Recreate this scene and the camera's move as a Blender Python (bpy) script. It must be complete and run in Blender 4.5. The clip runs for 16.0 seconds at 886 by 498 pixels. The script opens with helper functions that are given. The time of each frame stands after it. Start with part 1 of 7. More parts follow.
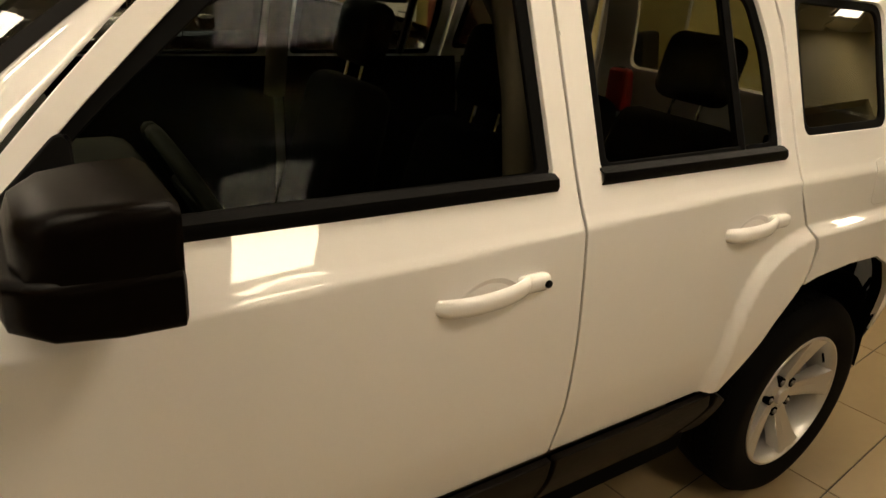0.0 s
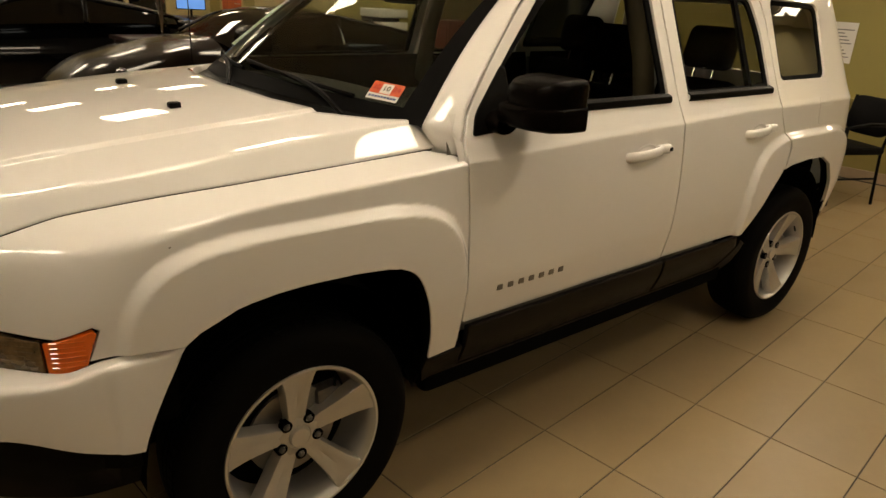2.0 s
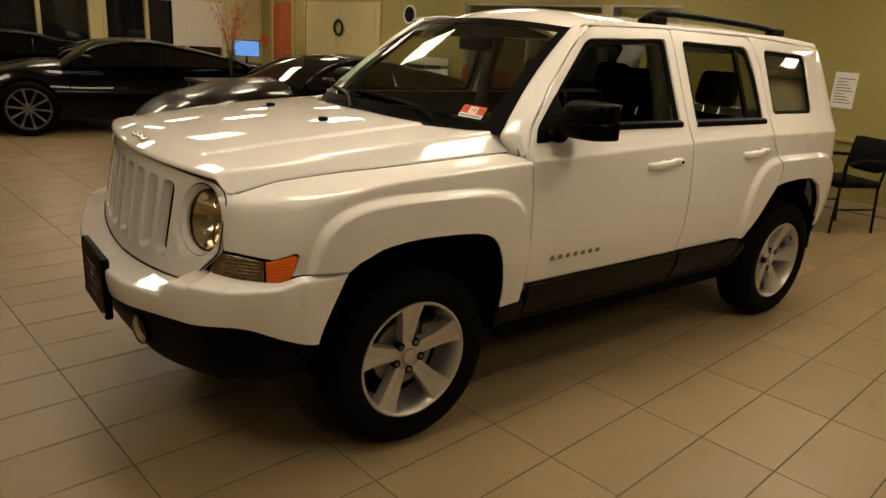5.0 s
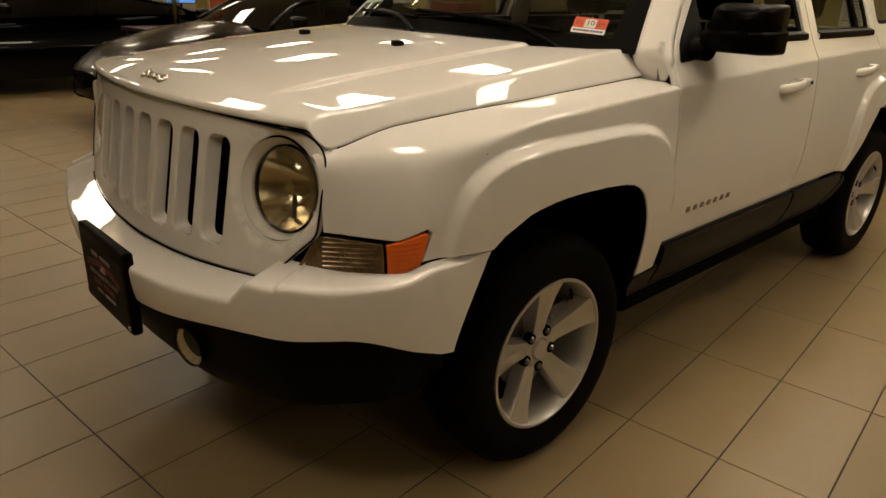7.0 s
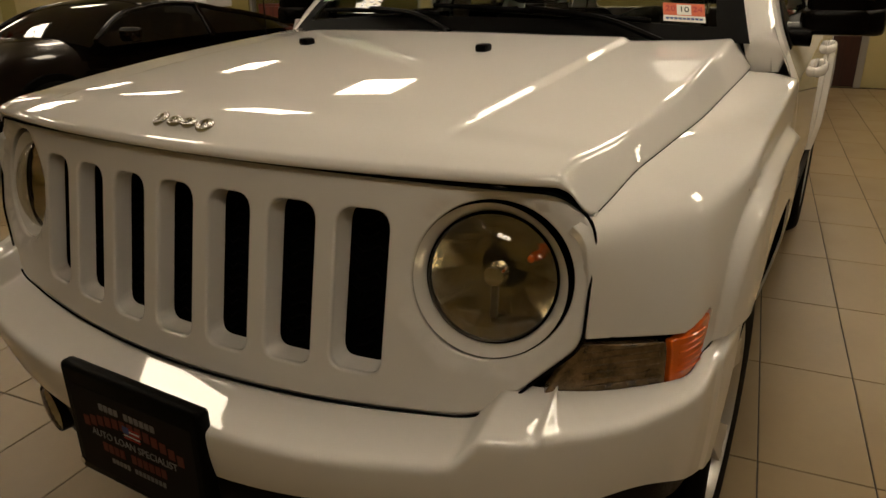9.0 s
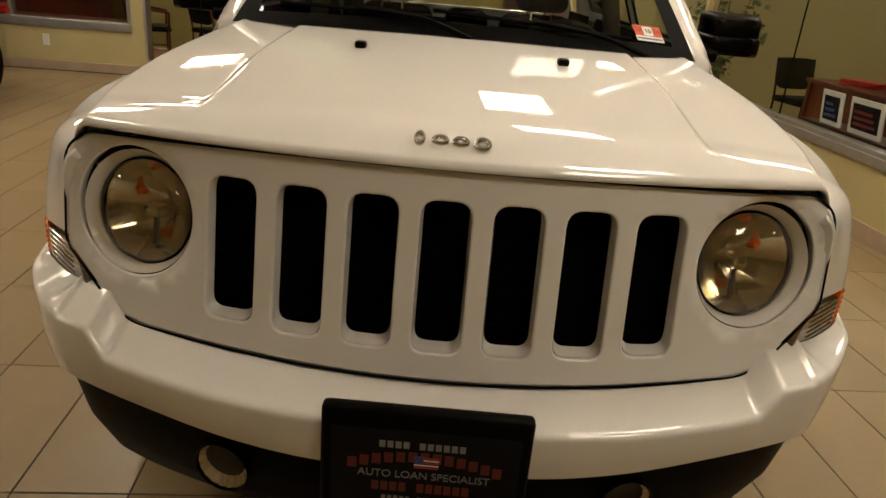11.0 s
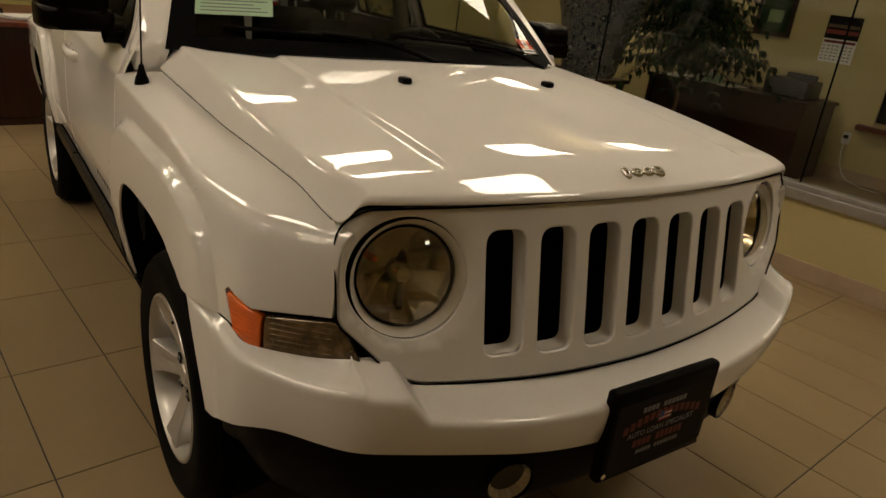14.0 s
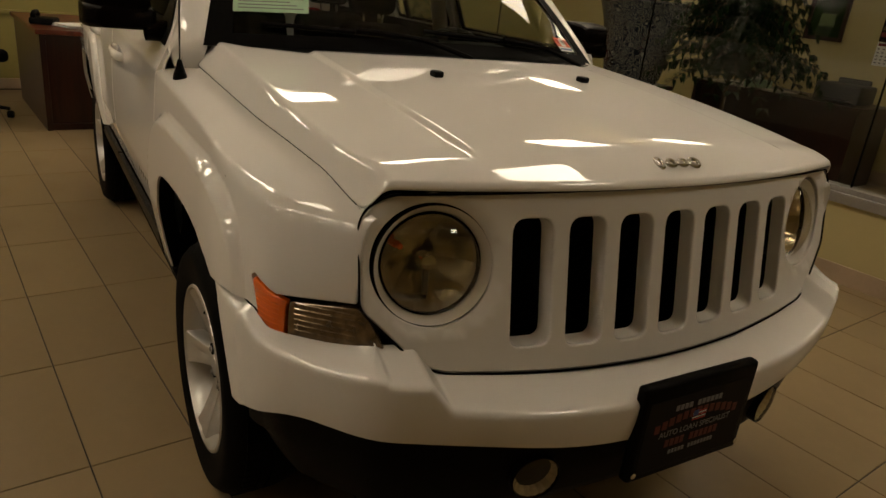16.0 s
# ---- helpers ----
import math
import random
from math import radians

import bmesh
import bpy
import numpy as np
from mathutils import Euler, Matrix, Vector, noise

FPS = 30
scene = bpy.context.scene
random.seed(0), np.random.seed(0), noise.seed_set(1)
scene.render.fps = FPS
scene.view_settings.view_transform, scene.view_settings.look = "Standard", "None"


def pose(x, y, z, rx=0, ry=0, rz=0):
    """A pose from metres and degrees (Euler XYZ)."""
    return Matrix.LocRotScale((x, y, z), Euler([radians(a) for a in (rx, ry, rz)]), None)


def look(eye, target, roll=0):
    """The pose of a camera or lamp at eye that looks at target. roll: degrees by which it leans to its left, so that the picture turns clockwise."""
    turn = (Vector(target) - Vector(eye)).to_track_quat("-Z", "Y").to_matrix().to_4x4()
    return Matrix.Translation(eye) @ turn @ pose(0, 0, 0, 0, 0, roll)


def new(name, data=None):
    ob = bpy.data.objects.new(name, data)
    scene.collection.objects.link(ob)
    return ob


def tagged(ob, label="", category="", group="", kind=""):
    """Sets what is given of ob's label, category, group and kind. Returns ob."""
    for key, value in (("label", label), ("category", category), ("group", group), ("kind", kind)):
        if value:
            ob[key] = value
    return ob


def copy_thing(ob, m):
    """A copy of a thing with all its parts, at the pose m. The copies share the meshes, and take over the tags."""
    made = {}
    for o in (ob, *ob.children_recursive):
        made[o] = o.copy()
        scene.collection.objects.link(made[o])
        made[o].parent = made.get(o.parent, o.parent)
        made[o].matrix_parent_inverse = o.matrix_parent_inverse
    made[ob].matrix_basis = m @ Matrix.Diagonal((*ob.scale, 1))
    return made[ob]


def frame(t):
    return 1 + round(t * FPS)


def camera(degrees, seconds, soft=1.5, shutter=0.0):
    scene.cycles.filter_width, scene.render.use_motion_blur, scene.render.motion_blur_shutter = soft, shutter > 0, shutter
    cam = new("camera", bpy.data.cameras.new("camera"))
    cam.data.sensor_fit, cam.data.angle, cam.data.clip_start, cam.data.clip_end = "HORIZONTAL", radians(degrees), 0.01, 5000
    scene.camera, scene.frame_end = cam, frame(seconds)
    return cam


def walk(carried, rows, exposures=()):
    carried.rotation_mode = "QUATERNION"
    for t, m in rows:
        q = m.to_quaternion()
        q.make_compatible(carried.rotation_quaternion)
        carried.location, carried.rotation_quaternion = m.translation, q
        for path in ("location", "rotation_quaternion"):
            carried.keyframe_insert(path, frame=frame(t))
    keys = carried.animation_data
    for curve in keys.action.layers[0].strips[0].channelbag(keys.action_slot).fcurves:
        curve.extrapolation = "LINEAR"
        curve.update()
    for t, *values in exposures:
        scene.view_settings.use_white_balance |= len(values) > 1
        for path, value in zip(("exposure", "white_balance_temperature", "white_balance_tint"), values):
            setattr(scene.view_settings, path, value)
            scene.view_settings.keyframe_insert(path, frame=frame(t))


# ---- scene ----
cam = camera(65.4, 16.0)
PATH = [
    (0, (-0.629, 1.701, 1.533), (-1.695, 0.193, 0.766), 4.9),
    (0.5, (-0.292, 1.847, 1.527), (-1.36, 0.328, 0.786), 4.0),
    (1, (0.024, 1.959, 1.549), (-1.108, 0.467, 0.847), 5.3),
    (1.5, (0.412, 2.045, 1.55), (-0.814, 0.634, 0.839), 8.4),
    (2, (0.727, 2.241, 1.503), (-0.476, 0.809, 0.796), 3.2),
    (2.5, (0.99, 2.41, 1.516), (-0.202, 0.934, 0.883), 2.6),
    (3, (1.238, 2.622, 1.529), (0.08, 1.114, 0.91), 5.7),
    (3.5, (1.302, 2.782, 1.551), (0.215, 1.219, 0.937), 4.6),
    (3.7, (1.299, 2.818, 1.546), (0.191, 1.261, 0.956), 4.3),
    (5.8, (1.392, 2.488, 1.432), (0.186, 1.016, 0.816), 2.8),
    (6, (1.392, 2.39, 1.413), (0.205, 0.926, 0.745), 1.7),
    (6.5, (1.377, 2.112, 1.374), (0.183, 0.658, 0.695), 0.1),
    (7, (1.413, 1.899, 1.319), (0.133, 0.538, 0.605), 1.6),
    (7.5, (1.465, 1.649, 1.307), (0.006, 0.476, 0.605), -1.9),
    (8, (1.459, 1.406, 1.27), (-0.046, 0.311, 0.536), -0.0),
    (8.2, (1.446, 1.308, 1.276), (-0.076, 0.237, 0.543), -0.1),
    (10.3, (1.685, 0.372, 1.294), (-0.127, 0.002, 0.532), 1.6),
    (10.5, (1.723, 0.252, 1.309), (-0.106, 0.026, 0.533), 2.6),
    (11, (1.851, 0.004, 1.332), (-0.009, -0.005, 0.597), 5.0),
    (11.5, (1.816, -0.27, 1.312), (-0.004, -0.085, 0.504), 2.9),
    (12, (1.792, -0.521, 1.323), (-0.013, -0.104, 0.568), 4.8),
    (12.5, (1.802, -0.755, 1.332), (0.1, -0.064, 0.54), 6.4),
    (13, (1.698, -0.922, 1.355), (0.045, -0.109, 0.575), 5.9),
    (13.5, (1.674, -1.083, 1.408), (0.106, -0.101, 0.649), 7.0),
    (14, (1.661, -1.223, 1.414), (0.157, -0.122, 0.692), 7.2),
    (14.5, (1.63, -1.269, 1.401), (0.137, -0.147, 0.683), 7.8),
    (15, (1.626, -1.279, 1.398), (0.142, -0.151, 0.671), 8.0),
    (15.5, (1.628, -1.262, 1.393), (0.149, -0.138, 0.65), 8.5),
    (16, (1.681, -1.193, 1.371), (0.101, -0.19, 0.664), 6.5),
]
walk(cam, [(t, look(eye, target, roll)) for t, eye, target, roll in PATH], [(0, 0.42, 6800, 10), (0.9, 0.57, 6800, 10), (1.5, 0.30, 6850, 10), (2.5, 0.30, 6900, 10), (3.5, 0.32, 6950, 10), (6, 0.28, 6800, 10), (6.5, 0.43, 6750, 10), (7, 0.08, 6800, 10), (7.5, 0.23, 6700, 10), (8.2, -0.37, 6700, 10), (10.3, 0.31, 6450, 10), (12.8, 0.61, 6450, 10), (14.3, -0.19, 6750, 10), (16, -0.29, 6800, 10)])

# ---------------------------------------------------------------- light
world = bpy.data.worlds.new("night")
world.use_nodes = True
scene.world = world
world.node_tree.nodes["Background"].inputs[0].default_value = (0.012, 0.014, 0.02, 1)
world.node_tree.nodes["Background"].inputs[1].default_value = 0.6
CEILING = 2.75

# ---------------------------------------------------------------- materials
MATS = {}


def material(name, color, rough=0.5, metal=0.0, vary=0.12, scale=6.0, bump=0.0, bump_scale=120.0, coat=0.0,
             coat_rough=0.03, emit=0.0, spec=0.5, per_object=0.0, stain=None, rough_vary=0.0):
    """A painted or natural surface: colour that drifts at two scales, fine relief, uneven gloss."""
    m = bpy.data.materials.new(name)
    m.use_nodes = True
    nt = m.node_tree
    N, L = nt.nodes, nt.links
    b = N["Principled BSDF"]
    b.inputs["Roughness"].default_value = rough
    b.inputs["Metallic"].default_value = metal
    b.inputs["Coat Weight"].default_value = coat
    b.inputs["Coat Roughness"].default_value = coat_rough
    b.inputs["Specular IOR Level"].default_value = spec
    tc = N.new("ShaderNodeTexCoord")
    n1 = N.new("ShaderNodeTexNoise")
    n1.inputs["Scale"].default_value, n1.inputs["Detail"].default_value = scale, 6
    n2 = N.new("ShaderNodeTexNoise")
    n2.inputs["Scale"].default_value, n2.inputs["Detail"].default_value = scale * 9, 4
    L.new(tc.outputs["Object"], n1.inputs["Vector"]), L.new(tc.outputs["Object"], n2.inputs["Vector"])
    add = N.new("ShaderNodeMath")
    add.operation = "MULTIPLY_ADD"
    add.inputs[1].default_value = 0.35
    L.new(n2.outputs["Fac"], add.inputs[0]), L.new(n1.outputs["Fac"], add.inputs[2])
    ramp = N.new("ShaderNodeMapRange")
    ramp.inputs[1].default_value, ramp.inputs[2].default_value = 0.4, 0.95
    ramp.inputs[3].default_value, ramp.inputs[4].default_value = 1 - vary, 1 + vary
    L.new(add.outputs[0], ramp.inputs[0])
    val = ramp.outputs[0]
    if per_object:
        oi = N.new("ShaderNodeObjectInfo")
        mr = N.new("ShaderNodeMapRange")
        mr.inputs[3].default_value, mr.inputs[4].default_value = 1 - per_object, 1 + per_object
        L.new(oi.outputs["Random"], mr.inputs[0])
        mul = N.new("ShaderNodeMath")
        mul.operation = "MULTIPLY"
        L.new(val, mul.inputs[0]), L.new(mr.outputs[0], mul.inputs[1])
        val = mul.outputs[0]
    mix = N.new("ShaderNodeVectorMath")
    mix.operation = "SCALE"
    mix.inputs[0].default_value = color[:3]
    L.new(val, mix.inputs["Scale"])
    col = mix.outputs[0]
    if stain:
        n3 = N.new("ShaderNodeTexNoise")
        n3.inputs["Scale"].default_value, n3.inputs["Detail"].default_value = stain[1], 8
        L.new(tc.outputs["Object"], n3.inputs["Vector"])
        r3 = N.new("ShaderNodeMapRange")
        r3.inputs[1].default_value, r3.inputs[2].default_value = 0.52, 0.72
        L.new(n3.outputs["Fac"], r3.inputs[0])
        mx = N.new("ShaderNodeMix")
        mx.data_type = "RGBA"
        L.new(r3.outputs[0], mx.inputs[0]), L.new(col, mx.inputs[6])
        mx.inputs[7].default_value = (*stain[0], 1)
        col = mx.outputs[2]
    L.new(col, b.inputs["Base Color"])
    if rough_vary:
        rr = N.new("ShaderNodeMapRange")
        rr.inputs[1].default_value, rr.inputs[2].default_value = 0.3, 0.7
        rr.inputs[3].default_value, rr.inputs[4].default_value = max(0.01, rough - rough_vary), rough + rough_vary
        L.new(n1.outputs["Fac"], rr.inputs[0]), L.new(rr.outputs[0], b.inputs["Roughness"])
    if bump:
        n4 = N.new("ShaderNodeTexNoise")
        n4.inputs["Scale"].default_value, n4.inputs["Detail"].default_value = bump_scale, 5
        L.new(tc.outputs["Object"], n4.inputs["Vector"])
        bp = N.new("ShaderNodeBump")
        bp.inputs["Strength"].default_value, bp.inputs["Distance"].default_value = bump, 0.002
        L.new(n4.outputs["Fac"], bp.inputs["Height"]), L.new(bp.outputs[0], b.inputs["Normal"])
    if emit:
        b.inputs["Emission Color"].default_value = (*color[:3], 1)
        b.inputs["Emission Strength"].default_value = emit
    MATS[name] = m
    return m


def glass(name, tint, rough=0.0, gloss=1.0):
    """A thin pane: what lies behind shows through its tint, and it mirrors more at a glancing view."""
    m = bpy.data.materials.new(name)
    m.use_nodes = True
    nt = m.node_tree
    N, L = nt.nodes, nt.links
    N.remove(N["Principled BSDF"])
    out = N["Material Output"]
    tr, gl, mix, fr = (N.new("ShaderNode" + k) for k in ("BsdfTransparent", "BsdfGlossy", "MixShader", "LayerWeight"))
    tr.inputs[0].default_value = (*tint, 1)
    gl.inputs[0].default_value = (gloss, gloss, gloss, 1)
    gl.inputs["Roughness"].default_value = rough
    fr.inputs[0].default_value = 0.5
    pw, ma = N.new("ShaderNodeMath"), N.new("ShaderNodeMath")
    pw.operation, ma.operation = "POWER", "MULTIPLY_ADD"
    pw.inputs[1].default_value, ma.inputs[1].default_value, ma.inputs[2].default_value = 4.5, 0.55, 0.06
    L.new(fr.outputs["Facing"], pw.inputs[0]), L.new(pw.outputs[0], ma.inputs[0])
    L.new(ma.outputs[0], mix.inputs[0]), L.new(tr.outputs[0], mix.inputs[1]), L.new(gl.outputs[0], mix.inputs[2])
    L.new(mix.outputs[0], out.inputs[0])
    MATS[name] = m
    return m


def wood(name, dark, light, rough=0.3, scale=2.0, axis=0, coat=0.0):
    """Veneer with long stretched figure."""
    m = bpy.data.materials.new(name)
    m.use_nodes = True
    nt = m.node_tree
    N, L = nt.nodes, nt.links
    b = N["Principled BSDF"]
    tc, mp, n1, n2, rp = (N.new("ShaderNode" + k) for k in ("TexCoord", "Mapping", "TexNoise", "TexNoise", "ValToRGB"))
    s = [scale * 14] * 3
    s[axis] = scale
    mp.inputs["Scale"].default_value = s
    L.new(tc.outputs["Object"], mp.inputs[0])
    L.new(mp.outputs[0], n1.inputs["Vector"]), L.new(mp.outputs[0], n2.inputs["Vector"])
    n1.inputs["Scale"].default_value, n1.inputs["Detail"].default_value = 1.0, 6
    n1.inputs["Distortion"].default_value = 0.7
    n2.inputs["Scale"].default_value = 9
    ad = N.new("ShaderNodeMath")
    ad.operation = "MULTIPLY_ADD"
    ad.inputs[1].default_value = 0.25
    L.new(n2.outputs["Fac"], ad.inputs[0]), L.new(n1.outputs["Fac"], ad.inputs[2])
    L.new(ad.outputs[0], rp.inputs[0])
    rp.color_ramp.elements[0].position, rp.color_ramp.elements[0].color = 0.4, (*dark, 1)
    rp.color_ramp.elements[1].position, rp.color_ramp.elements[1].color = 0.85, (*light, 1)
    L.new(rp.outputs[0], b.inputs["Base Color"])
    b.inputs["Roughness"].default_value = rough
    b.inputs["Coat Weight"].default_value = coat
    bp = N.new("ShaderNodeBump")
    bp.inputs["Strength"].default_value, bp.inputs["Distance"].default_value = 0.15, 0.001
    L.new(n2.outputs["Fac"], bp.inputs["Height"]), L.new(bp.outputs[0], b.inputs["Normal"])
    MATS[name] = m
    return m


def tile_material():
    """Glazed porcelain in cream with faint cloudy veining, each tile a little different."""
    return material("porcelain_tile", (0.275, 0.200, 0.107), rough=0.34, vary=0.08, scale=2.2, per_object=0.06, rough_vary=0.05, spec=0.35,
                 stain=((0.232, 0.166, 0.086), 1.1))


white_paint = material("white_paint", (0.80, 0.775, 0.745), 0.42, vary=0.008, scale=3, coat=1.0, coat_rough=0.02, spec=0.0)
white_paint.node_tree.nodes["Principled BSDF"].inputs["Coat IOR"].default_value = 1.65
black_plastic = material("black_plastic", (0.0022, 0.0020, 0.0019), 0.42, vary=0.2, scale=20, bump=0.35, bump_scale=700, spec=0.05)
cladding_plastic = material("cladding_plastic", (0.0042, 0.0030, 0.0024), 0.42, vary=0.25, scale=9, bump=0.3, bump_scale=600, spec=0.14)
mirror_plastic = material("mirror_plastic", (0.0024, 0.0015, 0.0011), 0.27, vary=0.15, scale=14, bump=0.2, bump_scale=800, spec=0.05)
seal_rubber = material("seal_rubber", (0.004, 0.004, 0.004), 0.6, vary=0.1, spec=0.03)
# grey holds the shade that white paint has inside the door gaps
seam_shade_grey = material("seam_shade_grey", (0.20, 0.18, 0.15), 0.7, vary=0.1, spec=0.1)
# near-black for shade put into gaps and recesses, and for black parts
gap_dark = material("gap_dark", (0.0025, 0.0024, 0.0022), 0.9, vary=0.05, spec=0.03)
tyre_rubber = material("tyre_rubber", (0.0028, 0.0026, 0.0024), 0.72, vary=0.25, scale=12, bump=0.3, bump_scale=300, spec=0.06)
alloy = material("alloy_silver", (0.55, 0.53, 0.50), 0.38, 0.65, vary=0.05, scale=10, coat=0.6, coat_rough=0.08)
alloy_dark = material("alloy_dark", (0.16, 0.155, 0.15), 0.4, 0.8, vary=0.1)
steel_disc = material("steel_disc", (0.25, 0.24, 0.23), 0.35, 0.9, vary=0.2, scale=18)
chrome = material("chrome", (0.78, 0.77, 0.75), 0.08, 1.0, vary=0.02)
reflector = material("lamp_reflector", (0.72, 0.68, 0.57), 0.16, 1.0, vary=0.12, scale=30)
badge_grey = material("badge_grey", (0.22, 0.205, 0.185), 0.3, 0.7, vary=0.1)
amber_lens = material("amber_lens", (0.85, 0.15, 0.012), 0.14, vary=0.08, scale=30, coat=1.0)
clear_lens = material("clear_lens", (0.15, 0.10, 0.05), 0.14, 0.45, vary=0.75, scale=45, coat=1.0)
fog_pattern = material("fog_lamp_pattern", (0.60, 0.53, 0.40), 0.22, 0.3, vary=0.3, scale=40, coat=1.0)
red_lens = material("red_lens", (0.30, 0.01, 0.008), 0.12, vary=0.08, coat=1.0)
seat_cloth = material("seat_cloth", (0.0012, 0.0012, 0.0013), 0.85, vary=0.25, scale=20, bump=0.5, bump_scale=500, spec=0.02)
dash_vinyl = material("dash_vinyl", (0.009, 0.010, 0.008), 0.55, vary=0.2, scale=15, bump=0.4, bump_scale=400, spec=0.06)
trim_beige = material("pillar_trim", (0.085, 0.066, 0.045), 0.7, vary=0.1, scale=8)
tile_mat = tile_material()
grout = material("grout", (0.045, 0.036, 0.027), 0.85, vary=0.3, scale=4, bump=0.4)
wall_yellow = material("yellow_wall_paint", (0.30, 0.255, 0.08), 0.55, vary=0.04, scale=1.5, bump=0.12, bump_scale=240)
wall_cream = material("cream_wall_paint", (0.47, 0.40, 0.195), 0.55, vary=0.04, scale=1.5, bump=0.12, bump_scale=240)
base_tile = material("baseboard_tile", (0.40, 0.30, 0.21), 0.3, vary=0.12, scale=5)
ceiling_paint = material("ceiling_panel", (0.78, 0.74, 0.66), 0.8, vary=0.05, scale=3, bump=0.3, bump_scale=160)
grid_metal = material("ceiling_grid", (0.8, 0.78, 0.72), 0.45, vary=0.03)
rail_metal = material("brushed_rail", (0.42, 0.41, 0.40), 0.35, 0.75, vary=0.1, scale=10)
mahogany = wood("mahogany", (0.008, 0.0018, 0.0012), (0.034, 0.007, 0.0035), 0.32, 1.6, 2, coat=0.1)
cherry = wood("cherry_veneer", (0.055, 0.009, 0.004), (0.15, 0.027, 0.010), 0.35, 1.6, 2, coat=0.1)
oak_floor = wood("oak_floorboards", (0.22, 0.09, 0.03), (0.42, 0.20, 0.08), 0.35, 1.2, 0)
door_red = wood("red_door_veneer", (0.018, 0.003, 0.002), (0.045, 0.007, 0.005), 0.35, 1.5, 2, coat=0.2)
orange_door = wood("orange_door_veneer", (0.30, 0.055, 0.018), (0.50, 0.12, 0.04), 0.4, 1.4, 2)
office_black = material("office_black", (0.004, 0.004, 0.0045), 0.55, vary=0.2, scale=12, bump=0.3, bump_scale=350, spec=0.08)
paper = material("paper", (0.72, 0.71, 0.68), 0.7, vary=0.04, scale=8)
paper_green = material("green_paper", (0.40, 0.60, 0.42), 0.6, vary=0.03)
print_grey = material("print_grey", (0.20, 0.20, 0.205), 0.7, vary=0.1)
print_dark = material("print_dark", (0.006, 0.006, 0.007), 0.5, vary=0.1, spec=0.1)
red_dim = material("red_dim", (0.11, 0.008, 0.006), 0.5, vary=0.1)
red_print = material("red_print", (0.42, 0.025, 0.02), 0.5, vary=0.08)
blue_print = material("blue_print", (0.03, 0.06, 0.22), 0.5, vary=0.08)
orange_print = material("orange_print", (0.62, 0.10, 0.03), 0.5, vary=0.06)
leaf_green = material("leaf_green", (0.008, 0.024, 0.005), 0.55, spec=0.12, vary=0.45, scale=14, per_object=0.2)
leaf_light = material("leaf_light", (0.085, 0.14, 0.035), 0.5, vary=0.4, scale=14)
bark = material("bark", (0.10, 0.062, 0.035), 0.85, vary=0.3, scale=30, bump=0.6, bump_scale=150)
white_plastic = material("white_plastic", (0.66, 0.65, 0.62), 0.4, vary=0.04)
grey_plastic = material("grey_plastic", (0.045, 0.045, 0.045), 0.5, vary=0.1)
black_car_paint = material("black_car_paint", (0.0012, 0.0012, 0.0014), 0.25, vary=0.1, spec=0.05, coat=0.3, coat_rough=0.015)
brown_car_paint = material("brown_car_paint", (0.0030, 0.0014, 0.0008), 0.25, vary=0.1, spec=0.05, coat=0.4, coat_rough=0.015)
smoked_lens = material("smoked_lens", (0.02, 0.019, 0.017), 0.1, 0.3, vary=0.4, scale=20, coat=0.8)
red_leather = material("red_leather", (0.16, 0.012, 0.010), 0.45, vary=0.15, scale=12, bump=0.3)
flower_red = material("flower_orange", (0.66, 0.085, 0.03), 0.55, vary=0.3, scale=20)
window_night = material("night_window_pane", (0.006, 0.007, 0.010), 0.05, vary=0.1)
curtain_cloth = material("blind_cloth", (0.60, 0.55, 0.46), 0.8, vary=0.06, scale=9, bump=0.3)
screen_blue = material("monitor_picture", (0.10, 0.25, 0.62), 0.3, vary=0.2, scale=8, emit=0.8)
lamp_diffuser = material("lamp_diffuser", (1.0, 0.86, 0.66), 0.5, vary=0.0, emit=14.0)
window_glass = glass("window_glass", (0.93, 0.94, 0.91), gloss=0.25)
car_glass = glass("car_glass", (0.84, 0.88, 0.80), gloss=0.55)
tint_glass = glass("tinted_glass", (0.06, 0.07, 0.085), gloss=1.0)
privacy_glass = glass("privacy_glass", (0.60, 0.60, 0.53), gloss=0.15)
side_glass = glass("side_glass", (0.80, 0.83, 0.75), gloss=0.04)
lamp_glass = glass("lamp_glass", (0.86, 0.82, 0.72))
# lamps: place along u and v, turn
# first, third and fourth entries are added to brighten the car's left side
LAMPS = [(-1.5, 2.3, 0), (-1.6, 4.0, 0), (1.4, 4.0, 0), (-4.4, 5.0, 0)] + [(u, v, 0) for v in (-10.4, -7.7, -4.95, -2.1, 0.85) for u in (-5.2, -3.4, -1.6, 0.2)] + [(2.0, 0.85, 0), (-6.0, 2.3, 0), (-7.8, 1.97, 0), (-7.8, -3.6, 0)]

from mathutils.geometry import delaunay_2d_cdt

# ---------------------------------------------------------------- building blocks
def thing(name, label, category, m=None, group="", kind=""):
    ob = tagged(new(name), label, category, group, kind)
    ob.empty_display_size = 0.1
    if m is not None:
        ob.matrix_basis = m
    return ob


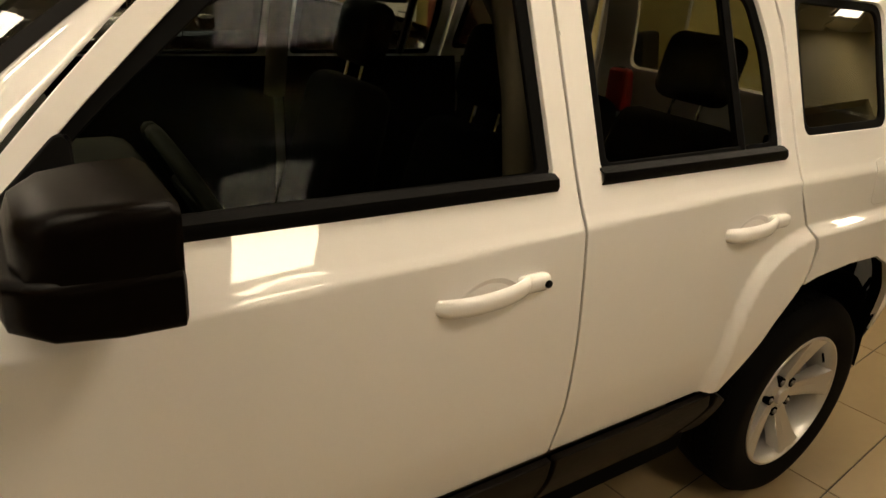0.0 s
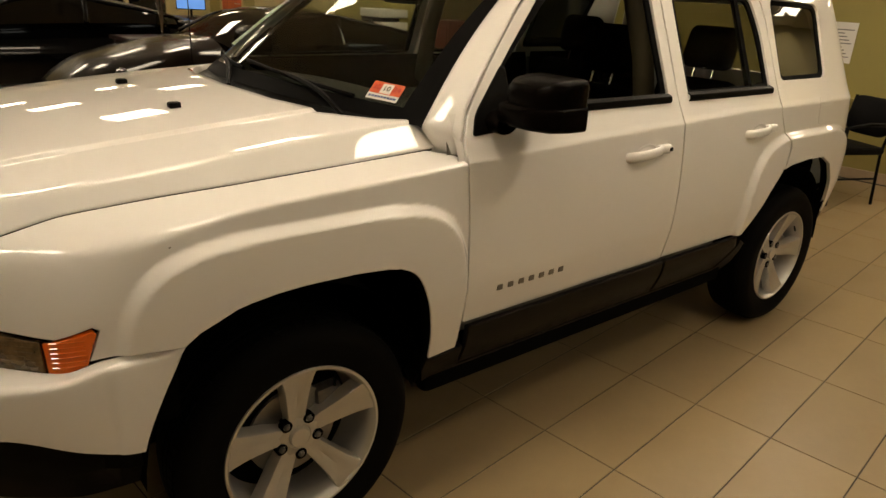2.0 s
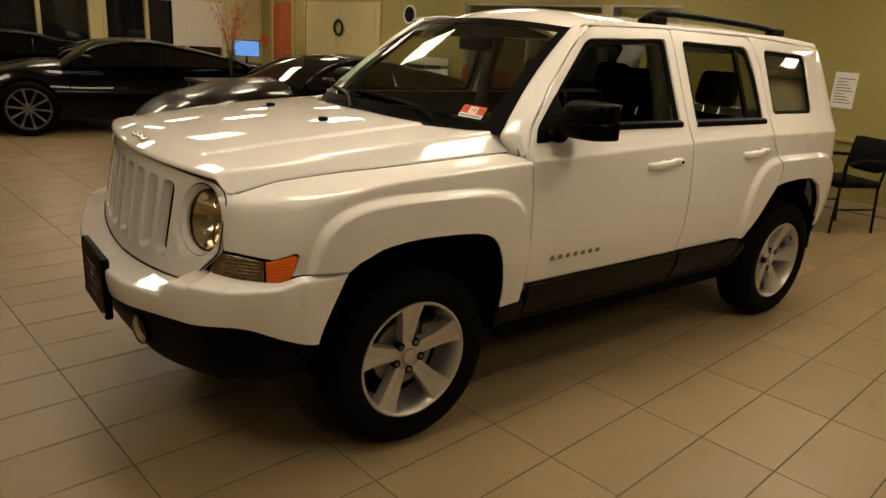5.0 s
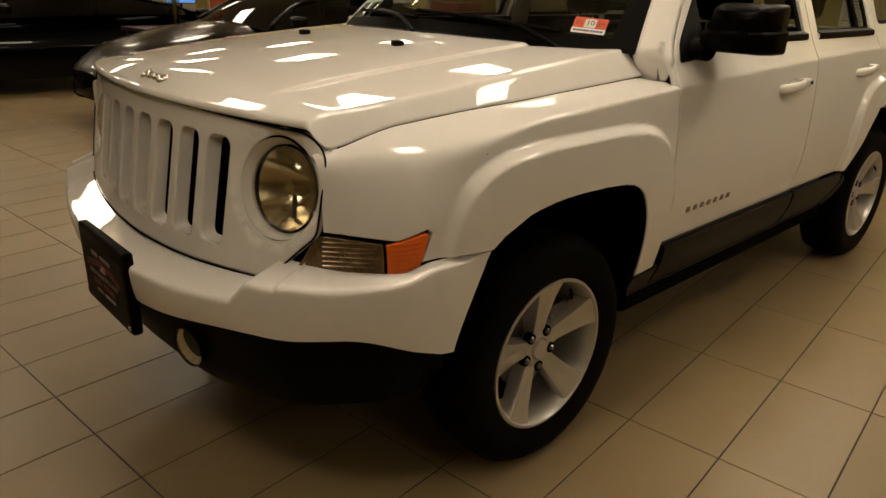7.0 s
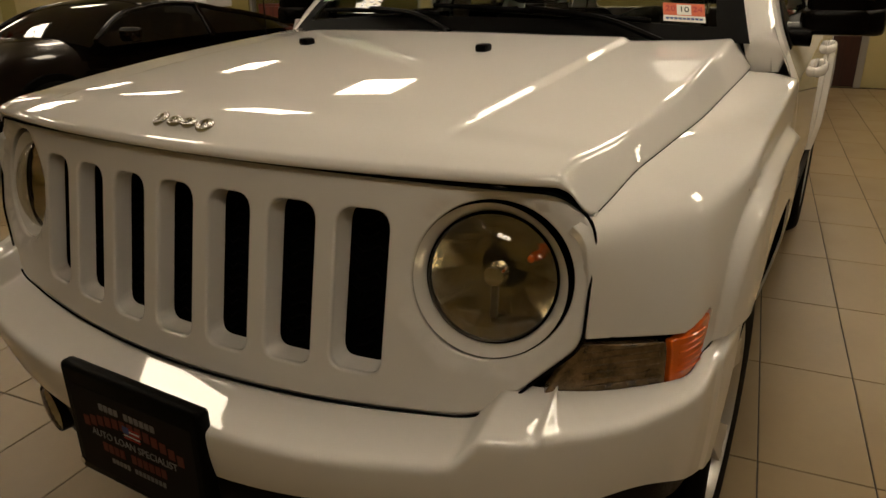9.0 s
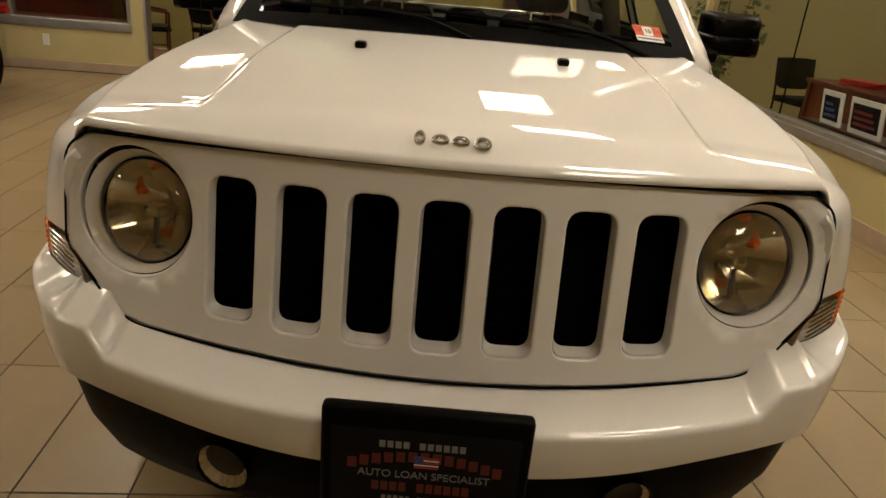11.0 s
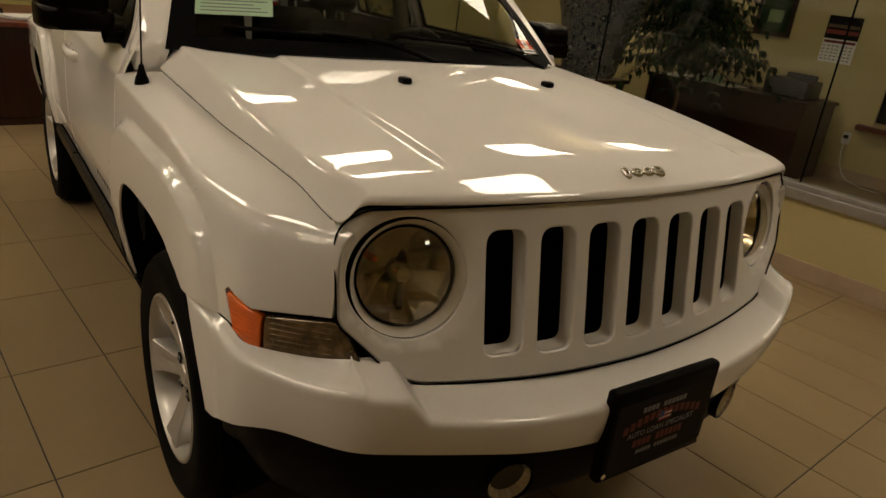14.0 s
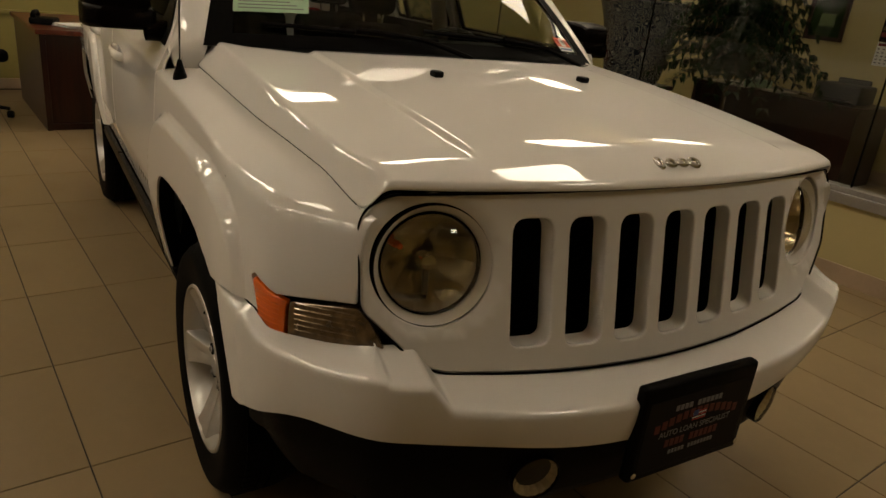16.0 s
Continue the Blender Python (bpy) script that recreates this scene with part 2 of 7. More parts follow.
def part(name, bm, mat, parent=None, label="", smooth=False, m=None):
    """Links a bmesh (or a finished mesh) as one object under a thing or a part."""
    if isinstance(bm, bmesh.types.BMesh):
        bmesh.ops.recalc_face_normals(bm, faces=bm.faces[:])
        me = bpy.data.meshes.new(name)
        bm.to_mesh(me)
        bm.free()
        if smooth:
            me.shade_smooth()
            if smooth != "all":
                me.set_sharp_from_angle(angle=radians(38))
    else:
        me = bm
    if not me.materials:
        me.materials.append(mat)
    ob = new(name, me)
    if m is not None:
        ob.matrix_basis = m
    if parent is not None:
        ob.parent = parent
    if label:
        ob["label"] = label
    return ob


def box(x0, x1, y0, y1, z0, z1, bevel=0.0, seg=2, bm=None):
    b = bmesh.new()
    bmesh.ops.create_cube(b, size=1, matrix=Matrix.Translation(((x0 + x1) / 2, (y0 + y1) / 2, (z0 + z1) / 2))
                          @ Matrix.Diagonal((x1 - x0, y1 - y0, z1 - z0, 1)))
    if bevel:
        bmesh.ops.bevel(b, geom=b.edges[:], offset=bevel, segments=seg, affect="EDGES", profile=0.5)
    return merge(bm, b)


def merge(bm, b):
    if bm is None:
        return b
    me = bpy.data.meshes.new("t")
    b.to_mesh(me)
    b.free()
    bm.from_mesh(me)
    bpy.data.meshes.remove(me)
    return bm


def lathe(profile, seg=48, axis="Z", bm=None, closed=False, cap=False):
    """Turns a profile of (radius, height) about an axis."""
    b = bmesh.new()
    rings = []
    for r, h in profile:
        ring = []
        for k in range(seg):
            a = 2 * math.pi * k / seg
            c, s = r * math.cos(a), r * math.sin(a)
            ring.append(b.verts.new({"Z": (c, s, h), "Y": (c, h, s), "X": (h, c, s)}[axis]))
        rings.append(ring)
    pairs = list(zip(rings, rings[1:])) + ([(rings[-1], rings[0])] if closed else [])
    for p, q in pairs:
        for k in range(seg):
            b.faces.new((p[k], p[(k + 1) % seg], q[(k + 1) % seg], q[k]))
    if cap:
        for ring, (r, h) in ((rings[0], profile[0]), (rings[-1], profile[-1])):
            if r > 1e-4:
                b.faces.new(ring)
    bmesh.ops.remove_doubles(b, verts=b.verts[:], dist=1e-6)
    return merge(bm, b)


def tube(points, radius, seg=8, bm=None, taper=None):
    """A round bar along a line of points."""
    b = bmesh.new()
    pts = [Vector(p) for p in points]
    rings = []
    for i, p in enumerate(pts):
        d = (pts[min(i + 1, len(pts) - 1)] - pts[max(i - 1, 0)]).normalized()
        s = d.cross(Vector((0, 0, 1)) if abs(d.z) < 0.9 else Vector((1, 0, 0))).normalized()
        t = d.cross(s)
        r = radius if taper is None else radius + (taper - radius) * i / (len(pts) - 1)
        rings.append([b.verts.new(p + r * (math.cos(2 * math.pi * k / seg) * s + math.sin(2 * math.pi * k / seg) * t)) for k in range(seg)])
    for p, q in zip(rings, rings[1:]):
        for k in range(seg):
            b.faces.new((p[k], p[(k + 1) % seg], q[(k + 1) % seg], q[k]))
    b.faces.new(rings[0]), b.faces.new(rings[-1])
    return merge(bm, b)


def slab(outline, depth, axis="Z", bevel=0.0, bm=None, at=0.0):
    """A flat plate with a given outline, as thick as depth, along an axis."""
    b = bmesh.new()
    put = {"Z": lambda u, v, w: (u, v, w), "Y": lambda u, v, w: (u, w, v), "X": lambda u, v, w: (w, u, v)}[axis]
    lo = [b.verts.new(put(u, v, at)) for u, v in outline]
    hi = [b.verts.new(put(u, v, at + depth)) for u, v in outline]
    b.faces.new(lo), b.faces.new(hi[::-1])
    n = len(lo)
    for k in range(n):
        b.faces.new((lo[k], lo[(k + 1) % n], hi[(k + 1) % n], hi[k]))
    bmesh.ops.recalc_face_normals(b, faces=b.faces[:])
    if bevel:
        bmesh.ops.bevel(b, geom=b.edges[:], offset=bevel, segments=2, affect="EDGES", profile=0.5)
    return merge(bm, b)


def patch(rows, flip=False, back=0.0):
    """A sheet through rows of points, with a back side at the given thickness if any."""
    b = bmesh.new()
    v = [[b.verts.new(p) for p in row] for row in rows]
    for r, s in zip(v, v[1:]):
        for k in range(len(r) - 1):
            b.faces.new((r[k], r[k + 1], s[k + 1], s[k]))
    if back:
        bmesh.ops.recalc_face_normals(b, faces=b.faces[:])
        bmesh.ops.solidify(b, geom=b.faces[:], thickness=back)
    return b


def spline(points, n):
    """n points, evenly spaced by length, on a smooth curve through the given ones."""
    P = [np.array(p, float) for p in points]
    P = [2 * P[0] - P[1]] + P + [2 * P[-1] - P[-2]]
    out = []
    for i in range(1, len(P) - 2):
        for t in np.linspace(0, 1, 24, endpoint=False):
            a, b, c, d = P[i - 1: i + 3]
            out.append(0.5 * (2 * b + (c - a) * t + (2 * a - 5 * b + 4 * c - d) * t ** 2 + (3 * b - a - 3 * c + d) * t ** 3))
    out.append(P[-2])
    out = np.array(out)
    s = np.r_[0, np.cumsum(np.linalg.norm(np.diff(out, axis=0), axis=1))]
    return np.stack([np.interp(np.linspace(0, s[-1], n), s, out[:, k]) for k in range(out.shape[1])], 1)


def rounded(corners, radius, n=6):
    """A polygon with its corners rounded; radius one number or one a corner."""
    out = []
    m = len(corners)
    for i in range(m):
        p, a, b = (np.array(corners[j % m], float) for j in (i, i - 1, i + 1))
        r = radius[i] if isinstance(radius, (list, tuple)) else radius
        da, db = a - p, b - p
        la, lb = np.linalg.norm(da), np.linalg.norm(db)
        r = min(r, 0.49 * la, 0.49 * lb)
        if r <= 0:
            out.append(tuple(p))
            continue
        s, e = p + da / la * r, p + db / lb * r
        for t in np.linspace(0, 1, n):
            out.append(tuple((1 - t) ** 2 * s + 2 * t * (1 - t) * p + t ** 2 * e))
    return out


def dense(poly, step=0.02):
    out = []
    for (a, b) in zip(poly, poly[1:] + poly[:1]):
        n = max(1, int(math.dist(a, b) / step))
        out += [(a[0] + (b[0] - a[0]) * k / n, a[1] + (b[1] - a[1]) * k / n) for k in range(n)]
    return out


def inside(p, loops):
    """Even-odd test of a point against closed lines."""
    odd = False
    x, y = p
    for lp in loops:
        for (x0, y0), (x1, y1) in zip(lp, lp[1:] + lp[:1]):
            if (y0 > y) != (y1 > y) and x < x0 + (y - y0) / (y1 - y0) * (x1 - x0):
                odd = not odd
    return odd


def panel(name, fn, outline, holes=(), step=(0.04, 0.04), depth=0.014, edge=0.004, flip=False, back=False):
    """Sheet metal cut from the surface fn(u, v): outline and holes in u, v; its rims turn in with a small radius.
    Gives the mesh, with normals taken from the surface itself, and its mirror image across y = 0."""
    b = bmesh.new()
    loops = [dense(list(outline), 0.015)] + [dense(list(h), 0.015) for h in holes]
    pts, segs = [], []
    for lp in loops:
        n0 = len(pts)
        pts += [Vector(p) for p in lp]
        segs += [(n0 + k, n0 + (k + 1) % len(lp)) for k in range(len(lp))]
    rim_pts = np.array([tuple(p) for p in pts])
    lo, hi = rim_pts.min(0), rim_pts.max(0)
    for i, u in enumerate(np.arange(lo[0] + step[0] * 0.47, hi[0], step[0])):
        for v in np.arange(lo[1] + step[1] * 0.53, hi[1], step[1]):
            if inside((u, v), loops) and np.abs((rim_pts - (u, v)) / np.array(step)).max(1).min() > 0.45:
                pts.append(Vector((u, v)))
    co, _, fc, *_ = delaunay_2d_cdt(pts, segs, [], 0, 1e-6)
    vs = [b.verts.new((p.x, p.y, 0)) for p in co]
    rim_set = {(round(p[0], 6), round(p[1], 6)) for p in rim_pts}
    on_rim = [(round(p.x, 6), round(p.y, 6)) in rim_set for p in co]
    for f in fc:
        tri = [co[k] for k in f]
        span = max((tri[k] - tri[k - 1]).length for k in range(len(tri)))
        twice = abs((tri[1] - tri[0]).cross(tri[2] - tri[0]))
        if all(on_rim[k] for k in f) and twice < 0.0012 * span:
            continue
        c = sum((co[k] for k in f), Vector((0, 0))) / len(f)
        if inside((c.x, c.y), loops):
            q = b.faces.new([vs[k] for k in f])
            q.normal_update()
            if q.normal.z < 0:
                q.normal_flip()
    bmesh.ops.delete(b, geom=[v for v in b.verts if not v.link_faces], context="VERTS")
    b.verts.index_update()
    eps = 1e-4

    def place(u, v):
        return np.array(fn(u, v), float)

    uv = [(v.co.x, v.co.y) for v in b.verts]
    P = [place(*q) for q in uv]
    sign = -1 if flip else 1
    Nn = []
    for u, v in uv:
        n = np.cross(place(u + eps, v) - place(u - eps, v), place(u, v + eps) - place(u, v - eps))
        Nn.append(sign * n / (np.linalg.norm(n) + 1e-12))
    V, N, F = [p for p in P], list(Nn), [[v.index for v in (f.verts if not flip else reversed(f.verts))] for f in b.faces]
    out = {}
    rim = []
    for e in b.edges:
        if len(e.link_faces) == 1:
            lp = e.link_loops[0]
            i, j = lp.vert.index, lp.link_loop_next.vert.index
            d = P[j] - P[i]
            t = np.cross(d, Nn[i] + Nn[j]) * sign
            t /= np.linalg.norm(t) + 1e-12
            rim.append((i, j))
            out[i], out[j] = out.get(i, 0) + t, out.get(j, 0) + t
    ring = {}
    for i, t in out.items():
        t = t - Nn[i] * (t @ Nn[i])
        t = t / (np.linalg.norm(t) + 1e-12)
        V[i] = P[i] = P[i] - edge * t
        ids = [i]
        for a in (0.5, 1.0):
            ang = a * math.pi / 2
            ids.append(len(V))
            V.append(P[i] + edge * (t * math.sin(ang) - Nn[i] * (1 - math.cos(ang))))
            N.append(Nn[i] * math.cos(ang) + t * math.sin(ang))
        ids.append(len(V))
        V.append(P[i] + edge * (t - Nn[i]) - Nn[i] * depth)
        N.append(t)
        ring[i] = ids
    for i, j in rim:
        for k in range(3):
            q = [ring[j][k], ring[i][k], ring[i][k + 1], ring[j][k + 1]]
            F.append(q if not flip else q[::-1])
    b.free()
    meshes = []
    for s in (1, -1):
        me = bpy.data.meshes.new(name)
        me.from_pydata([(p[0], s * p[1], p[2]) for p in V], [], [f if s > 0 else f[::-1] for f in F])
        me.shade_smooth()
        me.normals_split_custom_set_from_vertices([(n[0], s * n[1], n[2]) for n in N])
        meshes.append(me)
    return meshes


def writing(text, size, depth=0.0005):
    cu = bpy.data.curves.new("writing", "FONT")
    cu.body, cu.size, cu.extrude, cu.align_x, cu.align_y = text, size, depth, "CENTER", "CENTER"
    ob = bpy.data.objects.new("writing", cu)
    me = bpy.data.meshes.new_from_object(ob)
    bpy.data.objects.remove(ob)
    return me


# the building stands at a slight angle to the car: u runs along the tile rows, v across
TURN = 6.2
ROOM = pose(0, 0, 0, 0, 0, TURN)


def at_room(u, v, z=0.0, turn=0.0):
    return ROOM @ pose(u, v, z, 0, 0, turn)

# ---------------------------------------------------------------- the building
T_U, T_V, U0, V0 = 0.6075, 0.295, -0.265, 0.074
FLOOR = (-9.0, 5.0, -12.0, 6.3)


def wall(name, u0, u1, v0, v1, z0, z1, mat, label, holes=()):
    """An upright wall between two corners of the plan; its thin side is its thickness."""
    ob = thing(name, label, "wall", ROOM, kind="structure")
    part("wall_face", box(u0, u1, v0, v1, z0, z1), mat, ob)
    return ob


def skirting(ob, u0, u1, v0, v1, h=0.1):
    part("baseboard", box(u0, u1, v0, v1, 0, h, 0.004), base_tile, ob, "tan tile baseboard")


floor = thing("floor", "cream porcelain floor tiles laid in straight rows with dark joints", "floor", ROOM, kind="structure")
part("screed", box(FLOOR[0], FLOOR[1], FLOOR[2], FLOOR[3], -0.12, -0.0025), grout, floor, "dark sunken grout bed")

wall_rear = wall("wall_rear", -6.56, -6.41, -1.88, 1.1, 0, CEILING, wall_yellow, "yellow painted wall behind the car with tile baseboard")
skirting(wall_rear, -6.41, -6.395, -1.85, 1.1)
skirting(wall_rear, -6.56, -6.395, 1.1, 1.115)
part("chair_rail", box(-6.41, -6.375, -1.85, 1.06, 0.70, 0.74, 0.006), wall_yellow, wall_rear, "yellow chair rail")
wall("wall_corridor_side", -8.9, -6.56, 0.95, 1.1, 0, CEILING, wall_cream, "cream corridor wall")
wall("wall_corridor_end", -9.05, -8.9, 0.95, 2.95, 0, CEILING, wall_cream, "cream end wall of the corridor")
wall_cr = wall("wall_corridor_far", -8.9, -6.25, 2.83, 2.98, 0, CEILING, wall_cream, "cream corridor wall beside the office")
skirting(wall_cr, -8.9, -6.25, 2.815, 2.83)
wall("wall_office_back", -6.40, -6.25, 2.98, 6.35, 0, CEILING, wall_cream, "cream painted end wall of the office")
wall_os = wall("wall_office_side", -6.25, 5.0, 6.2, 6.35, 0, CEILING, wall_cream, "cream painted office wall with tile baseboard")
skirting(wall_os, -6.25, 5.0, 6.185, 6.2, 0.12)
wall("wall_front", 5.0, 5.15, -12.15, 6.35, 0, CEILING, wall_cream, "cream wall on the street side")
wall("wall_over_openings", -6.56, -6.41, -5.6, -1.88, 2.03, CEILING, wall_yellow, "yellow wall over the doorway and office window")
wall_low = wall("wall_under_window", -6.56, -6.41, -5.6, -2.88, 0, 0.46, wall_cream, "low yellow wall under the office window")
skirting(wall_low, -6.41, -6.395, -5.6, -2.88)
part("sill_rail", box(-6.58, -6.38, -5.6, -3.02, 0.46, 0.55, 0.006), rail_metal, wall_low, "grey metal window sill")
part("outlet_plate", box(-6.41, -6.402, -3.98, -3.91, 0.26, 0.38, 0.003), white_plastic, wall_low, "white outlet plate")
wall("wall_jamb", -6.56, -6.41, -3.02, -2.88, 0.46, 2.03, wall_cream, "cream wall pier beside the doorway")
wall_rear_l = wall("wall_rear_long", -6.56, -6.41, -12.0, -5.6, 0, CEILING, wall_yellow, "long yellow wall across the showroom")
skirting(wall_rear_l, -6.41, -6.395, -12.0, -5.6)
wall_far = thing("wall_far", "cream wall with dark shop windows", "wall", ROOM, kind="structure")
FARV = -12.0
for u0, u1, z0, z1 in ((-6.41, -5.5, 0, CEILING), (-5.5, -3.1, 0, 0.5), (-5.5, -3.1, 1.9, CEILING), (-3.1, -2.85, 0, CEILING), (-2.85, -0.2, 0, 0.5),
                       (-2.85, -0.2, 1.9, CEILING), (-0.2, 0.15, 0, CEILING), (0.15, 4.6, 0, 0.5), (0.15, 4.6, 1.9, CEILING), (4.6, 5.0, 0, CEILING)):
    part("wall_face", box(u0, u1, FARV - 0.15, FARV, z0, z1), wall_cream, wall_far)
for k, (u0, u1, n) in enumerate(((-5.5, -3.1, 3), (-2.85, -0.2, 3), (0.15, 4.6, 4))):
    w = thing("window_%d" % (k + 1), "dark shop window in a pale frame at night", "window", ROOM, kind="structure")
    for j in range(n + 1):
        c = u0 + (u1 - u0) * j / n
        part("mullion", box(c - 0.035, c + 0.035, FARV - 0.11, FARV + 0.02, 0.5, 1.9, 0.006), wall_cream, w)
    for z in (0.5, 1.9):
        part("window_rail", box(u0, u1, FARV - 0.11, FARV + 0.02, z - 0.035, z + 0.035, 0.006), wall_cream, w)
    for j in range(n):
        a, b = u0 + (u1 - u0) * j / n + 0.035, u0 + (u1 - u0) * (j + 1) / n - 0.035
        part("pane", box(a, b, FARV - 0.07, FARV - 0.06, 0.535, 1.865), window_night, w)
part("roller_blind", box(-5.46, -4.4, FARV + 0.021, FARV + 0.03, 1.0, 1.9), curtain_cloth, None)
tagged(bpy.data.objects["roller_blind"], "cream roller blind half down over a shop window", "blind").matrix_basis = ROOM

ceiling = thing("ceiling", "pale panelled ceiling with a metal grid", "ceiling", ROOM, kind="structure")
part("panels", box(FLOOR[0], FLOOR[1] + 0.15, FLOOR[2] - 0.15, FLOOR[3] + 0.1, CEILING, CEILING + 0.1), ceiling_paint, ceiling)
bm = None
for k in range(24):
    u = -8.9 + 0.61 * k
    bm = box(u - 0.012, u + 0.012, -12, 6.3, CEILING - 0.006, CEILING, bm=bm)
for k in range(16):
    v = -11.6 + 1.22 * k
    bm = box(-9, 5, v - 0.012, v + 0.012, CEILING - 0.006, CEILING, bm=bm)
part("grid", bm, grid_metal, ceiling)

# recessed ceiling lamps, in rows over the cars, plus a few added as side light
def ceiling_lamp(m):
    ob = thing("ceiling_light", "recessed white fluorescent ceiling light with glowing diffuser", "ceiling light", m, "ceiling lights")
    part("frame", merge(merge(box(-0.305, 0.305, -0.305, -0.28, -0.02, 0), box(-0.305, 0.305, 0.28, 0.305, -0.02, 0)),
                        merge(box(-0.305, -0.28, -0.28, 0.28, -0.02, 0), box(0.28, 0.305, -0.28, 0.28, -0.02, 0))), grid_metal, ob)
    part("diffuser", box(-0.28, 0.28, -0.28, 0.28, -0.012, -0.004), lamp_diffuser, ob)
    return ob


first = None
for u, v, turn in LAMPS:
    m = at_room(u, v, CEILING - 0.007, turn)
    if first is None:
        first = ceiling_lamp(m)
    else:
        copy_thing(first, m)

# ---------------------------------------------------------------- the white off-roader: x forward, y to its left, origin under the front axle
def sp(d, w):
    d = d / w
    return w * (d if d > 30 else math.log1p(math.exp(d)))


def smooth(a, b, x):
    t = min(1, max(0, (x - a) / (b - a)))
    return t * t * (3 - 2 * t)


def flare(x, z):
    """Swelling of the wheel arches."""
    out = 0
    for xc, ax, az in ((-0.045, 0.475, 0.525), (-2.60, 0.50, 0.535)):
        e = (abs((x - xc) / ax) ** 4.6 + abs(max(0, z - 0.44) / az) ** 4.6) ** (1 / 4.6)
        out = max(out, smooth(1.032, 0.974, e))
    return out


def base_y(x, z):
    y = 0.868 - 0.05 * ((z - 0.82) / 0.5) ** 2 - 0.10 * sp(0.685 - z, 0.006)
    xc = 0.50 + 0.28 * (0.92 - min(1.0, max(0.78, z)))
    y -= 0.03 * max(0, (x - 0.2) / 0.3) ** 2 + 0.092 / (0.652 - xc) * sp(x - xc, 0.013)
    y -= 0.014 * smooth(0.82, 1.0, z) * smooth(0.25, 0.5, x) * smooth(0.655, 0.56, x)
    y -= 0.03 * max(0, (-2.5 - x) / 0.7) ** 2 + 0.14 * max(0, (-2.93 - x) / 0.33) ** 2.6
    return y + 0.026 * flare(x, z) * (1 - smooth(0.3, 0.5, x)) + 0.006 * flare(x, z) * smooth(0.3, 0.5, x)


def shoulder(x):
    return 1.055 + 0.030 * min(1.5, -0.5 - x) if x < -0.5 else 1.032 - 0.046 * x - 0.008 * smooth(0.15, 0.62, x) - 0.012 * smooth(0.45, 0.64, x)


def side(x, q):
    """Body side: wall, rounded shoulder, and above it the leaning window zone."""
    zs = shoulder(x)
    s = sp(q - zs, 0.002)
    return (x, base_y(x, min(q, zs + 0.02)) - 0.50 * s + 0.085 * sp(q - 1.172, 0.010) - 0.25 * sp(q - 1.55, 0.012), q)


def wing_top(x):
    """Width of the flat top of the front wing, and its fall outwards."""
    return max(0.0, base_y(x, 1.0) - hood_edge(x)), 0.18 * smooth(0.05, 0.45, x)


def wing_shoulder(x):
    w, fall = wing_top(x)
    return shoulder(x) - fall * w


def fender(x, q):
    """The front wing, whose top turns flat towards the bonnet."""
    zs = wing_shoulder(x)
    s = sp(q - zs, 0.003 + 0.013 * smooth(0.15, 0.50, x))
    return (x, base_y(x, min(q, zs + 0.02)) - 1.0 * s, q - (0.80 - wing_top(x)[1]) * s)


def nose(y, z):
    """Grille panel: leaning back, bowed across."""
    return (0.742 - 0.19 * (z - 0.95) - 0.20 * y * y - 0.10 * max(0, abs(y) - 0.5) ** 2, y, z)


def hood_edge(x):
    return 0.744 - 0.046 * max(0.0, (x - 0.1) / 0.52) ** 1.6


def hood_rim(x):
    """Height of the seam between bonnet and wing."""
    x = min(x, 0.64)
    return shoulder(x) + 0.0025 + 0.2 * max(0.0, base_y(x, 1.0) - hood_edge(x))


def hood(x, y):
    """Bonnet: gently crowned top with a raised middle, turned down along its sides and its lip."""
    d = nose(y, 1.03)[0] + 0.014 - x
    yh = hood_edge(min(x, 0.635))
    ze = hood_rim(x)
    a = min(1.1, abs(y) / yh)
    z = 1.078 + 0.135 * d - 0.036 * d * d - 0.020 * a * a
    yc = 0.478 - 0.02 * smooth(0.1, 0.6, x)
    z -= 0.008 * smooth(yc - 0.004, yc + 0.016, abs(y)) * smooth(0.66, 0.52, x)
    flank = ze + 1.7 * max(0.0, yh - abs(y)) + 0.004
    low = 0.040 * smooth(0.652, 0.722, abs(y))
    front = 1.046 - 0.6 * low + 0.46 * max(0.0, d)
    roll = 1.038 - low + 2.2 * max(0.0, d)
    for cut, w in ((front, 0.007), (flank, 0.0055), (roll, 0.0035)):
        z -= sp(z - cut, w)
    return (x, y, max(z, 0.985))


def roof(x, y):
    z = 1.664 - 0.107 * (y / 0.6) ** 2 - 0.05 * max(0, (abs(y) - 0.42) / 0.2) ** 2
    return (x, y, z - 0.068 * max(0, (x + 1.25) / 0.35) ** 2 - 0.05 * max(0, (-2.6 - x) / 0.7) ** 2)


jeep = thing("off_road_car", "white boxy off-road car with black plastic cladding, parked indoors", "car")


def pair(name, meshes, mat, parent=jeep, label=""):
    return part(name, meshes[0], mat, parent, label), part(name, meshes[1], mat, parent, label)


arch_f = [(0.405, 0.505), (0.372, 0.60), (0.325, 0.70), (0.275, 0.765), (0.20, 0.803), (0.06, 0.824), (-0.10, 0.824), (-0.235, 0.813), (-0.305, 0.79),
          (-0.345, 0.745), (-0.378, 0.66), (-0.40, 0.56), (-0.408, 0.47)]
arch_r = [(-2.135, 0.545), (-2.20, 0.63), (-2.27, 0.735), (-2.335, 0.81), (-2.42, 0.842), (-2.58, 0.852), (-2.74, 0.845), (-2.84, 0.80), (-2.91, 0.71),
          (-2.96, 0.60), (-2.985, 0.52)]

